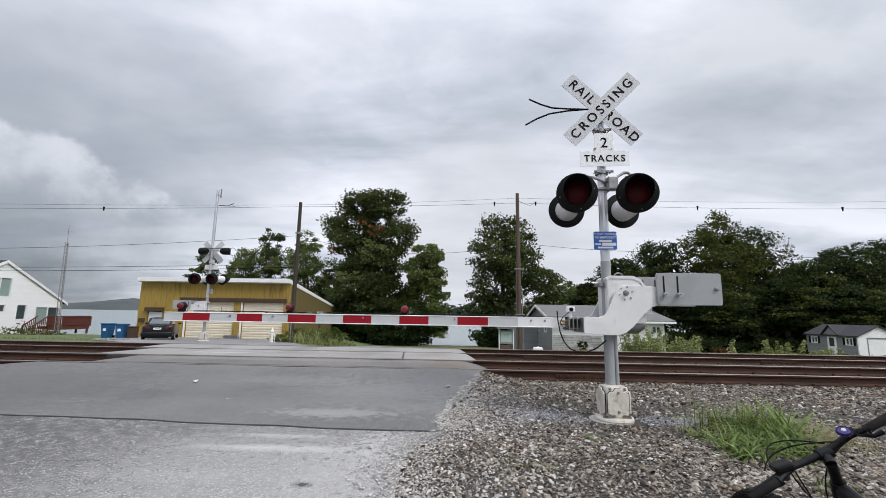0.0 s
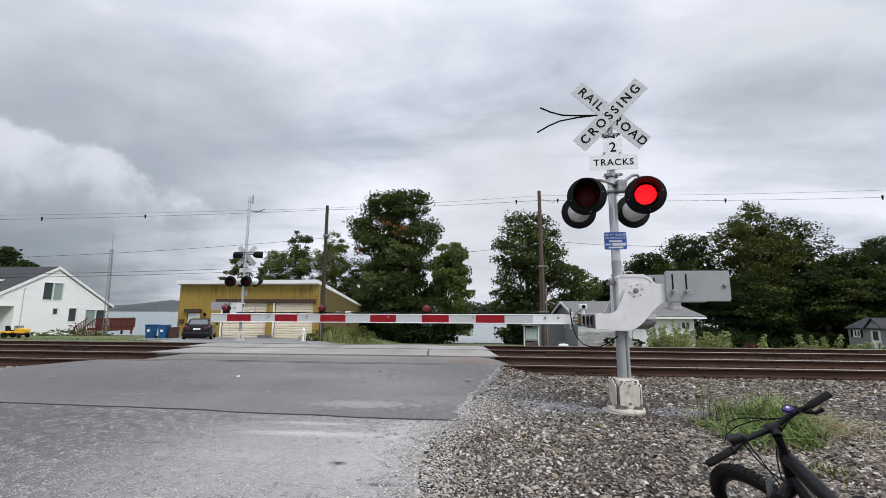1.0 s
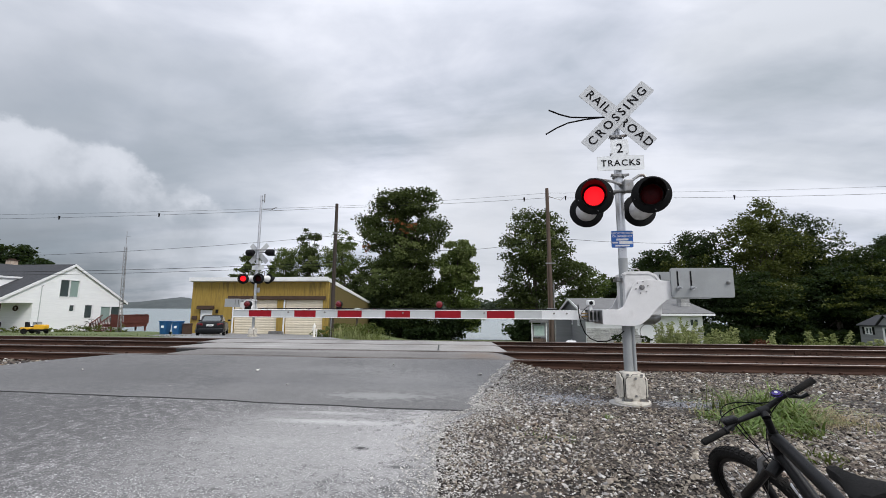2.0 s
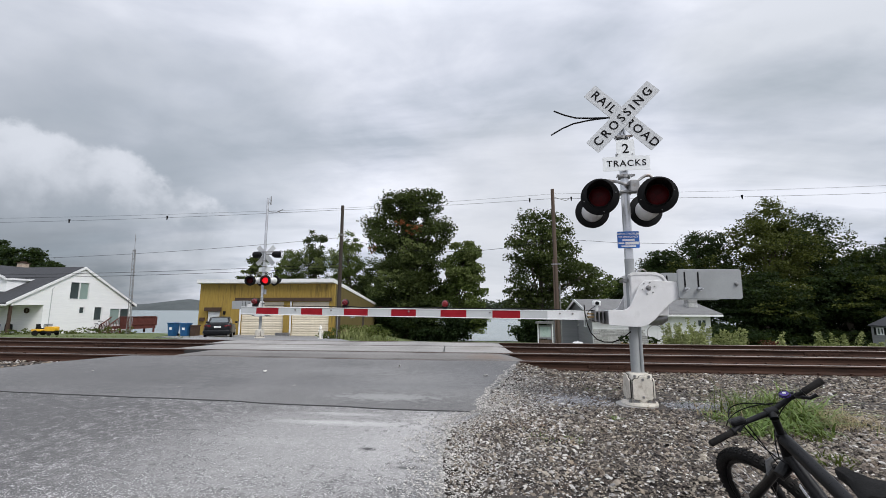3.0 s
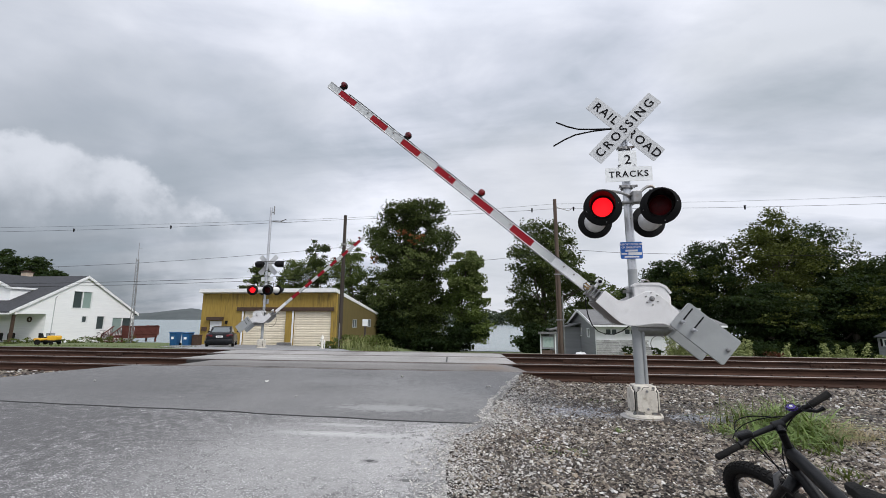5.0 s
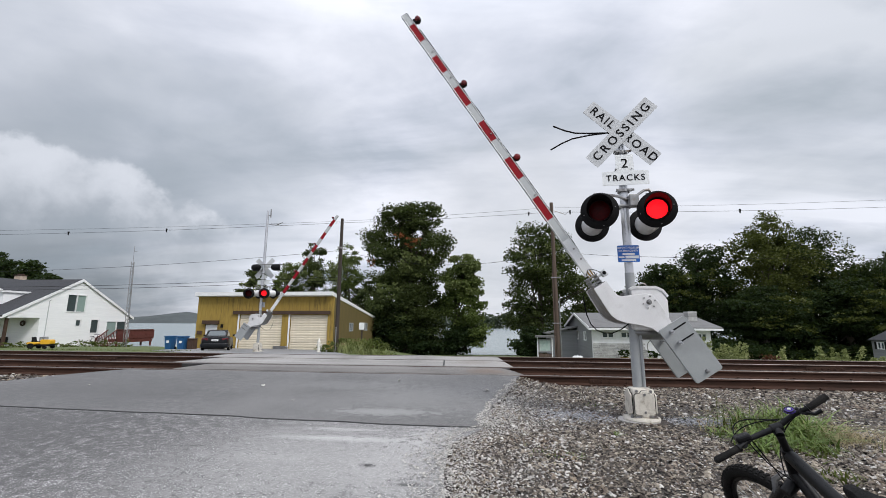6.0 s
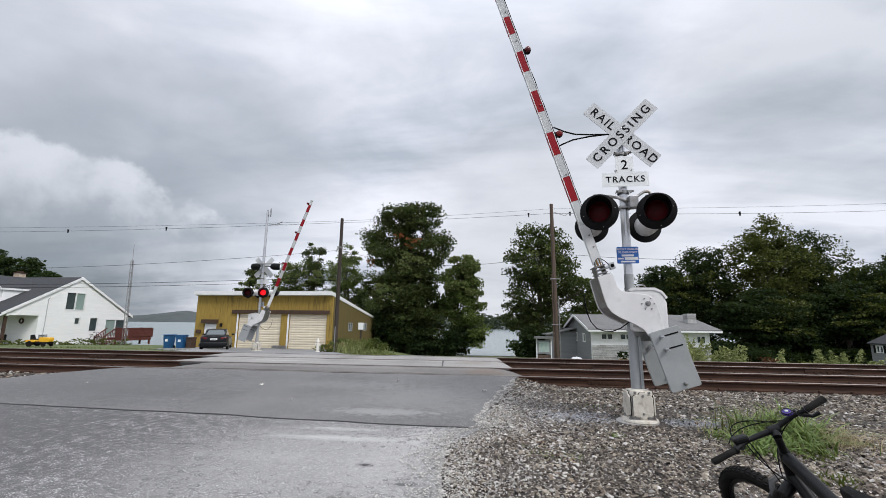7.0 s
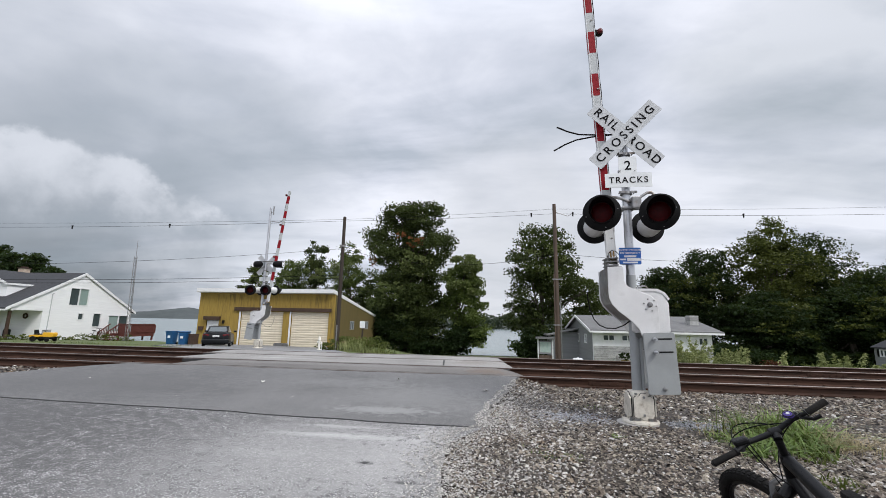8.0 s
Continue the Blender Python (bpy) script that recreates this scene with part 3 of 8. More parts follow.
def build_ground():
    xs = steps((-2600, -400, 6), (-400, -70, 8), (-70, -20, 16), (-20, 20, 60), (20, 70, 18), (70, 400, 8), (400, 2600, 6))
    ys = steps((-400, -30, 6), (-30, -8, 8), (-8, 14, 60), (14, 60, 40), (60, 400, 6), (400, 3000, 6))
    tagged(sheet("ground", xs, ys, land, ground_material()), kind="structure")
    w = Geo().add([(-2600, 44, WATER_Z), (2600, 44, WATER_Z), (2600, 3000, WATER_Z), (-2600, 3000, WATER_Z)], [(0, 1, 2, 3)])
    tagged(part("water", w, water_material()), "wide grey-green river under an overcast sky", "river", kind="structure")
    # the worn old road, the newer apron laid against it, and the tarred joint between
    strip("road", -40, lambda x: joint_y(x) - 0.006, 60, road_edge_left, road_edge_right, 60, road_z, ROAD_OLD)
    strip("road", lambda x: joint_y(x) + 0.006, 2.52, 40, road_edge_left, road_edge_right, 70, lambda x, y: road_z(x, y) + 0.003, ROAD_NEW)
    seam = Geo()
    pts = [(x, joint_y(x)) for x in steps((-14.5, -2.15, 120))]
    vs, fs = [], []
    for k, (x, y) in enumerate(pts):
        w2 = 0.003 + 0.007 * abs(noise.noise((x * 3, 2, 2)))
        vs += [(x, y - w2, road_z(x, y) + 0.005), (x, y + w2, road_z(x, y) + 0.012)]
    seam.add(vs, [(2 * k, 2 * k + 2, 2 * k + 3, 2 * k + 1) for k in range(len(pts) - 1)])
    tagged(part("trim", seam, TAR), kind="structure")
    # weathered cracks running off across the old surface
    for (xa, ya), (xb, yb), sd in (((-6.9, -2.35), (-6.1, -0.62), 3), ((-5.7, -1.9), (-4.6, -1.75), 5), ((-8.6, -1.4), (-7.9, -0.5), 8)):
        line, cut = Geo(), []
        for k in range(41):
            u = k / 40
            x, y = xa + (xb - xa) * u + 0.10 * noise.noise((u * 5, sd, 0)), ya + (yb - ya) * u + 0.06 * noise.noise((u * 7, sd, 4))
            w2 = 0.0015 + 0.004 * abs(noise.noise((u * 19, sd, 9)))
            cut += [(x - w2, y - w2, road_z(x, y) + 0.004), (x + w2, y + w2, road_z(x, y) + 0.005)]
        line.add(cut, [(2 * k, 2 * k + 2, 2 * k + 3, 2 * k + 1) for k in range(40)])
        tagged(part("trim", line, TAR), kind="structure")
    # crossing surfaces between and beside the rails, with flangeways left open
    (a, b, z1), (c, d, z2) = TRACKS

    def slab(name, y0, y1, left, right, zf, mat, taper):
        g = Geo()
        vs, fs, nx = [], [], 40
        for j in range(5):
            y = y0 + (y1 - y0) * j / 4
            for i in range(nx + 1):
                l, r = left + 0.15 * noise.noise((y, 1, 0)), right + 0.15 * noise.noise((y * 1.3, 4, 0))
                x = l + (r - l) * i / nx
                fall = max(0, taper - min(x - l, r - x)) / taper
                vs.append((x, y, zf(y) - 0.14 * fall ** 2 + 0.006 * noise.noise((x, y * 2, 0))))
        w = nx + 1
        g.add(vs, [(j * w + i, j * w + i + 1, (j + 1) * w + i + 1, (j + 1) * w + i) for j in range(4) for i in range(nx)])
        g.add([(v[0], v[1], v[2]) for v in vs[:w]] + [(v[0], v[1], v[2] - 0.2) for v in vs[:w]], [(i, i + 1, w + i + 1, w + i) for i in range(nx)])
        g.add([(v[0], v[1], v[2]) for v in vs[-w:]] + [(v[0], v[1], v[2] - 0.2) for v in vs[-w:]], [(i, i + 1, w + i + 1, w + i) for i in range(nx)])
        tagged(part(name, g, mat, soft=True), kind="structure")

    slab("pavement", a + 0.13, b - 0.13, -9.4, -1.25, lambda y: z1 - 0.005, PANEL_DARK, 0.7)
    slab("pavement", b + 0.13, c - 0.13, -10.4, -1.35, lambda y: z1 - 0.004 + (z2 - z1) * (y - b) / (c - b), PANEL_CONC, 0.35)
    slab("pavement", c + 0.13, d - 0.13, -11.0, -1.5, lambda y: z2 - 0.005, PANEL_CONC, 0.35)
    slab("pavement", d + 0.13, 9.6, -11.6, -1.6, lambda y: lerp_table([(7.8, z2 - 0.004), (9.6, 0.03)], y), PANEL_CONC, 0.4)
    for yr, zr, l, r in ((a, z1, -9.3, -1.45), (b, z1, -9.6, -1.5), (c, z2, -10.6, -1.6), (d, z2, -11.0, -1.7)):
        for y0, y1 in ((yr - 0.125, yr - 0.040), (yr + 0.040, yr + 0.125)):
            tagged(part("trim", Geo().box(l, y0, zr - 0.10, r, y1, zr - 0.018), TAR, bevel=0.006), kind="structure")
    crack = Geo()
    pts = [(-3.05 + 0.05 * noise.noise((k, 0, 0)) - 0.02 * k, 4.3 + 0.19 * k, z1 + 0.002 - 0.0035 * k) for k in range(11)]
    vs = []
    for p in pts:
        vs += [(p[0] - 0.018, p[1], p[2]), (p[0] + 0.018, p[1], p[2] + 0.001)]
    crack.add(vs, [(2 * k, 2 * k + 1, 2 * k + 3, 2 * k + 2) for k in range(10)])
    tagged(part("trim", crack, TAR), kind="structure")
    # the far lot in front of the shed, and the lane down to it
    strip("road", 9.5, 23.9, 30, lambda y: lerp_table([(9.5, -12.4), (14, -19), (20, -23.6), (24, -24.4)], y), lambda y: lerp_table([(9.5, -1.7), (12, -6), (15, -9.8), (24, -12.6)], y), 40,
          lambda x, y: land(x, y) + 0.03, LOT)


def stones_mesh(name, pts, sizes, mat, label, seed):
    """Loose crushed stone: each a squashed, uneven eight-sided lump, all in one mesh."""
    rng = np.random.default_rng(seed)
    n = len(pts)
    base = np.array([(1, 0, 0), (-1, 0, 0), (0, 1, 0), (0, -1, 0), (0, 0, 1), (0, 0, -1), (.62, .62, .55), (-.62, -.62, .5), (.6, -.62, .45), (-.6, .6, .5)], float)
    tri = np.array([(0, 6, 4), (6, 2, 4), (2, 9, 4), (9, 1, 4), (1, 7, 4), (7, 3, 4), (3, 8, 4), (8, 0, 4), (2, 6, 0), (9, 2, 1), (7, 1, 3), (8, 3, 0)])
    k = len(base)
    shape = base[None] * (1 + rng.uniform(-0.32, 0.32, (n, k, 1))) * np.stack([np.ones(n), rng.uniform(.55, .9, n), rng.uniform(.38, .7, n)], 1)[:, None]
    a, t = rng.uniform(0, 6.283, n), rng.normal(0, 0.35, n)
    ct, st = np.cos(t)[:, None], np.sin(t)[:, None]
    x, y, z = shape[..., 0], shape[..., 1], shape[..., 2]
    x, z = x * ct - z * st, x * st + z * ct
    ca, sa = np.cos(a)[:, None], np.sin(a)[:, None]
    x, y = x * ca - y * sa, x * sa + y * ca
    v = np.stack([x, y, z], -1) * np.array(sizes)[:, None, None] + np.array(pts)[:, None]
    f = (tri[None] + (np.arange(n) * k)[:, None, None]).reshape(-1, 3)
    me = bpy.data.meshes.new(name)
    me.from_pydata(v.reshape(-1, 3).tolist(), [], f.tolist())
    me.materials.append(mat)
    return tagged(new(name, me), label, "gravel", kind="stuff")


def build_gravel():
    rng = random.Random(5)
    pts, sizes, pale, ps, brown, bs = [], [], [], [], [], []

    def drop(x, y, s, chance_pale):
        z = land(x, y) + s * rng.uniform(-0.1, 0.35)
        if rng.random() < chance_pale:
            pale.append((x, y, z))
            ps.append(s)
        else:
            pts.append((x, y, z))
            sizes.append(s)

    # finer and thicker towards the pavement, coarser towards the east
    for _ in range(62000):
        x, y = -2.6 + 9.4 * rng.random() ** 1.35, rng.uniform(-2.7, 2.5)
        if x < road_edge_right(y) + 0.02 or (abs(x) < 0.3 and abs(y) < 0.25):
            continue
        if noise.noise((x * 0.8, y * 0.8, 9)) < -0.28 and rng.random() < 0.55:
            continue
        s = rng.uniform(0.007, 0.015) if rng.random() < 0.72 - 0.05 * max(0, x) else rng.uniform(0.013, 0.029)
        drop(x, y, s, 0.13 if x > -0.9 else 0.36)
    for _ in range(17000):
        x, y = rng.uniform(0.1, 4.2), rng.uniform(-2.7, -0.9)
        drop(x, y, rng.uniform(0.012, 0.025), 0.14)
    for _ in range(16000):
        x, y = rng.uniform(-2.4, 2.6), rng.uniform(-2.6, -0.7)
        if x > road_edge_right(y) + 0.02:
            drop(x, y, rng.uniform(0.008, 0.018), 0.16)
    for _ in range(700):
        x, y = rng.uniform(-1.6, 6.5), rng.uniform(-3.4, 2.4)
        drop(x, y, rng.uniform(0.028, 0.045), 0.2)
    for _ in range(9000):
        x, y = rng.uniform(-1.5, 14), rng.uniform(1.2, 2.58)
        drop(x, y, rng.uniform(0.014, 0.034), 0.07)
    for _ in range(6000):
        x, y = rng.uniform(-24, -11.2), rng.uniform(-0.6, 2.55)
        if x > road_edge_left(y) - 0.05:
            continue
        drop(x, y, rng.uniform(0.02, 0.045), 0.15)
    for (a, b, z) in TRACKS:
        for x0, x1, n in ((-1.2, 14, 3200), (-24, -10.8, 2600)):
            for _ in range(n):
                x, y, s = rng.uniform(x0, x1), rng.uniform(a + 0.1, b - 0.1), rng.uniform(0.018, 0.036)
                brown.append((x, y, land(x, y) - 0.01))
                bs.append(s)
    for _ in range(4500):
        x, y = rng.uniform(-1.2, 14), rng.uniform(4.3, 6.2)
        brown.append((x, y, land(x, y)))
        bs.append(rng.uniform(0.018, 0.04))
    stones_mesh("ballast", pts, sizes, STONE, "loose grey and brown crushed ballast stone", 1)
    stones_mesh("limestone_chips", pale, ps, STONE_PALE, "pale chips scattered among darker ballast", 2)
    stones_mesh("track_ballast", brown, bs, STONE_BROWN, "rust-browned ballast between the rails", 4)
    # fine pale grit heaped against the pavement edge
    grit, gs = [], []
    for _ in range(11000):
        y = rng.uniform(-3.4, 1.9)
        d = rng.expovariate(3.0)
        x = road_edge_right(y) - (0.06 if y < -0.85 else 0.0) + d
        if d < 1.3 and noise.noise((x * 1.5, y * 1.5, 4)) > -0.25:
            grit.append((x, y, max(land(x, y), road_z(x, y) - 0.012 if d < 0.10 else -9) + 0.012))
            gs.append(rng.uniform(0.005, 0.011))
    stones_mesh("grit", grit, gs, STONE_PALE, "fine pale grit along the pavement edge", 8)
    # bluish fines beside the signal base
    fines, fs = [], []
    for k in range(3600):
        x, y = rng.gauss(0.72, 0.32), rng.gauss(-0.08, 0.13)
        if k % 2:
            x, y = rng.gauss(-0.78, 0.30), rng.gauss(0.12, 0.22)
        if abs(x) > 0.3:
            fines.append((x, y, land(x, y) + 0.012))
            fs.append(rng.uniform(0.006, 0.012))
    stones_mesh("stone_fines", fines, fs, STONE_BLUE, "bluish grey stone fines beside the signal base", 9)
    # chips spilled along the pavement edge
    spill, ss = [], []
    for _ in range(2600):
        y = rng.uniform(-3.6, 2.2)
        x = road_edge_right(y) - abs(rng.gauss(0, 0.20 if y < -0.85 else 0.035))
        spill.append((x, y, road_z(x, y) + 0.012))
        ss.append(rng.uniform(0.005, 0.014))
    for x, y, s in ((-5.92, 1.34, 0.05), (-2.0, 1.35, 0.045), (-9.1, 1.1, 0.035), (-4.9, 0.4, 0.03), (-6.6, 0.1, 0.02), (-3.6, 1.9, 0.03)):
        spill.append((x, y, road_z(x, y) + 0.02))
        ss.append(s)
    stones_mesh("stone_chips", spill, ss, STONE_PALE, "pale stone chips spilled on the asphalt", 3)


# ---- the crossing signals ----
HUB = Vector((0.155, 0.02, 1.495))
FAR_AT = pose(-12.78, 13.0, -0.10, 0, 0, 180)
REDS = ((-5.36, -5.012), (-4.66, -4.336), (-4.008, -3.65), (-3.304, -2.946), (-2.592, -2.226), (-1.864, -1.483))


def lamp_head(signal, x, y, z, facing, yaw=0.0):
    """A flasher: black target disc, long hood, metal housing, and a lens plate that turns to its lit or its dull face."""
    m = pose(x, y, z, 5 if facing < 0 else 0, 0, (0 if facing < 0 else 180) + yaw)
    g = Geo().lathe([(0.0, 0.0), (0.235, 0.0), (0.245, 0.006), (0.245, 0.016), (0.235, 0.020), (0.0, 0.020)], 40)
    head = part("flasher", g, BLACK, signal, "black round target disc of a flasher", soft=True, at=m)
    hood = Geo()
    n, k = 30, 8
    vs = []
    for j in range(k + 1):
        for i in range(n + 1):
            a = radians(-55 + 290 * i / n)
            cut = 0.5 + 0.5 * math.sin(a)
            d = 0.34 * (0.35 + 0.65 * cut)
            for r in (0.152, 0.156):
                vs.append(((r + 0.004 * j / k) * math.cos(a), -d * j / k, (r + 0.004 * j / k) * math.sin(a)))
    w = 2 * (n + 1)
    for j in range(k):
        for i in range(n):
            p, q = j * w + 2 * i, (j + 1) * w + 2 * i
            hood.f += [(p, p + 2, q + 2, q), (p + 1, q + 1, q + 3, p + 3)]
    hood.v, hood.m = vs, [0] * len(hood.f)
    part("hood", hood, BLACK, head, soft=True)
    body = Geo().lathe([(0.0, 0.40), (0.06, 0.40), (0.10, 0.37), (0.125, 0.30), (0.150, 0.10), (0.155, 0.021), (0.0, 0.021)], 28)
    part("housing", body, GATE_ALU, head, "pale aluminium lamp housing", soft=True)
    rimg = Geo().ring((0, -0.004, 0), 0.142, 0.011, "y", 36, 6)
    part("rim", rimg, BLACK, head, soft=True)
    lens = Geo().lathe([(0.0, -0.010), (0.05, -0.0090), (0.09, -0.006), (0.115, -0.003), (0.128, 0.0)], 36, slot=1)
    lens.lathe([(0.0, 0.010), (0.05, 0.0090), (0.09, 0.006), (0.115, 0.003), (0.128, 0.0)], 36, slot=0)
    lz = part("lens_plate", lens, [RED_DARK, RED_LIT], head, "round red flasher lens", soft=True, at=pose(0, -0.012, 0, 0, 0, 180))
    for a in (0, 90, 180, 270):
        part("screw", Geo().lathe([(0, -0.004), (0.006, -0.003), (0.007, 0)], 8), STEEL, head, at=pose(0.205 * math.cos(radians(a + 12)), 0.0, 0.205 * math.sin(radians(a + 12))))
    return lz


def build_gate():
    """The moving gate: two shaped side plates, the striped boom with its lamps, and the counterweights. Its origin is the shaft."""
    gate = thing("crossing_gate", "red and silver striped crossing gate boom with grey counterweights", "crossing gate", Matrix.Translation(HUB), group="crossing gates")
    plate = [(-0.512, -0.289), (-0.512, -0.485), (-0.20, -0.502), (-0.104, -0.50), (-0.02, -0.47), (0.067, -0.40), (0.207, -0.244), (0.30, -0.165), (0.40, -0.133), (0.40, 0.078), (0.10, 0.10),
             (-0.048, 0.092), (-0.118, 0.022), (-0.155, -0.06), (-0.189, -0.133), (-0.244, -0.244), (-0.28, -0.275), (-0.33, -0.289)]
    for y in (-0.225, 0.275):
        arm = part("side_plate", Geo().prism(plate, y, y + 0.02), GATE_ALU, gate, "pale cast side plate", bevel=0.004)
        h = y if y < 0 else y + 0.044
        part("hub", Geo().lathe([(0.0, h - 0.024), (0.016, h - 0.024), (0.026, h - 0.012), (0.034, h)], 16), STEEL, arm, "dark shaft end", soft=True)
        part("hub_nut", Geo().lathe([(0.0, h - 0.044), (0.020, h - 0.044), (0.024, h - 0.022)], 6), STEEL, arm, "shaft nut")
        for k in range(6):
            a = radians(60 * k + 15)
            part("hub_bolt", Geo().lathe([(0.0, h - 0.012), (0.008, h - 0.010), (0.010, h)], 8, at=(0.078 * math.cos(a), 0, 0.078 * math.sin(a))), STEEL, arm)
    web = [(-0.50, -0.475), (-0.20, -0.49), (-0.10, -0.488), (-0.03, -0.46), (0.055, -0.392), (0.19, -0.245), (0.18, -0.235), (0.045, -0.38), (-0.035, -0.447), (-0.10, -0.475), (-0.20, -0.478), (-0.50, -0.463)]
    part("cross_web", Geo().prism(web, -0.20, 0.272), STEEL, gate, "dark web between the side plates")
    clamp = part("clamp", Geo().box(-0.66, -0.09, -0.44, -0.50, 0.13, -0.43).box(-0.66, -0.09, -0.32, -0.50, 0.13, -0.31).box(-0.52, -0.21, -0.46, -0.48, 0.28, -0.30), STEEL, gate, "dark ribbed boom clamp", bevel=0.002)
    for k in range(4):
        part("rib", Geo().box(-0.66 + 0.05 * k, -0.10, -0.455, -0.645 + 0.05 * k, 0.14, -0.30), STEEL, clamp)
    for y in (-0.10, 0.12):
        part("bracket", Geo().box(-0.75, y * 0.55 - 0.006, -0.395, -0.63, y * 0.55 + 0.006, -0.375).box(-0.75, y * 0.55 - 0.006, -0.352, -0.63, y * 0.55 + 0.006, -0.335), BRASS, clamp, "weathered yellowish bracket", bevel=0.002)
    box = part("sensor", Geo().box(-0.66, -0.05, -0.235, -0.56, 0.03, -0.165).box(-0.63, -0.03, -0.31, -0.59, 0.01, -0.235), WHITE_SHEET, clamp, "small white sensor box above the clamp", bevel=0.012)
    part("sensor_face", Geo().lathe([(0.0, -0.066), (0.020, -0.064), (0.026, -0.051)], 14, at=(-0.61, 0, -0.20)), BLACK, box, soft=True)
    part("sensor_lead", Geo().tube([(-0.64, -0.04, -0.24), (-0.70, -0.07, -0.28), (-0.74, -0.08, -0.32), (-0.76, -0.08, -0.37), (-0.72, -0.08, -0.42), (-0.66, -0.09, -0.44)], 0.005, 6), BLACK, clamp, soft=True)
    hz = -0.365

    def beam(x0, x1, grow):
        vs = []
        for x in (x0, x1):
            u, h = x - HUB.x, 0.062 - 0.006 * max(0, (-x - 0.8) / 4.8) + grow
            w = 0.03 + grow
            vs += [(u, -w, hz - h), (u, w, hz - h), (u, w, hz + h), (u, -w, hz + h)]
        return Geo().add(vs, [(0, 1, 5, 4), (1, 2, 6, 5), (2, 3, 7, 6), (3, 0, 4, 7), (3, 2, 1, 0), (4, 5, 6, 7)])

    boom = part("boom", beam(-5.605, -0.54, 0.0), GREY_SHEET, gate, "silver reflective boom")
    for x0, x1 in REDS:
        part("red_stripe", beam(x0, x1, 0.0015), RED_SHEET, boom, "dark red reflective band")
    part("butt_end", beam(-1.115, -0.535, 0.002), WHITE_SHEET, boom, "white painted butt end")
    for h in (1, -1):
        part("edge_strip", Geo().tube([(-5.6 - HUB.x, -0.032, hz + h * 0.052), (-0.7 - HUB.x, -0.032, hz + h * 0.058)], 0.006, 6), WHITE_SHEET, boom)
    cable = [(-0.60, 0, -0.30)] + [(-1.0 - 0.22 * k, 0.0, hz + 0.066 + 0.012 * abs(math.sin(k * 1.7))) for k in range(21)]
    part("cable", Geo().tube(cable, 0.007, 6), BLACK, boom, "black lamp cable along the boom", soft=True)
    for x in (-1.9, -3.05, -4.2, -4.75, -0.95, -0.78):
        part("bolt", Geo().lathe([(0, -0.045), (0.012, -0.045), (0.014, -0.03)], 8), STEEL, boom, at=pose(x - HUB.x, 0, hz + 0.02))
    for k, x in enumerate((-2.53, -4.0, -5.40)):
        u = x - HUB.x
        lamp = part("boom_lamp", Geo().lathe([(0, -0.035), (0.048, -0.03), (0.052, 0.0), (0.048, 0.03), (0, 0.035)], 18, axis="y"), BLACK, gate, "small red gate lamp on a black mount", soft=True, at=pose(u, 0, hz + 0.135))
        for sgn in (-1, 1):
            part("lens", Geo().lathe([(0.0, sgn * 0.075), (0.03, sgn * 0.068), (0.046, sgn * 0.034)], 18, axis="y"), RED_DIM if k == 0 else RED_LENS, lamp, "red lens", soft=True)
        part("lamp_foot", Geo().box(-0.035, -0.03, -0.075, 0.035, 0.03, -0.04).tube([(0, 0, -0.05), (0, 0, -0.02)], 0.02, 8), BLACK, lamp)
    for y in (-0.262, 0.30):
        w = part("counterweight", Geo().prism(rounded(0.355, -0.135, 1.115, 0.245, 0.03), y, y + 0.034), CW_GREY, gate, "grey slotted steel counterweight slab", bevel=0.004)
        for x in (0.436, 0.598):
            # the slot isn't cut: a black bar stands for the shade inside it
            part("slot", Geo().prism(rounded(x - 0.009, -0.03, x + 0.009, 0.208, 0.008), y - 0.004, y + 0.038), BLACK, w, "black bar for the dark inside an adjusting slot")
            part("stud", Geo().tube([(x, y - 0.11, -0.012), (x, y + 0.02, -0.012)], 0.011, 8).lathe([(0.0, y - 0.05), (0.026, y - 0.05), (0.026, y - 0.012), (0.0, y - 0.012)], 6, at=(x, 0, -0.012)), ALU, w, "bright adjusting bolt")
        part("stud", Geo().lathe([(0.0, y - 0.03), (0.022, y - 0.026), (0.026, y)], 6, at=(1.047, 0, 0.06)), STEEL, w)
    return gate


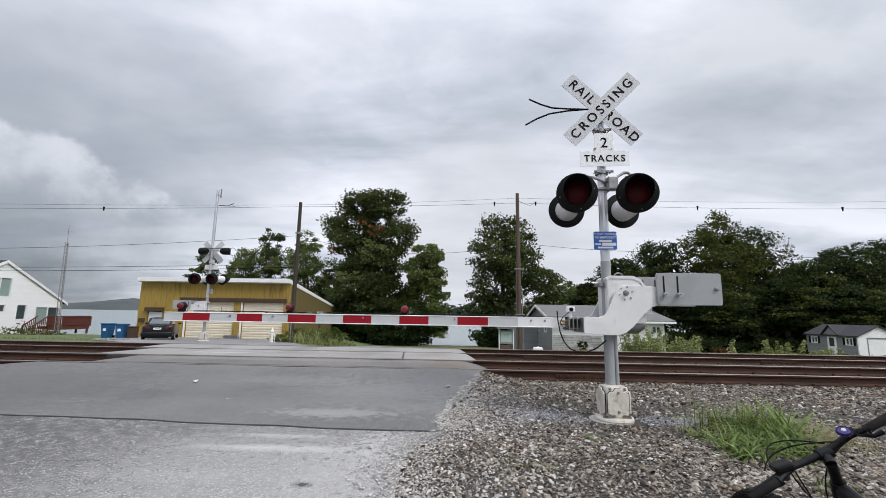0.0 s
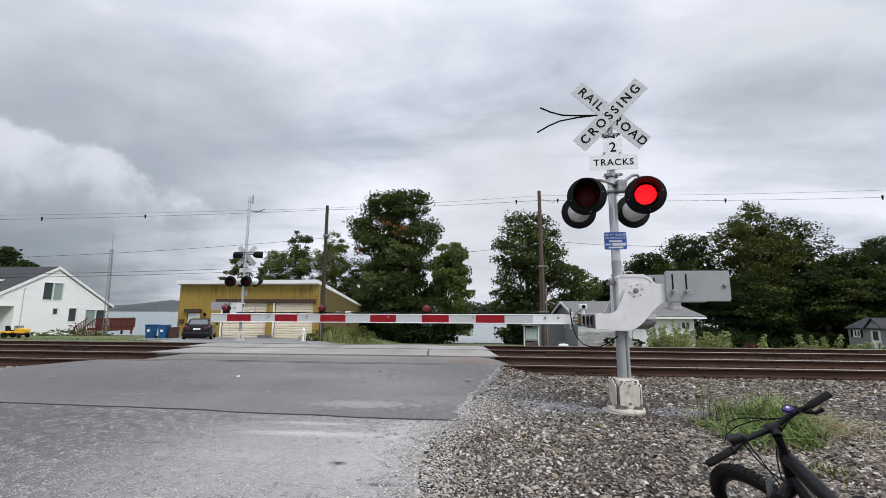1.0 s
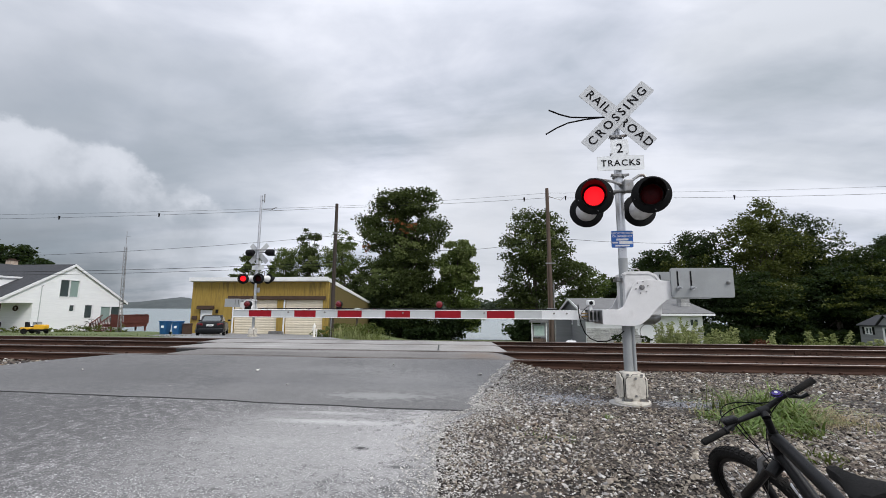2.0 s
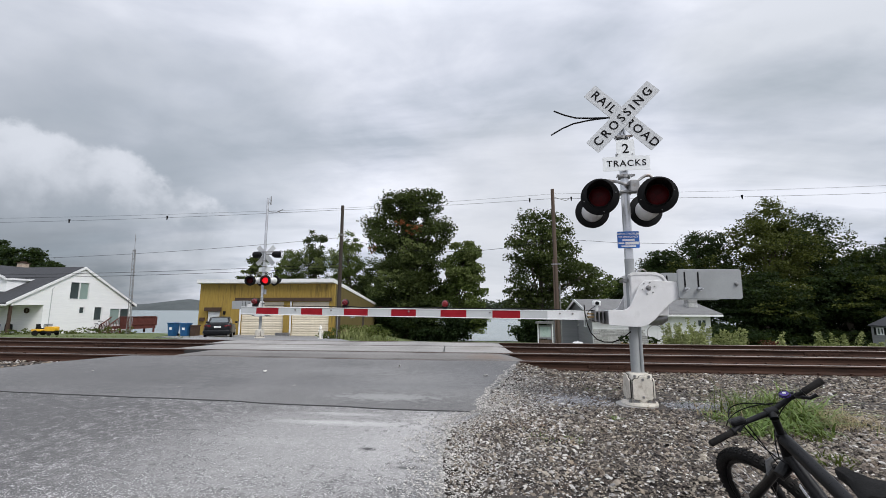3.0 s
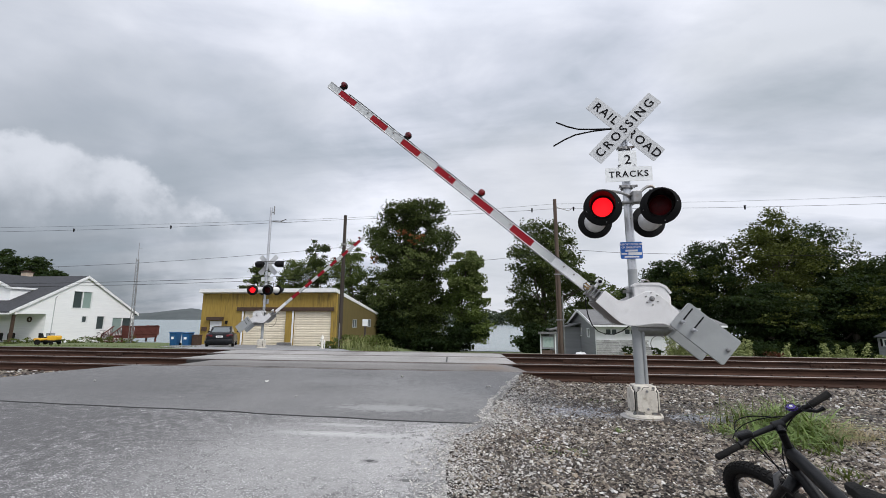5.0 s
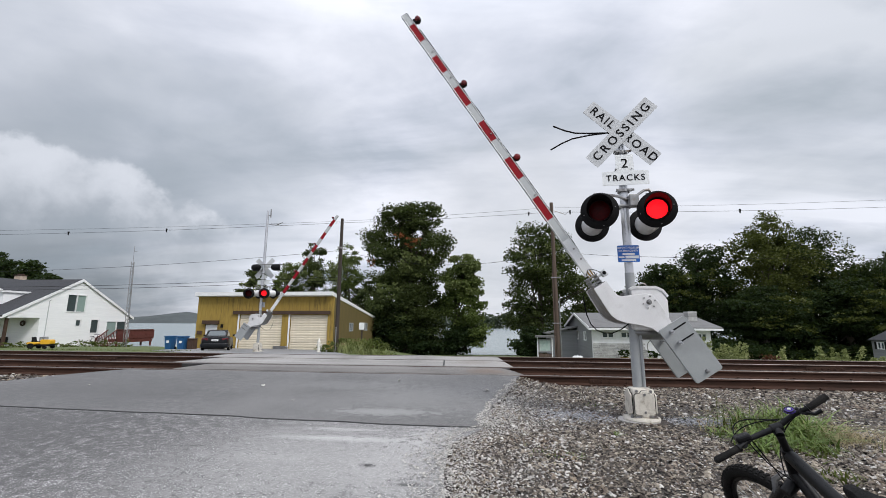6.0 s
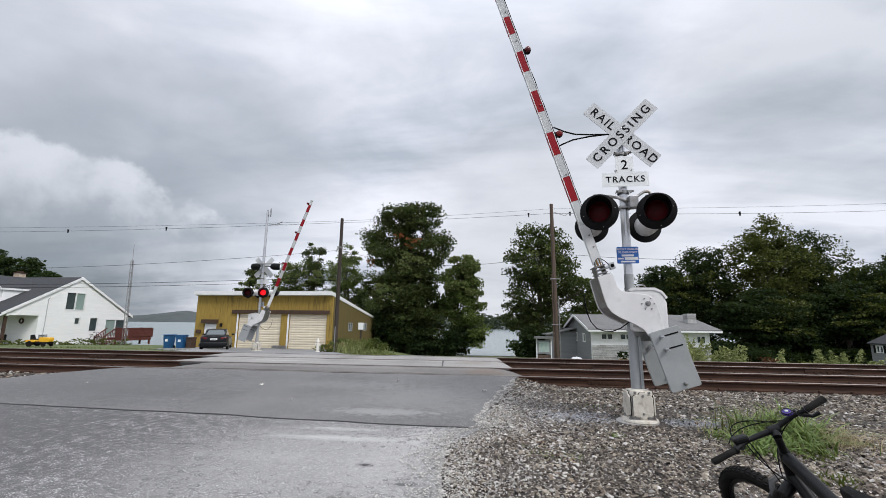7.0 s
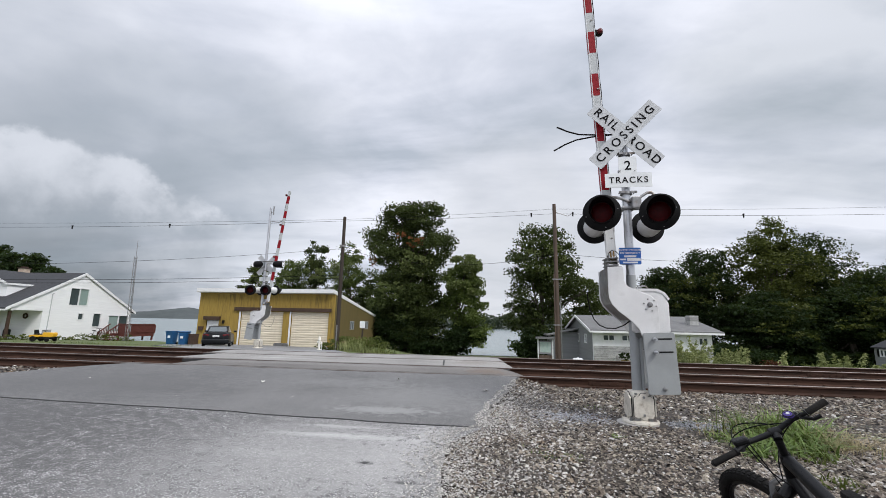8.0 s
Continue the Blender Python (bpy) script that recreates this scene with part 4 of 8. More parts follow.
def build_signal():
    sig = thing("crossing_signal", "aluminium railroad crossing signal mast with flashers and gate", "crossing signal", group="crossing signals")
    part("mast", Geo().tube([(0, 0, 0.30), (0, 0, 4.02)], 0.056, 24).tube([(0, 0, 4.02), (0, 0, 4.04)], [0.056, 0.03], 24), ALU, sig, "tubular aluminium mast", soft=True)
    part("sleeve", Geo().tube([(0, 0, 0.30), (0, 0, 1.9)], 0.061, 24), CW_GREY, sig, soft=True)
    part("conduit", Geo().tube([(0.072, -0.035, 0.35), (0.066, -0.035, 1.12), (0.06, -0.04, 1.25)], 0.022, 12), CW_GREY, sig, "grey cable conduit up the mast", soft=True)
    # cast base: foot flange, box and shield-shaped cover
    foot = Geo()
    foot.lathe([(0.0, 0.0), (0.27, 0.0), (0.285, 0.02), (0.275, 0.045), (0.20, 0.06), (0.175, 0.10)], 36, axis="z")
    base = part("base", foot, BASE_CAST, sig, "cast grey base box with a rounded foot", soft=True, at=pose(0.015, -0.02, 0.0) @ Matrix.Diagonal((0.78, 0.82, 0.86, 1)))
    box = Geo()
    prof = [(0.17, 0.08), (0.17, 0.43), (0.155, 0.455), (0.08, 0.47)]
    n = len(prof)
    vs = []
    for r, z in prof:
        q = rounded(-r, -r, r, r, r * 0.3)
        vs += [(u, v, z) for u, v in q]
    m = len(rounded(-1, -1, 1, 1, 0.3))
    box.add(vs, [(i * m + j, i * m + (j + 1) % m, (i + 1) * m + (j + 1) % m, (i + 1) * m + j) for i in range(n - 1) for j in range(m)] + [tuple(range((n - 1) * m, n * m))])
    part("junction_box", box, BASE_CAST, base, soft=True)
    shield = [(-0.155, 0.12), (-0.12, 0.10), (-0.06, 0.10), (-0.03, 0.07), (0.03, 0.07), (0.06, 0.10), (0.12, 0.10), (0.155, 0.12), (0.155, 0.37), (0.12, 0.40), (0.07, 0.40), (0.04, 0.44), (-0.04, 0.44), (-0.07, 0.40), (-0.12, 0.40), (-0.155, 0.37)]
    for s, yy in ((1, -0.205), (-1, 0.18)):
        cov = part("cover", Geo().prism(shield, yy, yy + 0.025), BASE_CAST, base, "shield-shaped access cover", bevel=0.006)
        for z in (0.39, 0.14):
            part("cover_bolt", Geo().lathe([(0.0, yy - 0.02), (0.018, yy - 0.02), (0.020, yy)], 6, at=(0, 0, z)), STEEL, cov)
        part("gasket", Geo().prism([(u * 1.03, 0.255 + (v - 0.255) * 1.025) for u, v in shield], yy + 0.027 if s > 0 else yy - 0.008, yy + 0.033 if s > 0 else yy - 0.002), RUBBER, cov)
    for s in (-1, 1):
        m = Matrix.Rotation(radians(90 * s), 4, "Z")
        sc = part("side_cover", Geo().prism(shield, -0.205, -0.18), BASE_CAST, base, "shield-shaped side cover", bevel=0.006, at=m)
        part("gasket", Geo().prism([(u * 1.03, 0.255 + (v - 0.255) * 1.025) for u, v in shield], -0.178, -0.172), RUBBER, sc)
        # dark plates for the shade in pockets and recesses either side of the cover
        part("pocket", Geo().prism([(s * 0.05, 0.062), (s * 0.15, 0.062), (s * 0.165, 0.10), (s * 0.10, 0.085), (s * 0.07, 0.085)], -0.198, -0.182), STEEL, base, "dark plate for the shade in an open pocket")
        part("lug", Geo().prism(rounded(s * 0.11 - 0.020, 0.415, s * 0.11 + 0.020, 0.45, 0.012), -0.185, -0.165), STEEL, base, "dark plate for the shade in a recess beside the cover")
    for a in (35, 145, 215, 325):
        part("anchor_bolt", Geo().lathe([(0.0, 0.10), (0.017, 0.10), (0.019, 0.07), (0.03, 0.07), (0.03, 0.04)], 6, axis="z", at=(0.225 * math.cos(radians(a)), 0.225 * math.sin(radians(a)), 0)), STEEL, base)
    pad = Geo().lathe([(0.0, 0.02), (0.255, 0.02), (0.26, -0.2)], 24, axis="z")
    part("footing", pad, CONCRETE, sig, "concrete footing flush with the gravel", at=pose(-0.02, -0.02, -0.015))
    # gate machine on the mast
    outline = [(0.40, 1.13), (0.42, 1.16), (0.42, 1.52), (0.36, 1.64), (0.28, 1.69), (0.0, 1.69), (-0.04, 1.66), (-0.04, 1.16), (-0.01, 1.13)]
    machine = part("gate_machine", Geo().prism(outline, -0.13, 0.22), GATE_ALU, sig, "pale cast gate motor housing", bevel=0.015)
    part("cover_lip", Geo().prism([(u, z) for u, z in [(0.43, 1.58), (0.37, 1.665), (0.28, 1.71), (0.0, 1.71), (-0.05, 1.68), (-0.05, 1.655), (0.0, 1.675), (0.27, 1.675), (0.35, 1.64), (0.41, 1.56)]], -0.14, 0.23), GATE_ALU, machine)
    part("lifting_eye", Geo().ring((0.17, 0.04, 1.70), 0.06, 0.009, "y", 16, 8, a0=0, a1=180), STEEL, machine, soft=True)
    part("mast_clamp", Geo().lathe([(0.068, 1.58), (0.085, 1.58), (0.085, 1.63), (0.068, 1.63)], 20, axis="z")
         .box(-0.12, -0.09, 1.585, -0.07, 0.09, 1.625), STEEL, machine)
    part("motor", Geo().tube([(-0.02, 0.03, 1.105), (0.0, 0.03, 1.10), (0.36, 0.03, 1.10), (0.44, 0.03, 1.115)], [0.06, 0.092, 0.092, 0.05], 20), STEEL, machine, "dark rounded motor casing below the housing", soft=True)
    part("shaft", Geo().tube([(HUB.x, -0.21, HUB.z), (HUB.x, 0.28, HUB.z)], 0.035, 16), STEEL, machine, soft=True)
    loop = [(-0.650, -0.03, 1.47), (-0.648, -0.05, 1.36), (-0.625, -0.05, 1.22), (-0.58, -0.05, 1.10), (-0.51, -0.05, 1.02), (-0.42, -0.05, 0.985), (-0.31, -0.05, 0.982), (-0.20, -0.05, 1.025), (-0.10, -0.04, 1.096), (-0.03, -0.03, 1.15)]
    cable = part("flex_cable", Geo().tube(loop, 0.0075, 8), RUBBER, machine, "slack black cable to the boom", soft=True)
    # signs
    yaw = -2.4
    cb = pose(0, -0.10, 3.905, 0, 0, yaw)
    for name, ang, dy, text in (("crossbuck_blade", 45, 0.0, (("RAIL", -0.345), ("ROAD", 0.345))), ("crossbuck_blade", -45, -0.014, (("CROSSING", 0.0),))):
        tilt = Matrix.Rotation(radians(ang), 4, "Y")
        blade = part(name, Geo().prism(rounded(-0.61, -0.114, 0.61, 0.114, 0.012, 2), -0.004, 0.004), SIGN_SILVER, sig, "silver reflective crossbuck board with black capitals", at=cb @ Matrix.Translation((0, dy, 0)) @ tilt)
        for t, off in text:
            me = words(t, 0.170, 0.0015, 1.46 if t == "CROSSING" else 1.24, 0.0018)
            me.materials.append(LETTER)
            part("lettering", me, None, blade, "black painted letters", at=pose(off, -0.0065, 0.0))
        for u in (-0.06, 0.06):
            part("rivet", Geo().lathe([(0, -0.012), (0.010, -0.010), (0.013, -0.004)], 8), WHITE_SHEET, blade, at=pose(u, 0, u * 1.0))
    tp = part("track_count_sign", Geo().prism([(-0.31, 3.125), (0.31, 3.125), (0.31, 3.325), (0.12, 3.335), (0.12, 3.57), (-0.12, 3.57), (-0.12, 3.335), (-0.31, 3.325)], -0.004, 0.004), SIGN_WHITE, sig, "white inverted T sign reading 2 TRACKS", at=pose(0.01, -0.10, 0, 0, 0, yaw))
    for t, size, z, sp in (("TRACKS", 0.124, 3.225, 1.20), ("2", 0.19, 3.435, 1.0)):
        me = words(t, size, 0.0015, sp, 0.0014)
        me.materials.append(LETTER)
        part("lettering", me, None, tp, at=pose(0.0, -0.0065, z))
    for z in (3.06, 3.63, 3.36):
        g = Geo().lathe([(0.066, z - 0.02), (0.082, z - 0.02), (0.082, z + 0.02), (0.066, z + 0.02)], 20, axis="z")
        g.box(-0.12, -0.095, z - 0.014, -0.04, -0.075, z + 0.014).box(0.04, -0.095, z - 0.014, 0.12, -0.075, z + 0.014)
        g.tube([(-0.10, -0.12, z), (-0.10, 0.0, z)], 0.008, 6).tube([(0.10, -0.12, z), (0.10, 0.0, z)], 0.008, 6)
        part("sign_bracket", g, STEEL, sig, "dark steel sign bracket")
    bl = part("emergency_sign", Geo().prism(rounded(-0.15, -0.115, 0.15, 0.115, 0.015), -0.003, 0.003), SIGN_BLUE, sig, "small blue emergency notice with white print", at=pose(-0.02, -0.085, 2.155, 0, 0, yaw) @ Matrix.Diagonal((0.93, 1, 1, 1)))
    for t, z in (("REPORT PROBLEM", 0.080), ("OR EMERGENCY", 0.038)):
        me = words(t, 0.037, 0.001, 1.0, 0.0004)
        me.materials.append(LETTER_W)
        part("lettering", me, None, bl, at=pose(0, -0.0045, z))
    part("sign_back", Geo().prism(rounded(-0.153, -0.113, 0.153, 0.113, 0.015), 0.0035, 0.006), ALU, bl)
    bars = Geo().box(-0.085, -0.0055, -0.018, 0.085, -0.003, 0.008).box(-0.14, -0.0055, -0.058, -0.06, -0.003, -0.036).box(-0.045, -0.0055, -0.066, 0.14, -0.003, -0.028).box(-0.10, -0.0055, -0.10, 0.10, -0.003, -0.078)
    part("print_bars", bars, LETTER_W, bl)
    # two cut cables standing out behind the crossbuck
    for tip, mid in (((-0.93, 0.0, 4.10), (-0.62, 0.0, 3.975)), ((-0.98, 0.0, 3.73), (-0.66, 0.0, 3.89))):
        part("cable_end", Geo().tube([(-0.08, 0.03, 3.955), (-0.16, 0.0, 3.955), (-0.42, 0, 3.955 + (mid[2] - 3.955) * 0.35), mid, ((tip[0] + mid[0]) / 2 , 0, (tip[2] + mid[2]) / 2 + (0.012 if tip[2] < 3.9 else -0.012)), tip], 0.011, 10), RUBBER, sig, "stiff black cable end", soft=True)
    # flasher arm with the junction box
    z = 2.945
    arm = [(-0.43, 0.0, z + 0.05), (-0.40, 0.0, z + 0.085), (-0.32, 0.0, z + 0.09), (-0.1, -0.05, z + 0.035), (0.0, -0.09, z - 0.025), (0.12, -0.06, z + 0.0), (0.20, -0.02, z + 0.07), (0.28, 0.0, z + 0.125), (0.34, 0.0, z + 0.13), (0.37, 0.0, z + 0.10)]
    part("flasher_arm", Geo().tube(arm, 0.020, 10), STEEL, sig, "bent steel flasher arm", soft=True)
    part("arm_box", Geo().box(0.03, -0.16, z - 0.14, 0.15, -0.04, z + 0.03).box(-0.09, -0.09, z - 0.13, 0.09, 0.09, z - 0.09), STEEL, sig, bevel=0.01)
    for x, zz in ((-0.41, 2.70), (0.32, 2.705)):
        part("drop_pipe", Geo().tube([(x, 0.03, zz + 0.10), (x, 0.0, zz + 0.32)], 0.022, 10), STEEL, sig, soft=True)
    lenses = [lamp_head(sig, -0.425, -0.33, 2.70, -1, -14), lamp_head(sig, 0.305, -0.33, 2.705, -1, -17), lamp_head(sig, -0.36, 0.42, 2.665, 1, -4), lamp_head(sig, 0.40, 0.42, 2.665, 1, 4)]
    return sig, lenses, cable


def build_signals():
    sig, lenses, cable = build_signal()
    arm = build_gate()
    far = copy_thing(sig, FAR_AT)
    arm_far = copy_thing(arm, FAR_AT @ Matrix.Translation(HUB))
    tagged(far, "aluminium crossing signal mast with a tall extension, seen from behind")
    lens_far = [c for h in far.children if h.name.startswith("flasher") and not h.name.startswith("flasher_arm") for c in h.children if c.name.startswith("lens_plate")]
    # its boom is a little longer
    for c in arm_far.children:
        if c.name.startswith("boom_lamp"):
            c.matrix_basis = Matrix.Translation((0.08 * (c.matrix_basis.translation.x + 0.69), 0, 0)) @ c.matrix_basis
        elif c.name.startswith("boom"):
            c.matrix_basis = Matrix.Translation((-0.69, 0, 0)) @ Matrix.Diagonal((1.08, 1, 1, 1)) @ Matrix.Translation((0.69, 0, 0))
    # these lamps are turned towards the road
    for lens in lens_far[2:4]:
        lens.parent.matrix_basis = lens.parent.matrix_basis @ Matrix.Rotation(radians(22), 4, "Z")
    ext = part("mast_extension", Geo().tube([(0, 0, 4.0), (0, 0, 6.75)], [0.062, 0.055], 16), ALU, far, "tall aluminium mast extension", soft=True)
    part("extension_cap", Geo().tube([(-0.16, 0, 6.4), (-0.16, 0, 6.82)], 0.03, 8).tube([(0, 0, 6.5), (-0.16, 0, 6.5)], 0.02, 8), STEEL, ext)
    part("cable_bracket", Geo().tube([(-0.1, 0, 6.05), (-0.5, 0, 6.02), (-0.8, 0.0, 6.14)], 0.022, 8).tube([(-0.5, 0, 6.02), (-1.1, 0.1, 5.95)], 0.010, 6), STEEL, ext, soft=True)
    for s in (1, -1):
        part("side_flasher", Geo().lathe([(0.0, 0.0), (0.15, 0.0), (0.15, -0.25), (0.16, -0.25), (0.16, 0.02), (0.09, 0.14), (0, 0.16)], 20, at=(0, 0, 0)), BLACK, far, "black hooded side flasher", soft=True, at=pose(0.42 * s - 0.2, 0.15, 3.92, 0, 0, 70 * s))
    part("side_arm", Geo().tube([(-0.62, 0.1, 4.06), (0.3, 0.1, 4.06)], 0.025, 8), STEEL, far, soft=True)
    return arm, lenses, arm_far, lens_far, cable


# ---- what moves ----
NEAR_GATE = ((0.0, 0.0), (1.7, 0.0), (2.8, 0.0), (2.95, 0.2), (3.2, 3.3), (3.5, 8.8), (4.0, 20.2), (4.5, 31.1), (4.7, 35.2), (5.25, 44.9), (5.8, 54.4), (6.0, 57.8), (6.5, 65.0), (7.0, 73.1), (7.5, 80.5), (8.0, 87.6))
FAR_GATE = ((0.0, 0.0), (1.7, 0.0), (2.8, 0.0), (2.95, 0.6), (3.2, 4.5), (3.5, 11.0), (4.0, 21.0), (4.5, 30.5), (4.7, 34.8), (5.25, 44.0), (5.8, 52.8), (6.0, 56.2), (6.5, 63.2), (7.0, 70.6), (7.5, 77.4), (8.0, 83.4))
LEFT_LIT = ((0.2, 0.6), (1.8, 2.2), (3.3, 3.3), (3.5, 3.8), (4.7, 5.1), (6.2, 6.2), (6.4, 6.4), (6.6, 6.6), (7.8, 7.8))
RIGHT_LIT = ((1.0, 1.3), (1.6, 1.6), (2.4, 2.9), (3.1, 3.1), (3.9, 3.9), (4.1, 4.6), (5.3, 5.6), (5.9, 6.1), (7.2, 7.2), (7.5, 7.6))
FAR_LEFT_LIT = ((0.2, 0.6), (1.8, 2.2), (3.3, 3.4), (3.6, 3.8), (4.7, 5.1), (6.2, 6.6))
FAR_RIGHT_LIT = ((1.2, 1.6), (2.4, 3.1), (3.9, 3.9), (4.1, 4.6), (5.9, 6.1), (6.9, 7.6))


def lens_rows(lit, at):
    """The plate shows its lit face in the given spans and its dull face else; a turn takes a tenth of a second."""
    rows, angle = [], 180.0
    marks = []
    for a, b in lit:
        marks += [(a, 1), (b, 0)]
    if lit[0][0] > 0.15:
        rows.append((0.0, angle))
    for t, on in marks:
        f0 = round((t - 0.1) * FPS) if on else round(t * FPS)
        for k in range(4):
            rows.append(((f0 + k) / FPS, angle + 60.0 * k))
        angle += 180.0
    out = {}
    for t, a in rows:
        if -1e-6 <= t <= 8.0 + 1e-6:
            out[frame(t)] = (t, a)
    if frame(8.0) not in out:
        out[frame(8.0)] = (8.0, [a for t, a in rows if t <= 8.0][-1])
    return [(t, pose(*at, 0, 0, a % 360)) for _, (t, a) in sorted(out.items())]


def motions():
    for arm, rows, place in ((ARM, NEAR_GATE, Matrix()), (ARM_FAR, FAR_GATE, FAR_AT)):
        walk(arm, [(t, place @ Matrix.Translation(HUB) @ pose(0, 0, 0, 0, a, 0)) for t, a in rows])
    # the slack cable is drawn up with the boom
    walk(CABLE, [(t, pose(x, 0, z)) for t, x, z in ((0.0, 0.02, -0.20), (2.8, 0.02, -0.20), (3.2, 0.02, -0.18), (4.5, 0.0, 0.0), (6.5, 0.03, 0.13), (8.0, 0.06, 0.20))])
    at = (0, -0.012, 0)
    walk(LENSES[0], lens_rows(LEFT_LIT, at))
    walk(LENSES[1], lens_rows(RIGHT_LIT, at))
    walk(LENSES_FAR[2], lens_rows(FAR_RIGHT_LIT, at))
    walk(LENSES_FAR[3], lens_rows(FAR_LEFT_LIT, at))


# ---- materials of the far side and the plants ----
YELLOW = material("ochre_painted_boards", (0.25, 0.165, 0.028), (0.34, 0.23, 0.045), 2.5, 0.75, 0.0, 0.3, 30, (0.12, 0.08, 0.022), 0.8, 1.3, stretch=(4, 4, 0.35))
# the same ochre for the side walls, darkened: their shade is in the colour
YELLOW_SHADED = material("shaded_ochre_boards", (0.10, 0.075, 0.022), (0.135, 0.102, 0.033), 2.5, 0.8, 0.0, 0.3, 30, (0.11, 0.085, 0.03), 0.6, 1.2, stretch=(4, 4, 0.35))
BROWN = material("dark_brown_trim", (0.036, 0.019, 0.012), (0.066, 0.036, 0.022), 4, 0.8, 0.0, 0.3, 40, (0.03, 0.02, 0.015), 0.5)
CREAM = material("cream_door_slats", (0.62, 0.55, 0.42), (0.70, 0.63, 0.50), 3, 0.55, 0.0, 0.05, 60, (0.45, 0.38, 0.27), 0.45, 1.0, objrand=0.08)
WHITE_PAINT = material("white_paint", (0.74, 0.75, 0.76), (0.82, 0.83, 0.84), 3, 0.6, 0.0, 0.05, 60, (0.6, 0.6, 0.58), 0.35, 1.2)
SIDING = material("white_siding", (0.88, 0.89, 0.90), (0.92, 0.925, 0.93), 2, 0.6, 0.0, 0.25, 9, (0.74, 0.75, 0.76), 0.3, 0.8, stretch=(0.15, 0.15, 3))
GREY_SIDING = material("grey_siding", (0.19, 0.195, 0.205), (0.24, 0.245, 0.255), 2, 0.7, 0.0, 0.25, 9, (0.15, 0.155, 0.16), 0.4, 0.8, stretch=(0.15, 0.15, 3))
ROOF_DARK = material("charcoal_shingles", (0.020, 0.021, 0.024), (0.034, 0.036, 0.041), 4, 0.85, 0.0, 0.5, 14, (0.03, 0.03, 0.034), 0.5, 0.7, stretch=(1, 1, 2))
ROOF_GREY = material("grey_shingles", (0.115, 0.115, 0.115), (0.165, 0.165, 0.163), 4, 0.85, 0.0, 0.5, 14, (0.08, 0.08, 0.08), 0.5, 0.7, stretch=(1, 1, 2))
STONE_WALL = material("grey_stone_veneer", (0.30, 0.30, 0.29), (0.48, 0.48, 0.47), 3, 0.8, 0.0, 0.5, 12, (0.2, 0.2, 0.2), 0.5, 2.5, objrand=0.25)
DECK_RED = material("red_brown_deck_paint", (0.085, 0.022, 0.018), (0.125, 0.034, 0.026), 4, 0.7, 0.0, 0.2, 40, (0.06, 0.02, 0.015), 0.5)
POLE_WOOD = material("weathered_pole_wood", (0.062, 0.042, 0.032), (0.12, 0.084, 0.064), 3, 0.9, 0.0, 0.5, 24, (0.05, 0.04, 0.034), 0.6, 1.0, stretch=(3, 3, 0.12))
POLE_DARK = material("creosoted_pole_wood", (0.028, 0.020, 0.016), (0.05, 0.038, 0.03), 3, 0.9, 0.0, 0.5, 24, stretch=(3, 3, 0.12))
BIN_BLUE = material("blue_plastic", (0.004, 0.06, 0.17), (0.008, 0.085, 0.22), 6, 0.5, 0.0, 0.05, 60)
CAR_PAINT = material("dark_grey_car_paint", (0.004, 0.005, 0.006), (0.007, 0.008, 0.010), 9, 0.35, 0.0, 0.0, 60, coat=0.12, spec=0.2)
MOWER = material("yellow_mower_paint", (0.72, 0.36, 0.01), (0.80, 0.44, 0.02), 8, 0.4, 0.0, 0.0, 60, coat=0.4)
GLASS = material("window_glass", (0.045, 0.06, 0.062), (0.06, 0.078, 0.08), 2, 0.06, 0.0, 0.0, 20, spec=0.8)
CAR_GLASS = material("tinted_glass", (0.006, 0.008, 0.009), (0.010, 0.012, 0.013), 2, 0.12, 0.0, 0.0, 20, spec=0.7, coat=0.5)
BARK = material("grey_brown_bark", (0.045, 0.036, 0.028), (0.085, 0.07, 0.056), 4, 0.9, 0.0, 0.7, 20, stretch=(3, 3, 0.4))
BIKE_BLACK = material("satin_black_frame", (0.003, 0.003, 0.0035), (0.006, 0.006, 0.0065), 12, 0.36, 0.0, 0.03, 120, spec=0.22)
FORK_GREY = material("grey_fork_casting", (0.045, 0.045, 0.046), (0.085, 0.085, 0.086), 14, 0.4, 0.5, 0.05, 120)
# pale green of a reflecting pane, put in as a plain colour
PANE_REFLECTION = material("pale_green_reflection", (0.20, 0.28, 0.26), (0.26, 0.34, 0.31), 3, 0.6, 0.0, 0.1, 40, stretch=(1, 6, 0.3))
CHIMNEY = material("buff_chimney_block", (0.36, 0.27, 0.20), (0.50, 0.42, 0.34), 5, 0.85, 0.0, 0.4, 30, (0.2, 0.13, 0.1), 0.5, 3)
PURPLE = material("purple_anodised", (0.035, 0.022, 0.12), (0.07, 0.045, 0.22), 20, 0.3, 0.6, 0.0, 80)
HYDRANT = material("hydrant_paint", (0.68, 0.66, 0.60), (0.76, 0.74, 0.68), 12, 0.55, 0.0, 0.1, 60, (0.5, 0.35, 0.2), 0.5, 5)
DRUM_GREY = material("far_concrete", (0.36, 0.37, 0.38), (0.42, 0.43, 0.44), 0.05, 0.9, 0.0, 0.0, 1)
# dark green, lowered below real foliage: the wood's self-shadow is in the colour
LEAF_DARK_SHADED = leaf_material("dark_shaded_leaves", (0.007, 0.014, 0.0055), (0.027, 0.046, 0.016))
LEAF_WARM = leaf_material("yellow_green_tree_leaves", (0.026, 0.036, 0.010), (0.108, 0.120, 0.032))
LEAF_MID = leaf_material("green_tree_leaves", (0.042, 0.064, 0.018), (0.125, 0.160, 0.046))
LEAF_PALE = leaf_material("pale_tree_leaves", (0.085, 0.115, 0.038), (0.19, 0.22, 0.085))
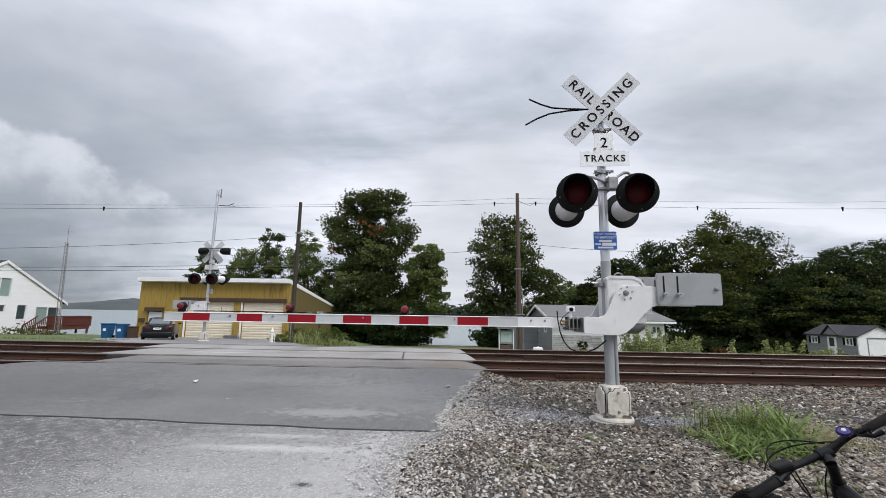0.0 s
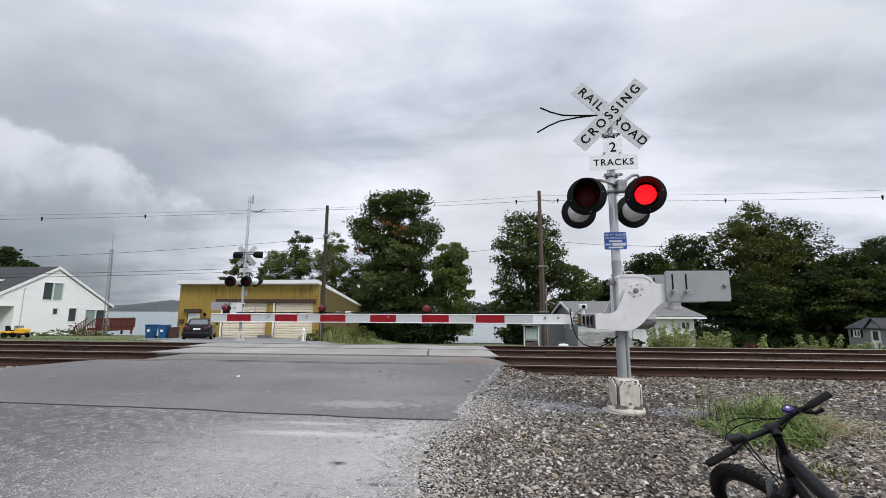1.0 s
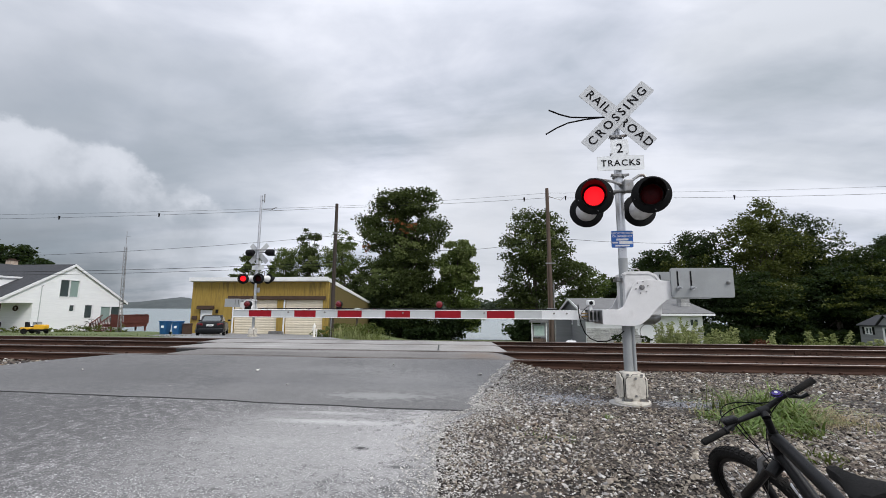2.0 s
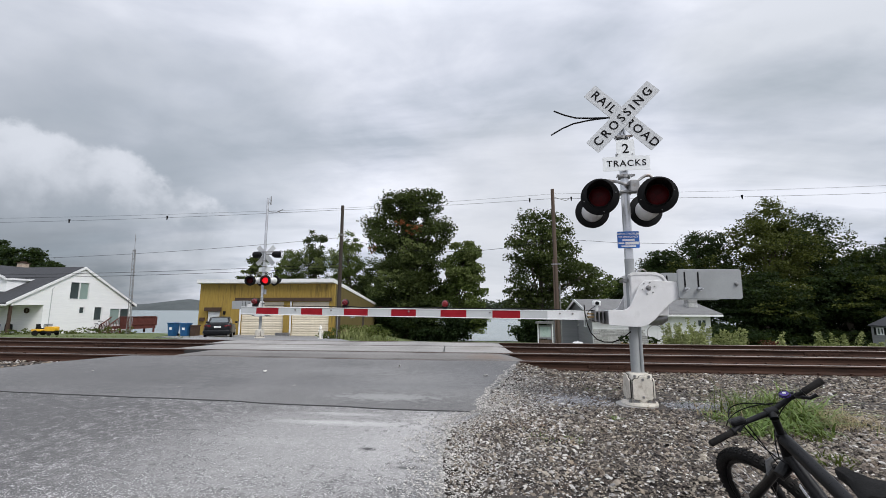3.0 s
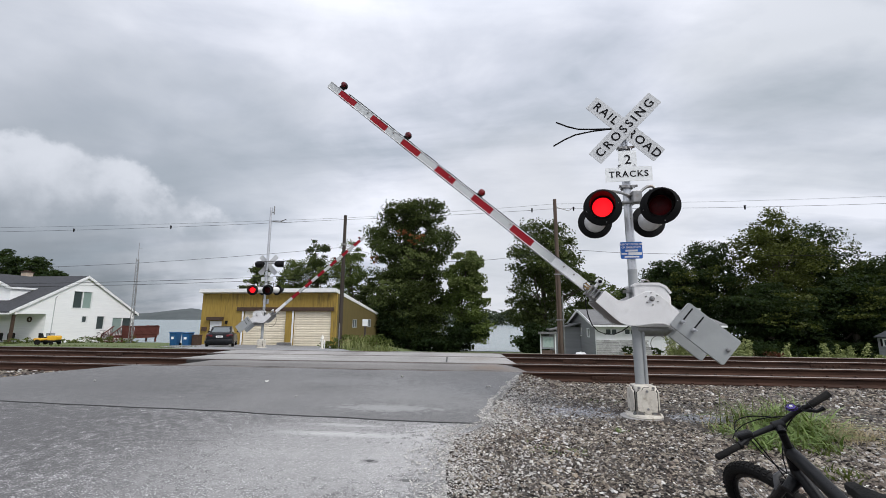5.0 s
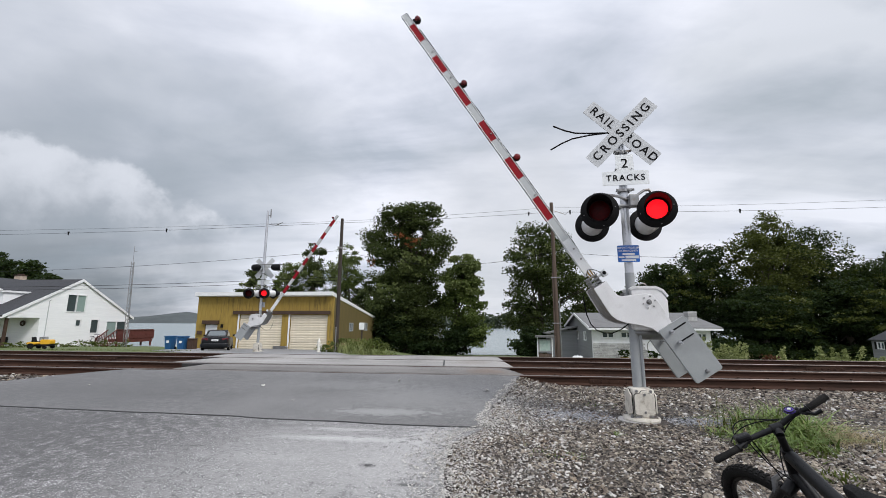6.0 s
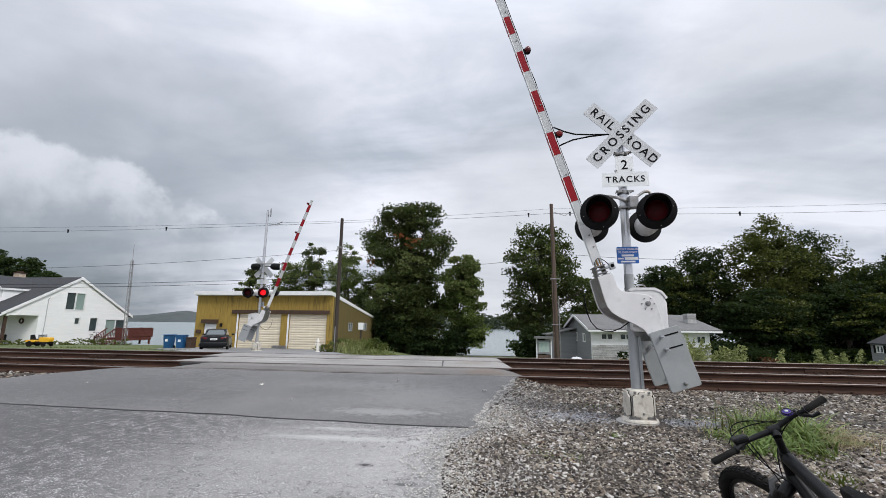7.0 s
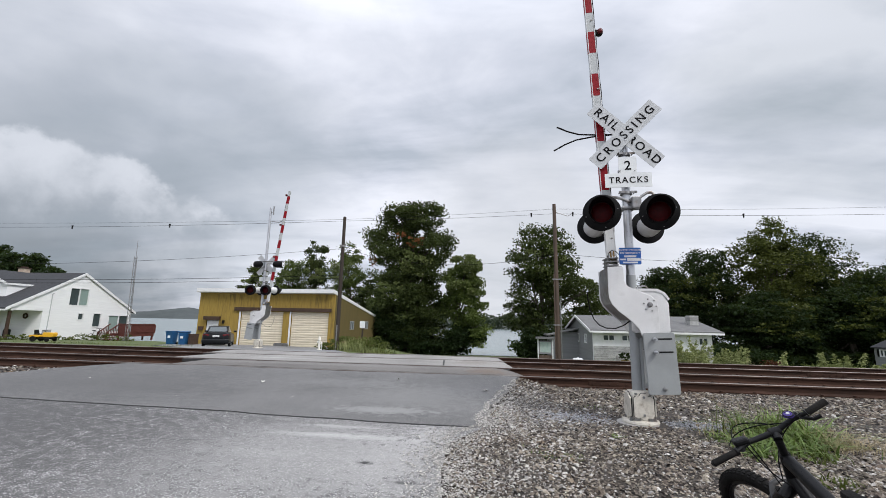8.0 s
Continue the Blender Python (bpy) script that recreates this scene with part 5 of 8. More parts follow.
LEAF_RUST = leaf_material("rust_red_leaves", (0.16, 0.05, 0.022), (0.30, 0.11, 0.05))
LEAF_WINE = leaf_material("dark_red_leaves", (0.045, 0.012, 0.010), (0.13, 0.035, 0.03))
LEAF_BIG = leaf_material("maple_leaves", (0.018, 0.028, 0.010), (0.074, 0.094, 0.031))
LEAF_WEED = leaf_material("weed_leaves", (0.045, 0.066, 0.016), (0.14, 0.16, 0.05), 0.6)
LEAF_GOLD = leaf_material("yellow_green_weeds", (0.15, 0.185, 0.06), (0.40, 0.42, 0.20), 0.6)
LEAF_GRASS = leaf_material("grass_blades", (0.040, 0.082, 0.020), (0.23, 0.31, 0.10), 0.45)
LEAF_DRY = leaf_material("dry_grass_blades", (0.28, 0.22, 0.13), (0.45, 0.37, 0.24), 0.7)
FAR_WOOD = leaf_material("far_woods", (0.050, 0.066, 0.048), (0.085, 0.105, 0.075), 0.9)
HILL = material("far_wooded_hill", (0.040, 0.049, 0.050), (0.062, 0.073, 0.073), 0.02, 0.95, 0.0, 0.0, 0.2)


# ---- plants ----
def leaf_cloud(pts, size, rng, long=1.5, up=0.35):
    """Small folded leaf sprays at pts: four corners and a raised midrib each."""
    n = len(pts)
    a = rng.normal(0, 1, (n, 3))
    a[:, 2] *= 0.6
    a /= np.linalg.norm(a, axis=1)[:, None]
    b = rng.normal(0, 1, (n, 3)) + np.array([0, 0, up])
    b -= a * (a * b).sum(1)[:, None]
    b /= np.linalg.norm(b, axis=1)[:, None]
    c = np.cross(a, b)
    s = (size * rng.uniform(0.6, 1.35, n))[:, None]
    p = np.asarray(pts)
    v = np.stack([p - a * s * long * 0.5, p + b * s * 0.5 + c * s * 0.12, p + a * s * long * 0.5, p - b * s * 0.5 + c * s * 0.12], 1)
    f = np.array([(0, 1, 2), (0, 2, 3)])[None] + (np.arange(n) * 4)[:, None, None]
    return v.reshape(-1, 3), f.reshape(-1, 3)


def cloud_object(name, pts, size, mat, rng, parent=None, label="", long=1.5, up=0.35):
    v, f = leaf_cloud(pts, size, rng, long, up)
    me = bpy.data.meshes.new(name)
    me.from_pydata(v.tolist(), [], f.tolist())
    me.materials.append(mat)
    ob = new(name, me)
    if parent is not None:
        ob.parent = parent
    if label:
        ob["label"] = label
    return ob


def crown_points(blobs, count, rng, clumps=46, tight=0.17):
    """Sprays gathered in clumps over lumpy blobs (x, y, z, rx, ry, rz), thinner inside."""
    vol = np.array([(b[3] * b[4] * b[5]) ** 0.667 for b in blobs])
    out = []
    for b, share in zip(blobs, vol / vol.sum()):
        n = int(count * share)
        k = max(12, int(clumps * (b[3] + b[5]) / 5))
        d = rng.normal(0, 1, (k, 3))
        d /= np.linalg.norm(d, axis=1)[:, None]
        r = rng.uniform(0.35, 1.0, k) ** 0.45 * rng.uniform(0.82, 1.12, k)
        centres = d * r[:, None]
        pick = rng.integers(0, k, n)
        spread = tight * rng.uniform(0.6, 1.5, k)
        q = centres[pick] + np.clip(rng.normal(0, 1, (n, 3)), -1.7, 1.7) * spread[pick][:, None] * np.array([1, 1, 0.62])
        out.append(q * np.array(b[3:6]) + np.array(b[:3]))
    return np.concatenate(out)


def tree(name, label, x, y, blobs, count, size, mat, seed, trunk=0.28, extra=(), dense=0):
    """blobs are relative to the foot. extra: (blob, count, material, label) sprays of another colour."""
    rng = np.random.default_rng(seed)
    z = land(x, y)
    t = thing(name, label, "tree", pose(x, y, z), group="shore trees")
    top = max(b[2] for b in blobs)
    r = random.Random(seed)
    g = Geo()
    pts = [(0, 0, -0.1), (r.uniform(-.1, .1), 0, top * 0.25), (r.uniform(-.3, .3), r.uniform(-.2, .2), top * 0.55), (r.uniform(-.4, .4), 0, top * 0.95)]
    g.tube(pts, [trunk * 1.25, trunk * 0.9, trunk * 0.6, trunk * 0.2], 10)
    part("trunk", g, BARK, t, soft=True)
    for b in blobs:
        for _ in range(3):
            s = r.uniform(0.25, 0.6)
            st = Vector((0, 0, top * s))
            en = Vector((b[0] + r.uniform(-.5, .5) * b[3], b[1] + r.uniform(-.5, .5) * b[4], b[2] + r.uniform(-.1, .6) * b[5]))
            mid = st.lerp(en, 0.5) + Vector((0, 0, -0.08 * (en - st).length))
            part("limb", Geo().tube([st, mid, en], [trunk * 0.42, trunk * 0.26, 0.03], 7), BARK, t, soft=True)
    cloud_object("crown", crown_points(blobs, count, rng), size, mat, rng, t)
    if dense:
        # broad leaves added in the heart of the crown to block light and darken it
        core = [(b[0], b[1] + 0.15 * b[4], b[2] - 0.1 * b[5], b[3] * 0.70, b[4] * 0.70, b[5] * 0.72) for b in blobs]
        tagged(cloud_object("inner_foliage", crown_points(core, dense, rng, 60, 0.14), size * 1.7, mat, rng, t, "broad inner leaves added to block light"), kind="stuff")
    for blob, n, m2, lab in extra:
        tagged(cloud_object("leaf_spray", crown_points([blob], n, rng, 14), size, m2, rng, t, lab), kind="stuff")
    return t


def bush(name, label, category, spots, mat, size, seed, kind="", group="", long=1.5, up=0.35):
    """Low growth: sprays round (x, y, width, height, count)."""
    rng = np.random.default_rng(seed)
    pts = []
    for x, y, w, h, n in spots:
        z = land(x, y)
        pts.append(crown_points([(x, y, z + h * 0.45, w, w * 0.8, h * 0.6)], n, rng, 20, 0.22))
    return tagged(cloud_object(name, np.concatenate(pts), size, mat, rng, None, "", long, up), label, category, group, kind)


def blades(name, label, spots, mat, seed, width=0.010, parent=None, leans=(0.15, 1.25)):
    """Grass: bent tapering blades from (x, y, spread, height, count)."""
    r = random.Random(seed)
    vs, fs = [], []
    for x, y, spread, h, n in spots:
        for _ in range(n):
            px, py = x + r.gauss(0, spread), y + r.gauss(0, spread * 0.8)
            pz = land(px, py) - 0.01
            a, lean, L, w = r.uniform(0, 6.283), r.uniform(*leans), h * r.uniform(0.45, 1.2), width * r.uniform(0.6, 1.3)
            dx, dy = math.cos(a), math.sin(a)
            o = len(vs)
            for k, s in enumerate((0.0, 0.4, 0.75, 1.0)):
                bx, by, bz = px + dx * lean * L * s * s, py + dy * lean * L * s * s, pz + L * (s - 0.38 * lean * s * s)
                ww = w * (1 - s * 0.85)
                vs += [(bx - dy * ww, by + dx * ww, bz), (bx + dy * ww, by - dx * ww, bz)]
            fs += [(o + 2 * k, o + 2 * k + 1, o + 2 * k + 3, o + 2 * k + 2) for k in range(3)]
    me = bpy.data.meshes.new(name)
    me.from_pydata(vs, [], fs)
    me.materials.append(mat)
    ob = new(name, me)
    if parent is not None:
        ob.parent = parent
        return tagged(ob, label, kind="stuff")
    return tagged(ob, label, "grass", kind="stuff")


def plumes(parent, label, spots, mat, seed):
    """Upright leafy stems with feathery heads, from (x, y, spread, height, stems)."""
    rng = np.random.default_rng(seed)
    pts, stems = [], Geo()
    for x, y, spread, h, n in spots:
        for _ in range(n):
            px, py, hh = x + rng.normal(0, spread * 1.7), y + rng.normal(0, spread), h * rng.uniform(0.35, 1.05)
            z, lx, ly = land(px, py), rng.normal(0, 0.22) * hh, rng.normal(0, 0.12) * hh
            stems.tube([(px, py, z - 0.02), (px + lx * 0.4, py + ly * 0.4, z + hh * 0.5), (px + lx, py + ly, z + hh)], [0.010, 0.007, 0.003], 5)
            s = rng.uniform(0.15, 1.0, 130) ** 0.8
            wide = 0.025 + 0.055 * np.sin(3.0 * s + 0.1)
            q = np.stack([px + lx * s + rng.normal(0, 1, 130) * wide, py + ly * s + rng.normal(0, 1, 130) * wide, z + hh * s + rng.normal(0, 0.02, 130)], 1)
            pts.append(q)
    tagged(cloud_object("foliage", np.concatenate(pts), 0.042, mat, rng, parent, label, 2.6, 0.5), kind="stuff")
    tagged(part("stems", stems, LEAF_WEED, parent), kind="stuff")


def build_plants():
    tree("broadleaf_tree", "tall dense broadleaf tree with a few rust-red sprays", -10.5, 36.5,
         [(-1.1, 0, 13.75, 2.1, 2.4, 1.65), (1.3, 0, 13.75, 2.1, 2.4, 1.65), (-1.7, 0, 11.2, 2.7, 2.8, 2.1), (1.8, 0, 10.7, 2.6, 2.6, 2.2), (-1.1, 0, 8.0, 2.9, 2.8, 2.4), (1.2, 0, 7.2, 2.9, 2.8, 2.5), (-0.8, 0, 4.8, 3.0, 3, 2.4), (1.3, 0, 4.2, 3.0, 3, 2.4), (0.2, 0.5, 2.0, 3.4, 3, 2.0)], 66000, 0.155, LEAF_BIG, 11, 0.42, dense=2600,
         # the pale spray at 8.4 m has sunlight put into its colour
         extra=(((0.9, -2.6, 10.6, 1.1, 0.5, 0.6), 190, LEAF_RUST, "rust-red autumn leaves"), ((-0.6, -2.4, 11.4, 0.7, 0.4, 0.4), 70, LEAF_RUST, "rust-red autumn leaves"), ((-3.4, -1.2, 9.0, 0.5, 0.4, 0.6), 90, LEAF_RUST, "rust-red autumn leaves"), ((-1.4, -2.9, 6.0, 1.4, 0.5, 1.0), 420, LEAF_PALE, "yellowing leaves"), ((1.0, -2.7, 8.4, 1.8, 0.5, 1.6), 500, LEAF_PALE, "pale leaves with sunlight put into the colour")))
    tree("broadleaf_tree", "paler smaller broadleaf tree leaning on a tall dark one", -5.6, 36.0,
         [(1.1, 0, 8.6, 1.3, 1.5, 1.3), (0.3, 0, 7.0, 1.7, 1.8, 1.6), (1.6, 0, 6.2, 1.5, 1.8, 1.5), (0.9, 0, 4.4, 2.1, 2.1, 1.8), (1.6, -0.5, 2.4, 1.9, 2, 1.6)], 17000, 0.15, LEAF_MID, 12, 0.2, dense=500,
         # pale sprays: its own greyer green, with the lit top put into the colour
         extra=(((0.9, -0.9, 8.3, 1.5, 0.9, 1.5), 4200, LEAF_PALE, "pale leaves"), ((1.0, -1.3, 6.4, 1.7, 0.8, 1.3), 2400, LEAF_PALE, "pale leaves")))
    tree("shore_tree", "round-headed tree with bare twigs behind a utility pole", 3.0, 38.5,
         [(0.2, 0, 11.8, 2.6, 2.6, 2.05), (-0.8, 0, 9.5, 2.9, 3, 2.4), (1.6, 0, 8.2, 2.9, 3, 2.4), (-0.6, 0, 6.0, 2.9, 3, 2.3), (-2.0, 0, 3.6, 1.7, 2, 2.0), (0.6, 0, 3.4, 2.4, 2.4, 2.2), (4.3, 0, 6.0, 1.8, 2, 2.0)], 30000, 0.155, LEAF_BIG, 13, 0.3, dense=900,
         extra=(((0.2, -2.3, 9.0, 2.4, 0.6, 2.2), 700, LEAF_PALE, "paler leaves"),))
    tree("shore_tree", "thin-leaved tree behind a grey house", 8.0, 41.0,
         [(-0.5, 0, 7.4, 1.6, 1.8, 1.4), (1.4, 0, 6.2, 1.8, 1.8, 1.4), (0, 0, 4.4, 2.2, 2, 1.6)], 6000, 0.165, LEAF_MID, 14, 0.18)
    for k, (x, y, h, w) in enumerate(((-31.4, 44, 10.2, 1.8), (-27.4, 45, 11.4, 1.9), (-23.9, 44, 13.0, 2.0), (-19.2, 43, 12.5, 2.2), (-15.4, 42, 8.2, 2.1))):
        tree("shore_tree", "open airy green tree behind the yellow shed", x, y,
             [(0, 0, h * 0.88, w * 0.65, w * 0.75, h * 0.12), (-0.5, 0, h * 0.7, w, w, h * 0.16), (0.7, 0, h * 0.54, w * 1.05, w, h * 0.16), (0, 0, h * 0.33, w * 1.15, w, h * 0.2)], 14000, 0.14, LEAF_MID if k % 2 else LEAF_BIG, 20 + k, 0.22,
             extra=(((0, -w * 0.7, h * 0.7, w * 0.8, 0.5, h * 0.16), 900, LEAF_PALE, "pale leaves"),))
    big = ((13.4, 45, 8.6, 2.6, LEAF_DARK_SHADED), (17.4, 45, 11.4, 3.1, LEAF_DARK_SHADED), (22.2, 46, 14.0, 3.7, LEAF_DARK_SHADED), (28.4, 44, 16.4, 3.8, LEAF_WARM), (33.6, 46, 15.8, 4.2, LEAF_DARK_SHADED),
           (38.8, 45, 11.6, 3.6, LEAF_DARK_SHADED), (44.2, 46, 13.8, 4.2, LEAF_DARK_SHADED), (50.0, 46, 14.6, 4.4, LEAF_DARK_SHADED), (57.0, 48, 15.0, 4.6, LEAF_DARK_SHADED), (25.0, 40, 7.5, 3.4, LEAF_DARK_SHADED), (32.5, 40, 8.4, 3.4, LEAF_DARK_SHADED), (39.0, 40, 7.6, 3.6, LEAF_DARK_SHADED), (46, 40, 8.2, 3.8, LEAF_DARK_SHADED))
    for k, (x, y, h, w, mat) in enumerate(big):
        tree("broadleaf_tree", "full dark green broadleaf tree at the edge of a wood", x, y,
             [(0.3, 0, h * 0.86, w * 0.6, w * 0.6, h * 0.13), (-0.35 * w, 0, h * 0.7, w * 0.75, w * 0.8, h * 0.17), (0.4 * w, 0, h * 0.64, w * 0.75, w * 0.8, h * 0.17), (-0.4 * w, 0, h * 0.45, w * 0.8, w * 0.8, h * 0.18), (0.4 * w, 0, h * 0.4, w * 0.8, w * 0.8, h * 0.18), (0, 0.5 * w, h * 0.16, w * 1.1, w * 0.6, h * 0.16)], 20000, 0.165, mat, 40 + k, 0.32, dense=4200,
             # lighter sprays put the highlights on the crowns into the leaf colour
             extra=(((0.2 * w, -0.75 * w, h * 0.70, w * 0.6, 0.6, h * 0.14), 380, LEAF_WARM, "yellow-green leaves, highlights put in as lighter colour"), ((-0.4 * w, -0.8 * w, h * 0.50, w * 0.5, 0.6, h * 0.08), 200, LEAF_WARM, "yellow-green leaves, highlights put in as lighter colour"), ((0.5 * w, -0.8 * w, h * 0.40, w * 0.4, 0.6, h * 0.07), 160, LEAF_WARM, "yellow-green leaves, highlights put in as lighter colour")))
    for k, (x, y, h, w) in enumerate(((-70.5, 43, 12.6, 4.2), (-64.5, 43, 11.8, 3.6), (-59.5, 43, 9.2, 2.8), (-77, 44, 13.2, 4.4))):
        tree("broadleaf_tree", "dark green tree rising behind the white house", x, y,
             [(0, 0, h * 0.84, w * 0.7, w * 0.8, h * 0.15), (-0.4 * w, 0, h * 0.66, w * 0.85, w, h * 0.19), (0.4 * w, 0, h * 0.6, w * 0.85, w, h * 0.19), (0, 0, h * 0.34, w * 1.1, w, h * 0.24)], 13000, 0.26, LEAF_DARK_SHADED, 60 + k, 0.35)
    # scrub between the tracks and the houses
    r = random.Random(4)
    bush("scrub", "low green scrub along the far side of the tracks", "scrub", [(x + r.uniform(-.4, .4), 15 + r.uniform(-1.5, 3.5), r.uniform(0.4, 0.7), r.uniform(0.15, 0.4), 260) for x in (8, 9.2, 10.5, 11.6, 12.8, 14, 15.2, 16.5, 17.6, 19, 20.4, 22, 23.5, 25)], LEAF_WEED, 0.075, 71, "stuff")
    bush("red_shrub", "dark red shrub among the trackside weeds", "shrub", [(11.3, 16.5, 0.40, 0.62, 420), (11.8, 16.6, 0.35, 0.5, 260)], LEAF_WINE, 0.07, 88)
    gold = thing("goldenrod", "tall yellow-green goldenrod clump beside the tracks", "weeds")
    plumes(gold, "feathery yellow-green stems", [(5.5, 14.3, 0.18, 0.75, 5), (5.9, 14.2, 0.25, 1.1, 10), (6.3, 14.0, 0.25, 1.3, 14), (6.8, 14.2, 0.25, 1.4, 14), (7.2, 14.4, 0.22, 1.15, 9)], LEAF_GOLD, 72)
    small = thing("goldenrod", "scattered goldenrod stems in front of the dark wood", "weeds")
    plumes(small, "feathery yellow-green stems", [(8.5, 14.6, 0.18, 1.2, 11), (9.0, 14.8, 0.15, 1.0, 8), (10.0, 14.9, 0.2, 0.5, 5), (10.9, 15.0, 0.1, 0.95, 3), (11.7, 15.2, 0.2, 0.5, 5), (12.5, 15.0, 0.1, 1.05, 3), (13.5, 15.4, 0.22, 1.0, 7), (14.6, 15.2, 0.3, 0.6, 7), (16.2, 15.6, 0.3, 0.7, 6)], LEAF_GOLD, 78)
    blades("meadow_straw", "thin straw stems among the weeds", [(5.6, 14.0, 0.3, 0.9, 24), (6.4, 13.8, 0.4, 0.9, 30), (9.4, 14.3, 0.6, 0.6, 40)], LEAF_DRY, 79, 0.005)
    bush("weed_bank", "weedy green bank beside the yellow shed", "weeds", [(-11.6, 18.6, 0.7, 0.6, 500), (-10.6, 18.3, 0.8, 0.8, 700), (-9.6, 18.6, 0.7, 0.75, 600), (-8.8, 18.2, 0.7, 0.95, 700), (-8.1, 18.8, 0.6, 1.0, 600), (-11.3, 22, 0.8, 0.8, 500)], LEAF_WEED, 0.08, 73, "stuff")
    blades("tall_weeds", "tall pale grass beside the yellow shed", [(-10.4 + 0.33 * k, 17.6 + r.uniform(-0.3, 0.5), 0.18, 0.85, 45) for k in range(9)], LEAF_GOLD, 87, 0.014)
    # undergrowth whose leaf colour already holds the shade under the trees
    bush("understorey", "undergrowth below the wood, shade put into its dark leaf colour", "undergrowth", [(x, 38.4 + r.uniform(-1, 1), 1.9, r.uniform(1.6, 2.6), 1300) for x in range(17, 56, 2)], LEAF_DARK_SHADED, 0.2, 74, "stuff")
    bush("understorey", "undergrowth on the river bank, shade put into its dark leaf colour", "undergrowth", [(x, 41, 1.8, r.uniform(1.4, 2.4), 700) for x in (-13.5, -11, -8.5, -6.5, 1.2, 3.4, 6, -19, -23, -27)], LEAF_DARK_SHADED, 0.2, 75, "stuff")
    bush("understorey", "undergrowth at the foot of the tall trees, shade put into its leaf colour", "undergrowth", [(x, 35.0 + r.uniform(-.6, .6), 1.7, r.uniform(2.4, 3.4), 2600) for x in (-13.2, -11.4, -9.6, -7.8, -6.2, -4.6, 1.6, 3.4)], LEAF_DARK_SHADED, 0.17, 77, "stuff")
    bush("garden_plants", "low mixed plants in front of the white house", "plants", [(-37.0 + 0.35 * k, 21.4 + 0.8 * k, 0.5, r.uniform(0.3, 0.6), 160) for k in range(0, 10)] + [(-42 - k * 1.1, 20.6, 0.5, r.uniform(0.3, 0.6), 150) for k in range(8)], LEAF_WEED, 0.09, 76, "stuff")
    blades("meadow_grass", "green and straw grass beyond the tracks", [(x + r.uniform(-.5, .5), 12.6 + r.uniform(-1.5, 2.0), 0.35, 0.25, 26) for x in [2.5 + 0.3 * k for k in range(80)]] + [(-16 - 0.5 * k, 12.6 + r.uniform(-0.8, 3), 0.4, 0.14, 24) for k in range(60)], LEAF_WEED, 81, 0.012)
    # the clump beside the signal
    clump = thing("grass_clump", "clump of tall green grass growing in the gravel", "grass clump", group="")
    blades("green_growth", "", [(1.08, -0.38, 0.07, 0.38, 40), (1.20, -0.54, 0.09, 0.38, 70), (1.38, -0.44, 0.09, 0.42, 85), (1.50, -0.68, 0.10, 0.42, 90), (1.28, -0.82, 0.10, 0.34, 75), (0.86, -0.80, 0.09, 0.22, 45), (1.00, -0.98, 0.08, 0.24, 35), (1.66, -0.52, 0.09, 0.30, 35), (1.38, -0.98, 0.08, 0.28, 45), (1.12, -1.12, 0.08, 0.26, 40), (1.28, -1.22, 0.07, 0.22, 30), (0.80, -0.98, 0.06, 0.18, 20), (0.68, -1.16, 0.07, 0.24, 35), (0.82, -1.28, 0.08, 0.26, 40), (0.66, -1.34, 0.06, 0.18, 25), (0.62, -0.70, 0.07, 0.15, 25)], LEAF_GRASS, 82, 0.0145, clump, (0.5, 2.0))
    blades("young_growth", "thin upright young blades", [(1.05, -0.5, 0.2, 0.40, 60), (1.35, -0.6, 0.2, 0.42, 60)], LEAF_WEED, 85, 0.006, clump)
    blades("dry_growth", "straw-coloured dead blades", [(1.72, -0.72, 0.16, 0.28, 150), (1.6, -0.9, 0.16, 0.24, 130), (1.9, -0.85, 0.14, 0.22, 90), (0.62, -0.42, 0.08, 0.42, 9), (0.74, -0.62, 0.12, 0.26, 40), (1.85, -1.0, 0.2, 0.16, 50), (0.9, -1.0, 0.2, 0.14, 30), (1.2, -0.6, 0.25, 0.3, 50)], LEAF_DRY, 83, 0.004, clump, (0.4, 1.8))
    blades("weed_patch", "low green weeds in the gravel behind the bicycle", [(1.51, -0.79, 0.09, 0.15, 40), (1.19, -1.37, 0.09, 0.14, 50), (0.94, -1.86, 0.08, 0.12, 45)], LEAF_WEED, 86, 0.012)
    blades("grass_tufts", "sparse low tufts in the ballast", [(-1.35, -1.55, 0.09, 0.05, 60), (-1.1, -1.6, 0.07, 0.05, 30), (-0.52, -0.85, 0.04, 0.06, 30), (2.1, -1.2, 0.12, 0.1, 40), (-0.3, 0.9, 0.1, 0.06, 30)], LEAF_GRASS, 84, 0.006)


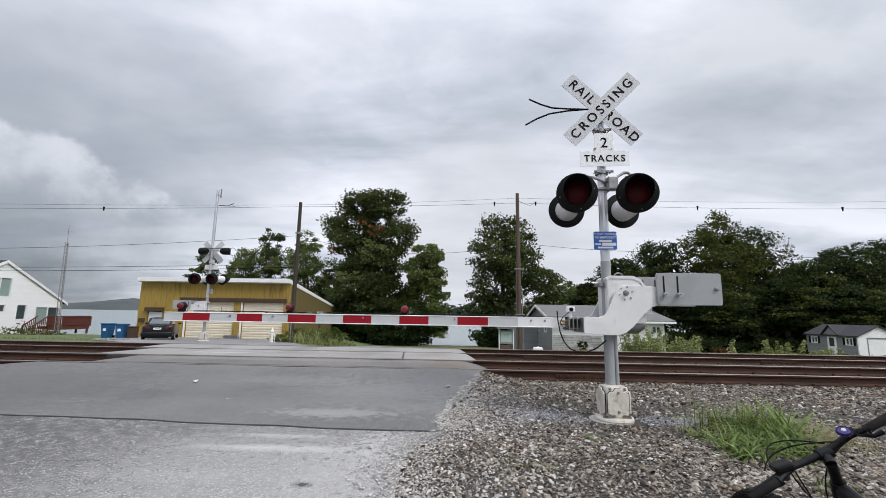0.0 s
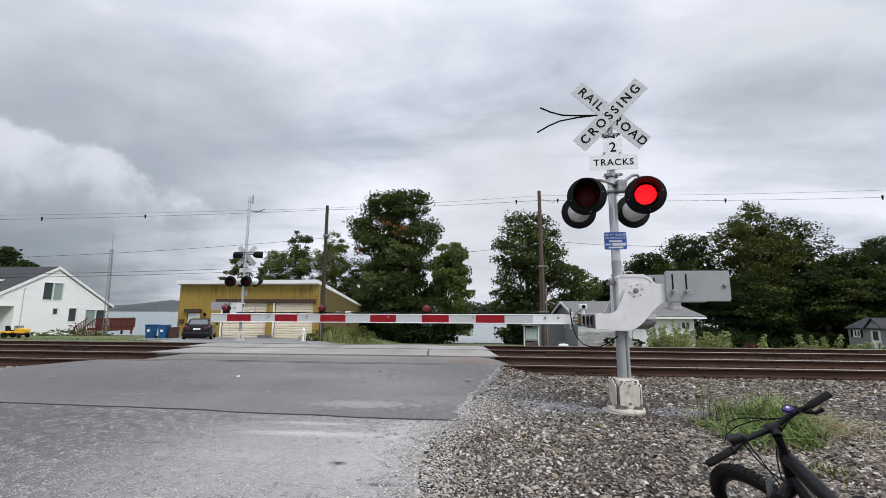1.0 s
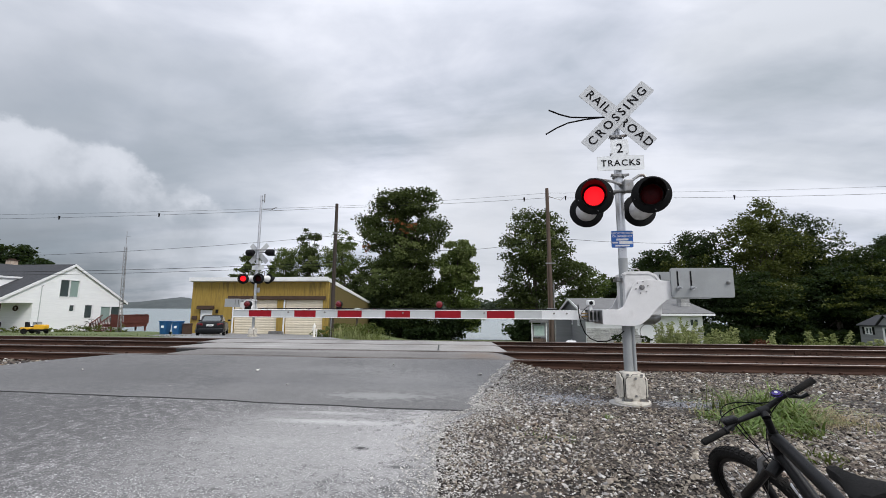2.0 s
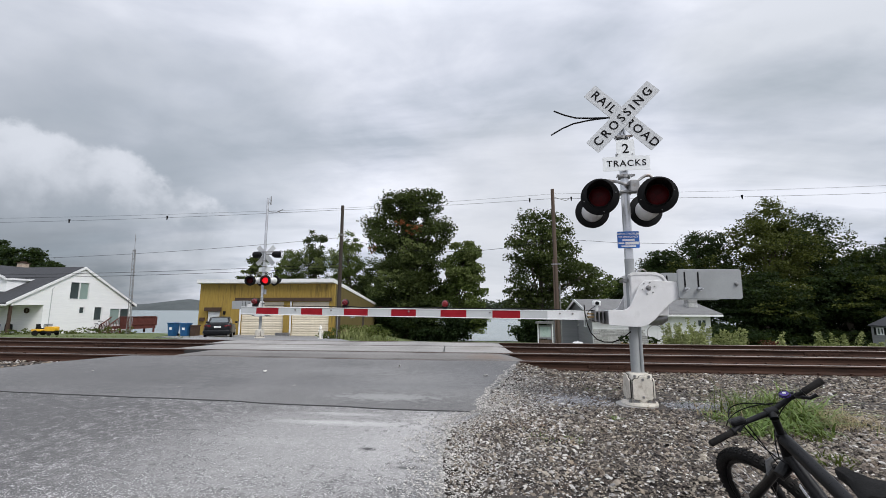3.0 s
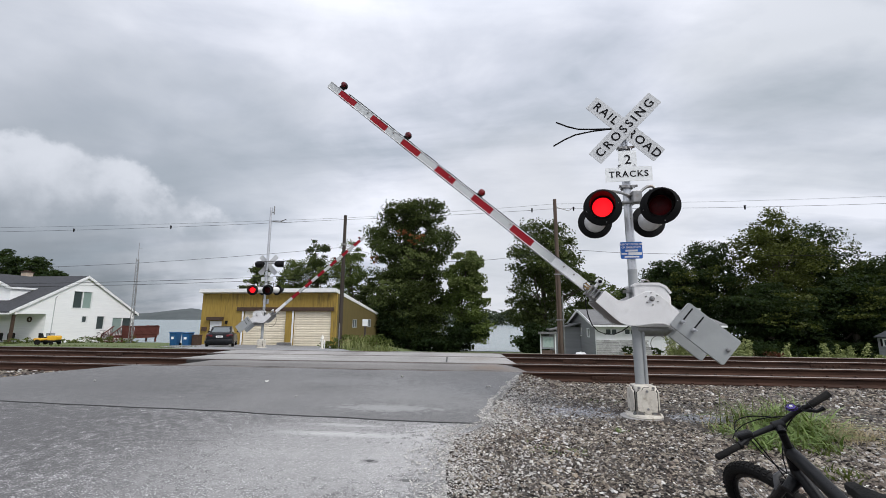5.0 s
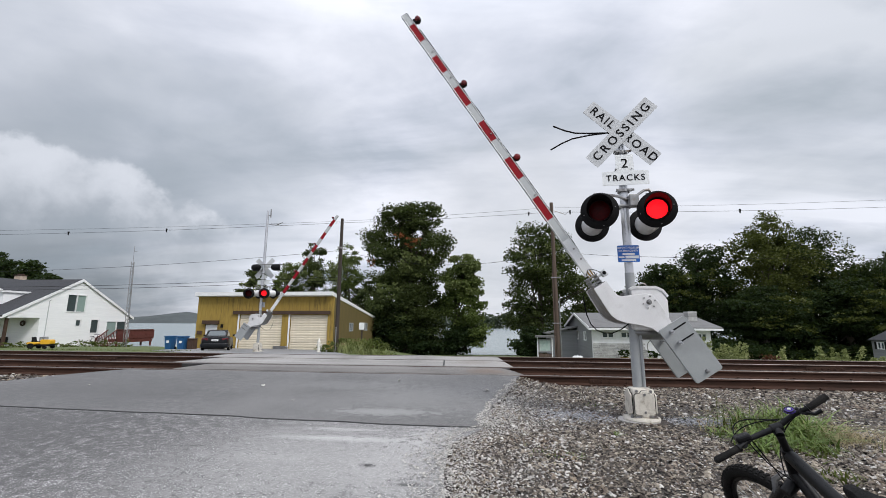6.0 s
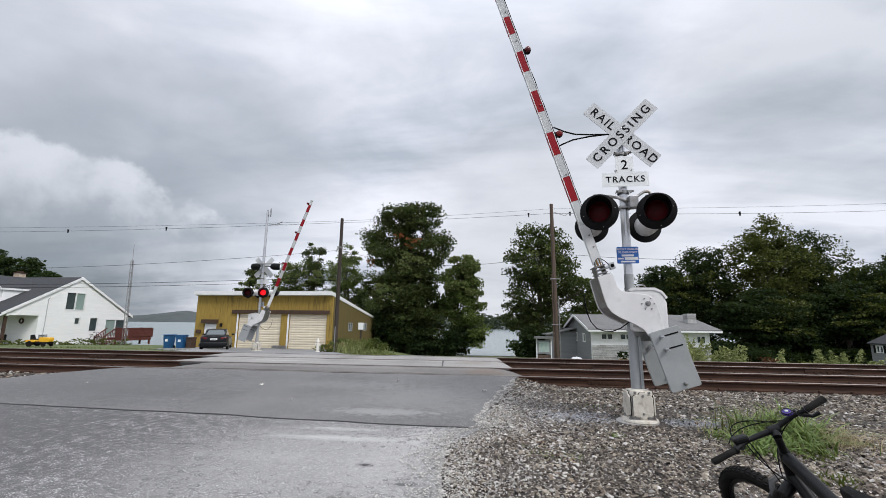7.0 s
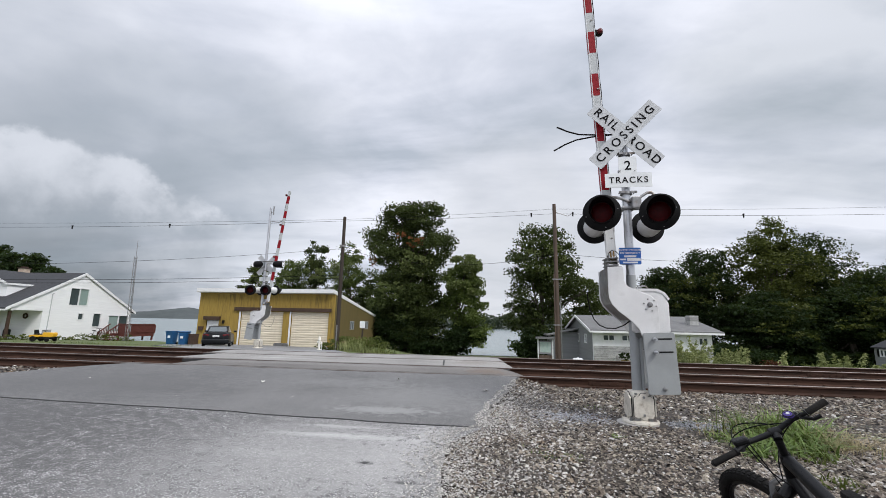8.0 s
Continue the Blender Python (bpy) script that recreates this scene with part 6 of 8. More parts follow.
# ---- wall builder ----
def wall_geo(axis, c0, c1, u0, u1, w0, top, holes):
    """A wall c0 to c1 thick along axis, from u0 to u1, from w0 up to top(u), with holes (ua, wa, ub, wb) right through it: one closed shell."""
    peak = [(u0 + u1) / 2] if abs(top((u0 + u1) / 2) - (top(u0) + top(u1)) / 2) > 1e-6 else []
    us = sorted({u0, u1, *peak, *[h[0] for h in holes], *[h[2] for h in holes]})
    ws = sorted({w0, *[h[1] for h in holes], *[h[3] for h in holes]}) + [None]
    put = {"y": lambda u, v, w: (u, w, v), "x": lambda u, v, w: (w, u, v)}[axis]
    index, vs, fs, edges = {}, [], [], {}

    def corner(u, w):
        key = (round(u, 4), round(top(u) if w is None else min(w, top(u)), 4))
        if key not in index:
            index[key] = len(vs)
            vs.extend((put(*key, c0), put(*key, c1)))
        return index[key]

    for a, b in zip(us, us[1:]):
        for lo, hi in zip(ws, ws[1:]):
            if any(h[0] <= a + 1e-6 and h[2] >= b - 1e-6 and h[1] <= lo + 1e-6 and hi is not None and h[3] >= hi - 1e-6 for h in holes):
                continue
            ring = list(dict.fromkeys((corner(a, lo), corner(b, lo), corner(b, hi), corner(a, hi))))
            if len(ring) < 3:
                continue
            fs += [tuple(ring), tuple(k + 1 for k in reversed(ring))]
            for p, q in zip(ring, ring[1:] + ring[:1]):
                edges[frozenset((p, q))] = edges.get(frozenset((p, q)), 0) + 1
    fs += [(p, q, q + 1, p + 1) for (p, q), n in ((tuple(e), n) for e, n in edges.items()) if n == 1]
    return Geo().add(vs, fs)


def window(parent, axis, c, hole, frame_mat, mullions=1, sill=True, depth=0.08):
    """Frame, pane and sill in a hole; c: the outer face, the window lies inwards by the sign of depth."""
    ua, wa, ub, wb = hole
    t = 0.07
    g = Geo()
    d = 0.03 if depth > 0 else -0.03
    lo, hi = sorted((c - d, c + depth))
    for a, b, p, q in ((ua, wa, ub, wa + t), (ua, wb - t, ub, wb), (ua, wa + t, ua + t, wb - t), (ub - t, wa + t, ub, wb - t)):
        g.prism([(a, b), (p, b), (p, q), (a, q)], lo, hi, axis)
    for k in range(mullions):
        u = ua + (ub - ua) * (k + 1) / (mullions + 1)
        g.prism([(u - t / 2, wa + t), (u + t / 2, wa + t), (u + t / 2, wb - t), (u - t / 2, wb - t)], lo, hi, axis)
    win = part("window", g, frame_mat, parent)
    m = c + depth * 0.6
    part("pane", Geo().prism([(ua + t * .5, wa + t * .5), (ub - t * .5, wa + t * .5), (ub - t * .5, wb - t * .5), (ua + t * .5, wb - t * .5)], m, m + 0.006, axis), GLASS, win)
    return win


# ---- the yellow shed ----
def build_yellow_shed():
    t = thing("storage_shed", "ochre-yellow boarded storage building with two cream roll-up doors", "building")
    x0, x1, y0, y1, zb, zt, zk = -24.15, -13.45, 24.0, 35.4, -0.95, 3.15, 1.62
    d1, d2, pd = (-20.7, zb, -17.35, 1.80), (-16.72, zb, -13.85, 1.80), (-23.45, zb, -22.42, 1.10)
    part("wall", wall_geo("y", y0, y0 + 0.2, x0, x1, zb, lambda u: zt, [d1, d2, pd]), YELLOW, t, "ochre-painted stained board front")
    side = lambda y: zt + (zk - zt) * (y - y0) / (y1 - y0)
    wins = [(27.6, 0.55, 28.6, 1.25), (31.6, 0.55, 32.6, 1.25)]
    # side and back walls take the ochre with shade put into it
    wl = part("wall", wall_geo("x", x1 - 0.2, x1, y0 + 0.2, y1, zb - 0.4, side, wins), YELLOW_SHADED, t, "ochre side wall with shade put into its drab colour")
    for h in wins:
        window(wl, "x", x1, h, CW_GREY, 1, depth=-0.08)
    part("wall", wall_geo("x", x0, x0 + 0.2, y0 + 0.2, y1, zb - 0.4, side, []), YELLOW_SHADED, t)
    part("wall", Geo().box(x0, y1, zb - 0.6, x1, y1 + 0.2, zk), YELLOW_SHADED, t)
    roof = Geo()
    o = 0.35
    s = (zk - zt) / (y1 - y0)
    a, b = y0 - 0.42, y1 + o
    za, zb2 = zt - 0.42 * s, zk + o * s
    xl, xr = x0 - 0.04, x1 + 0.04
    roof.add([(xl, a, za), (xr, a, za), (xr, b, zb2), (xl, b, zb2), (xl, a, za + 0.27), (xr, a, za + 0.27), (xr, b, zb2 + 0.2), (xl, b, zb2 + 0.2)],
             [(3, 2, 1, 0), (4, 5, 6, 7), (0, 1, 5, 4), (1, 2, 6, 5), (2, 3, 7, 6), (3, 0, 4, 7)])
    rf = part("roof", roof, WHITE_PAINT, t, "low lean-to roof with a white edge")
    part("vent_pipe", Geo().tube([(-16, 30, 2.4), (-16, 30, 3.3)], 0.07, 10), WHITE_PAINT, rf)
    part("header", Geo().box(-21.2, y0 - 0.14, 1.84, -13.65, y0 - 0.004, 2.10), BROWN, t, "dark brown beam over the doors", bevel=0.01)
    # upper cladding strips
    for k in range(34):
        u = x0 + 1.3 + k * 0.275
        if u < x1 - 0.3:
            part("batten", Geo().box(u, y0 - 0.025, 2.22, u + 0.05, y0 - 0.003, 3.12), YELLOW, t)
    slat_h = 0.172
    for d in (d1, d2):
        door = part("roll_up_door", Geo().box(d[0] + 0.02, y0 + 0.10, zb, d[2] - 0.02, y0 + 0.13, d[3]), CREAM, t, "cream slatted roll-up door, closed")
        sm = Geo().prism([(0.0, 0.004), (-0.022, 0.03), (-0.026, slat_h * 0.5), (-0.022, slat_h - 0.03), (0.0, slat_h - 0.004)], d[0] + 0.03, d[2] - 0.03, "x").mesh("slat", CREAM)
        n = int((d[3] - zb) / slat_h)
        for k in range(n):
            part("slat", sm, None, door, at=pose(0, y0 + 0.10, zb + 0.05 + k * slat_h))
        part("jamb", Geo().box(d[0] - 0.12, y0 - 0.03, zb, d[0] - 0.002, y0 - 0.003, d[3] + 0.03), WHITE_PAINT, t, "white door jamb")
    dr = part("door", Geo().box(pd[0] + 0.04, y0 + 0.06, zb, pd[2] - 0.04, y0 + 0.10, pd[3] - 0.03), WHITE_PAINT, t, "white side door", bevel=0.01)
    part("door_panel", Geo().box(pd[0] + 0.2, y0 + 0.045, -0.1, pd[2] - 0.2, y0 + 0.058, 0.85), SIGN_WHITE, dr, "raised white panel", bevel=0.01)
    part("door_hood", Geo().box(pd[0] - 0.12, y0 - 0.22, 1.12, pd[2] + 0.12, y0 - 0.003, 1.38), BROWN, t, "brown hood over the side door", bevel=0.01)
    part("wall_lamp", Geo().box(-22.1, y0 - 0.12, 0.85, -21.95, y0 - 0.003, 1.1), BLACK, t)
    part("meter_box", Geo().box(-23.95, y0 - 0.15, 0.35, -23.6, y0 - 0.003, 0.62), BROWN, t)
    st = solid("wheel_stop", Geo().prism(rounded(-17.5, -0.69, -16.5, -0.42, 0.08), 23.2, 23.45), STEEL, "dark metal box at the foot of the shed pier", "box")
    # notice on a post by the side wall
    p = thing("notice_post", "white notice board on a dark post", "sign", pose(-11.4, 24.5, land(-11.4, 24.5)))
    part("post", Geo().box(-0.05, -0.05, -0.1, 0.05, 0.05, 1.9), POLE_DARK, p)
    part("board", Geo().box(-0.2, -0.09, 1.45, 0.2, -0.055, 1.95), SIGN_WHITE, p, "blank white board", bevel=0.01)


# ---- the white house ----
def gable(u0, u1, low, high):
    c = (u0 + u1) / 2
    return lambda u: high - (high - low) * abs(u - c) / ((u1 - u0) / 2)


def build_white_house():
    t = thing("white_house", "white sided house with a charcoal gable roof and porch", "house")
    xg, y0, y1, zb, ze, zr = -37.85, 21.9, 32.6, -1.2, 1.80, 4.80
    holes = [(26.15, 2.06, 27.92, 3.60), (27.14, 0.84, 27.70, 1.46), (28.56, 0.22, 29.42, 1.48), (30.17, -0.26, 32.41, 1.34), (21.9, zb, 24.2, 1.55)]
    w = part("wall", wall_geo("x", xg - 0.2, xg, y0, y1, zb, gable(y0, y1, ze, zr), holes), SIDING, t, "white lap-sided gable wall")
    for k, h in enumerate(holes[:4]):
        win = window(w, "x", xg, h, WHITE_PAINT, 1 if k in (0, 3) else 0, depth=-0.1)
        if k in (0, 3):
            # a pale green sheet on one of the two lights, for its reflection
            u = (h[0] + h[2]) / 2
            a, b = (u + 0.05, h[2] - 0.08) if k == 0 else (h[0] + 0.08, u - 0.05)
            part("curtain", Geo().prism([(a, h[1] + 0.08), (b, h[1] + 0.08), (b, h[3] - 0.08), (a, h[3] - 0.08)], xg - 0.052, xg - 0.045, "x"), PANE_REFLECTION, win, "pale green sheet, a pane's reflection put in as colour")
    # lap boards stand a little proud of one another
    z = zb + 0.2
    top = gable(y0, y1, ze, zr)
    c = (y0 + y1) / 2
    while z < zr - 0.3:
        half = (y1 - y0) / 2 if z < ze else (y1 - y0) / 2 * (zr - z) / (zr - ze)
        spans = [(c - half + 0.05, c + half - 0.05)]
        for h in holes:
            if h[1] - 0.05 < z < h[3] + 0.05:
                nxt = []
                for a, b in spans:
                    if a < h[0] - 0.06 < b:
                        nxt.append((a, h[0] - 0.06))
                    if a < h[2] + 0.06 < b:
                        nxt.append((h[2] + 0.06, b))
                    if not (a < h[0] - 0.06 < b or a < h[2] + 0.06 < b):
                        nxt.append((a, b))
                spans = nxt
        for a, b in spans:
            part("lap_board", Geo().prism([(a, z), (b, z), (b, z + 0.015), (a, z + 0.015)], xg + 0.001, xg + 0.008, "x"), SIDING, w)
        z += 0.22
    xe = -54.0
    part("wall", Geo().box(xe, 24.2, zb, xg - 0.2, 24.4, ze + 1.2), SIDING, t, "white recessed porch wall")
    part("wall", Geo().box(xe, y1 - 0.2, zb, xg - 0.2, y1, ze), SIDING, t)
    part("wall", wall_geo("x", xe - 0.2, xe, y0, y1, zb, gable(y0, y1, ze, zr), []), SIDING, t)
    o = 0.45
    k = (zr - ze) / ((y1 - y0) / 2)
    for sgn in (-1, 1):
        ya = c + sgn * ((y1 - y0) / 2 + o)
        za = ze - o * k
        g = Geo()
        xs = (xe - 0.4, xg + 0.10)
        vs = [(x, y, zz + d) for d in (0.02, 0.16) for x in xs for y, zz in ((c, zr), (ya, za))]
        g.add(vs, [(0, 1, 3, 2), (4, 6, 7, 5), (0, 4, 5, 1), (2, 3, 7, 6), (1, 5, 7, 3), (0, 2, 6, 4)])
        rf = part("roof", g, ROOF_DARK, t, "charcoal shingle roof slope")
        part("barge_board", Geo().prism([(c, zr + 0.17), (ya, za + 0.17), (ya, za - 0.06), (c, zr - 0.06)], xg + 0.102, xg + 0.135, "x"), WHITE_PAINT, rf)
        part("gutter", Geo().box(xe - 0.4, ya - 0.06, za - 0.06, xg + 0.09, ya + 0.06, za + 0.06), WHITE_PAINT, rf)
    ch = part("chimney", Geo().box(-44.45, c - 0.28, zr - 0.3, -43.85, c + 0.28, zr + 0.52), CHIMNEY, t, "short buff chimney with a dark cap", bevel=0.02)
    part("chimney_cap", Geo().box(-44.5, c - 0.33, zr + 0.522, -43.8, c + 0.33, zr + 0.58).box(-44.35, c - 0.15, zr + 0.58, -43.95, c + 0.15, zr + 0.7), BROWN, ch)
    # cross dormer on the track side
    dh = (-43.3, 2.75, -41.7, 3.6)
    xd0, xd1, yd, zd, zdr = -45.2, -40.05, 23.05, 3.62, 4.72
    xc = (xd0 + xd1) / 2
    dm = part("dormer", wall_geo("y", yd, yd + 0.2, xd0, xd1, 2.5, gable(xd0, xd1, zd, zdr), [dh]), SIDING, t, "white front dormer")
    window(dm, "y", yd, dh, WHITE_PAINT, 1)
    for xa, xb in ((xd0, xd0 + 0.2), (xd1 - 0.2, xd1)):
        part("dormer_cheek", Geo().prism([(yd + 0.2, 2.5), (yd + 0.2, zd), (yd + 2.2, zd)], xa, xb, "x"), SIDING, dm, "white sided dormer cheek")
    for sgn in (-1, 1):
        xa = xc + sgn * ((xd1 - xd0) / 2 + 0.10)
        za = zd - 0.04
        part("dormer_roof", Geo().add([(xc, yd - 0.2, zdr), (xa, yd - 0.2, za), (xa, yd + 2.25, za), (xc, yd + 4.1, zdr), (xc, yd - 0.2, zdr + 0.13), (xa, yd - 0.2, za + 0.13), (xa, yd + 2.25, za + 0.13), (xc, yd + 4.1, zdr + 0.13)],
                                      [(0, 1, 2, 3), (4, 7, 6, 5), (0, 4, 5, 1), (1, 5, 6, 2), (2, 6, 7, 3), (3, 7, 4, 0)]), ROOF_DARK, dm)
        part("dormer_fascia", Geo().box(xa - 0.03, yd - 0.2, za - 0.05, xa + 0.03, yd + 2.3, za + 0.10), WHITE_PAINT, dm)
        part("dormer_barge", Geo().prism([(xc, zdr + 0.14), (xa, za + 0.14), (xa, za - 0.06), (xc, zdr - 0.06)], yd - 0.235, yd - 0.203), WHITE_PAINT, dm)
    # porch along the track side
    part("porch_beam", Geo().box(xe, y0 - 0.05, 1.50, xg + 0.06, y0 + 0.15, 1.70).box(xe, y0 + 0.15, 1.56, xg - 0.2, 24.2, 1.64), WHITE_PAINT, t, "white porch beam and ceiling")
    for x in (-38.0, -40.6, -43.2, -46.8, -50.4):
        part("porch_post", Geo().box(x - 0.08, y0, zb + 0.2, x + 0.08, y0 + 0.16, 1.50), BROWN, t, "dark brown porch post")
    part("porch_floor", Geo().box(xe, y0 - 0.4, zb, xg - 0.25, 24.2, zb + 0.28), CONCRETE, t)
    part("wreath", Geo().ring((-39.25, 24.12, 1.12), 0.17, 0.06, "y", 20, 8), BROWN, t, "round brown wall ornament", soft=True)
    part("downpipe", Geo().tube([(xg + 0.06, 24.7, zb), (xg + 0.06, 24.7, 2.9), (xg + 0.2, 24.7, 3.0)], 0.03, 8), GREY_SHEET, t)
    part("meter_box", Geo().box(xg + 0.02, 24.4, -0.35, xg + 0.15, 25.0, 0.05), CW_GREY, t)
    # raised deck outside the glazed door, with its steps
    dx0, dx1, dy0, dy1, dz = -37.55, -35.6, 30.2, 33.1, -0.34
    g0 = land(-35, 30) - 0.05
    d = thing("deck", "red-brown timber deck with boarded railing and steps", "deck")
    part("platform", Geo().box(dx0, dy0 + 0.06, dz - 0.20, dx1, dy1, dz), DECK_RED, d, bevel=0.01)
    for x in (-36.55, dx1 + 0.06):
        for y in (dy0, dy1 - 0.12):
            part("post", Geo().box(x - 0.06, y - 0.06, g0, x + 0.06, y + 0.06, dz + 0.92), DECK_RED, d)
    for zz in (dz + 0.82, dz + 0.10):
        part("rail", Geo().box(-36.6, dy0 - 0.10, zz, dx1, dy0 - 0.063, zz + 0.09), DECK_RED, d)
        part("rail", Geo().box(dx1 + 0.123, dy0, zz, dx1 + 0.16, dy1, zz + 0.09), DECK_RED, d)
    part("skirt", Geo().box(dx1 + 0.123, dy0, dz - 0.26, dx1 + 0.15, dy1, dz - 0.02), DECK_RED, d, "red-brown skirting plank")
    part("skirt", Geo().box(-36.6, dy0 - 0.060, dz - 0.26, dx1, dy0 - 0.03, dz - 0.02), DECK_RED, d, "red-brown skirting plank")
    board = Geo().box(-0.055, -0.015, 0, 0.055, 0.015, 0.86).mesh("board", DECK_RED)
    for k in range(7):
        part("board", board, None, d, at=pose(-36.48 + k * 0.126, dy0 - 0.045, dz - 0.01, 0, 0, rnd(-2, 2)))
    for k in range(22):
        part("board", board, None, d, at=pose(dx1 + 0.10, dy0 + 0.2 + k * 0.135, dz - 0.01, 0, 0, 90))
    for k in range(3):
        part("step", Geo().box(-37.5, dy0 - 0.32 * (k + 1), dz - 0.16 * (k + 1) - 0.05, -36.7, dy0 - 0.32 * k - 0.02, dz - 0.16 * (k + 1)), DECK_RED, d)
    for x in (-37.55, -36.66):
        part("stair_rail", Geo().tube([(x, dy0, dz + 0.86), (x, dy0 - 1.15, dz + 0.10)], 0.05, 6), DECK_RED, d)
        part("newel", Geo().box(x - 0.05, dy0 - 1.2, g0, x + 0.05, dy0 - 1.1, dz + 0.16), DECK_RED, d)
        for k in range(6):
            yy = dy0 - 0.15 - 0.16 * k
            part("baluster", Geo().box(x - 0.018, yy - 0.018, dz - 0.1 - 0.08 * k - 0.2, x + 0.018, yy + 0.018, dz + 0.78 - 0.106 * k), DECK_RED, d)


def build_grey_house():
    t = thing("grey_house", "low house with grey gable, white front and stone veneer", "house")
    x0, x1, y0, y1, zb, ze, zr = 5.2, 13.2, 26.0, 36.0, -1.9, 0.95, 2.0
    wn = [(5.86, 0.22, 6.72, 0.68), (7.15, 0.22, 8.02, 0.68), (12.3, 0.05, 12.95, 0.6)]
    w = part("wall", wall_geo("y", y0, y0 + 0.2, x0, x1, zb, lambda u: ze, wn), WHITE_PAINT, t, "white front wall")
    for h in wn:
        window(w, "y", y0, h, WHITE_PAINT, 1)
    r = random.Random(9)
    z = zb + 0.4
    while z < -0.2:
        x = x0 + 0.02
        hh = r.uniform(0.09, 0.14)
        while x < x1 - 0.1:
            ww = min(r.uniform(0.35, 0.8), x1 - x)
            if 9.3 < x + ww and x < 12.3:
                x += ww
                continue
            part("stone", Geo().box(x, y0 - 0.05 - r.uniform(0, 0.02), z, x + ww - 0.025, y0 - 0.003, z + hh - 0.02), STONE_WALL, w)
            x += ww
        z += hh
    for j in range(5):
        part("garage_door_panel", Geo().box(9.6, y0 - 0.03, -1.75 + 0.42 * j, 12.0, y0 - 0.004, -1.75 + 0.42 * j + 0.405), WHITE_PAINT, w, "white sectional garage door panel", bevel=0.008)
    gw = [(28.0, -0.05, 28.9, 0.65), (30.9, -0.05, 31.8, 0.65)]
    g = part("wall", wall_geo("x", x0, x0 + 0.2, y0 + 0.2, y1, zb, gable(y0, y1, ze, zr), gw), GREY_SIDING, t, "grey sided gable wall")
    for h in gw:
        window(g, "x", x0, h, WHITE_PAINT, 0, depth=0.1)
    part("wall", wall_geo("x", x1 - 0.2, x1, y0 + 0.2, y1, zb, gable(y0, y1, ze, zr), []), WHITE_PAINT, t)
    part("wall", Geo().box(x0, y1 - 0.2, zb, x1, y1, ze), WHITE_PAINT, t)
    c, o = (y0 + y1) / 2, 0.5
    k = (zr - ze) / ((y1 - y0) / 2)
    for sgn in (-1, 1):
        ya, za = c + sgn * ((y1 - y0) / 2 + o), ze - o * k
        q = Geo()
        vs = [(x, y, zz + d) for d in (0.02, 0.15) for x in (x0 - 0.3, x1 + 0.6) for y, zz in ((c, zr), (ya, za))]
        q.add(vs, [(0, 1, 3, 2), (4, 6, 7, 5), (0, 4, 5, 1), (2, 3, 7, 6), (1, 5, 7, 3), (0, 2, 6, 4)])
        rf = part("roof", q, ROOF_GREY, t, "weathered grey shingle roof slope")
        part("gutter", Geo().box(x0 - 0.3, ya - 0.06, za - 0.05, x1 + 0.6, ya + 0.06, za + 0.08), WHITE_PAINT, rf)
        part("barge_board", Geo().prism([(c, zr + 0.16), (ya, za + 0.16), (ya, za - 0.04), (c, zr - 0.04)], x0 - 0.34, x0 - 0.302, "x"), WHITE_PAINT, rf)
    ch = part("chimney", Geo().box(12.55, 27.6, 0.9, 13.1, 28.3, 2.16), STONE_WALL, t, "pale block chimney", bevel=0.02)
    for j in range(8):
        part("course", Geo().box(12.52 - 0.01 * (j % 2), 27.57, 1.05 + j * 0.14, 13.13, 28.33, 1.175 + j * 0.14), STONE_WALL, ch)
    # grey lean-to at the back corner
    e = part("annexe", wall_geo("x", x0 - 2.2, x0 - 2.0, 31.5, 37.5, zb, lambda u: 0.35, [(33.0, -1.5, 34.0, 0.2)]).box(x0 - 2.0, 31.5, zb, x0, 31.7, 0.7), GREY_SIDING, t, "grey lean-to")
    part("annexe_roof", Geo().add([(x0, 31.2, 0.95), (x0, 37.8, 0.95), (x0 - 2.5, 37.8, 0.35), (x0 - 2.5, 31.2, 0.35), (x0, 31.2, 1.05), (x0, 37.8, 1.05), (x0 - 2.5, 37.8, 0.45), (x0 - 2.5, 31.2, 0.45)], [(0, 1, 2, 3), (4, 7, 6, 5), (0, 4, 5, 1), (1, 5, 6, 2), (2, 6, 7, 3), (3, 7, 4, 0)]), ROOF_GREY, e)
    # tank, wheel and flower pots in front
    tank = thing("gas_tank", "small white horizontal gas tank on feet", "tank", pose(4.2, 26.5, land(4.2, 26.5) - 0.1) @ Matrix.Scale(0.5, 4))
    part("shell", Geo().lathe([(0, -0.75), (0.22, -0.68), (0.32, -0.5), (0.32, 0.5), (0.22, 0.68), (0, 0.75)], 20, axis="x", at=(0, 0, 0.5)), WHITE_PAINT, tank, soft=True)
    part("dome", Geo().lathe([(0.12, 0.78), (0.12, 0.92), (0.0, 0.95)], 14, axis="z"), WHITE_PAINT, tank, soft=True)
    for x in (-0.4, 0.4):
        part("foot", Geo().box(x - 0.06, -0.25, -0.1, x + 0.06, 0.25, 0.24), CONCRETE, tank)
    for x in (7.1, 9.0):
        pot = thing("flower_pot", "round pot with a dark green plant", "flower pot", pose(x, 25.2, land(x, 25.2)), group="pots by the house")
        part("pot", Geo().lathe([(0, 0), (0.2, 0), (0.28, 0.35), (0.25, 0.35), (0.22, 0.3)], 16, axis="z"), BRASS, pot, soft=True)
        rng = np.random.default_rng(int(x * 10))
        cloud_object("plant", crown_points([(0, 0, 0.55, 0.35, 0.35, 0.28)], 260, rng, 14), 0.09, LEAF_DARK_SHADED, rng, pot)
    solid("cart_wheel", Geo().ring((9.3, 25.5, -0.35), 0.55, 0.03, "y", 28, 6), STEEL, "thin iron wheel leaning by the stone wall", "wheel", soft=True)
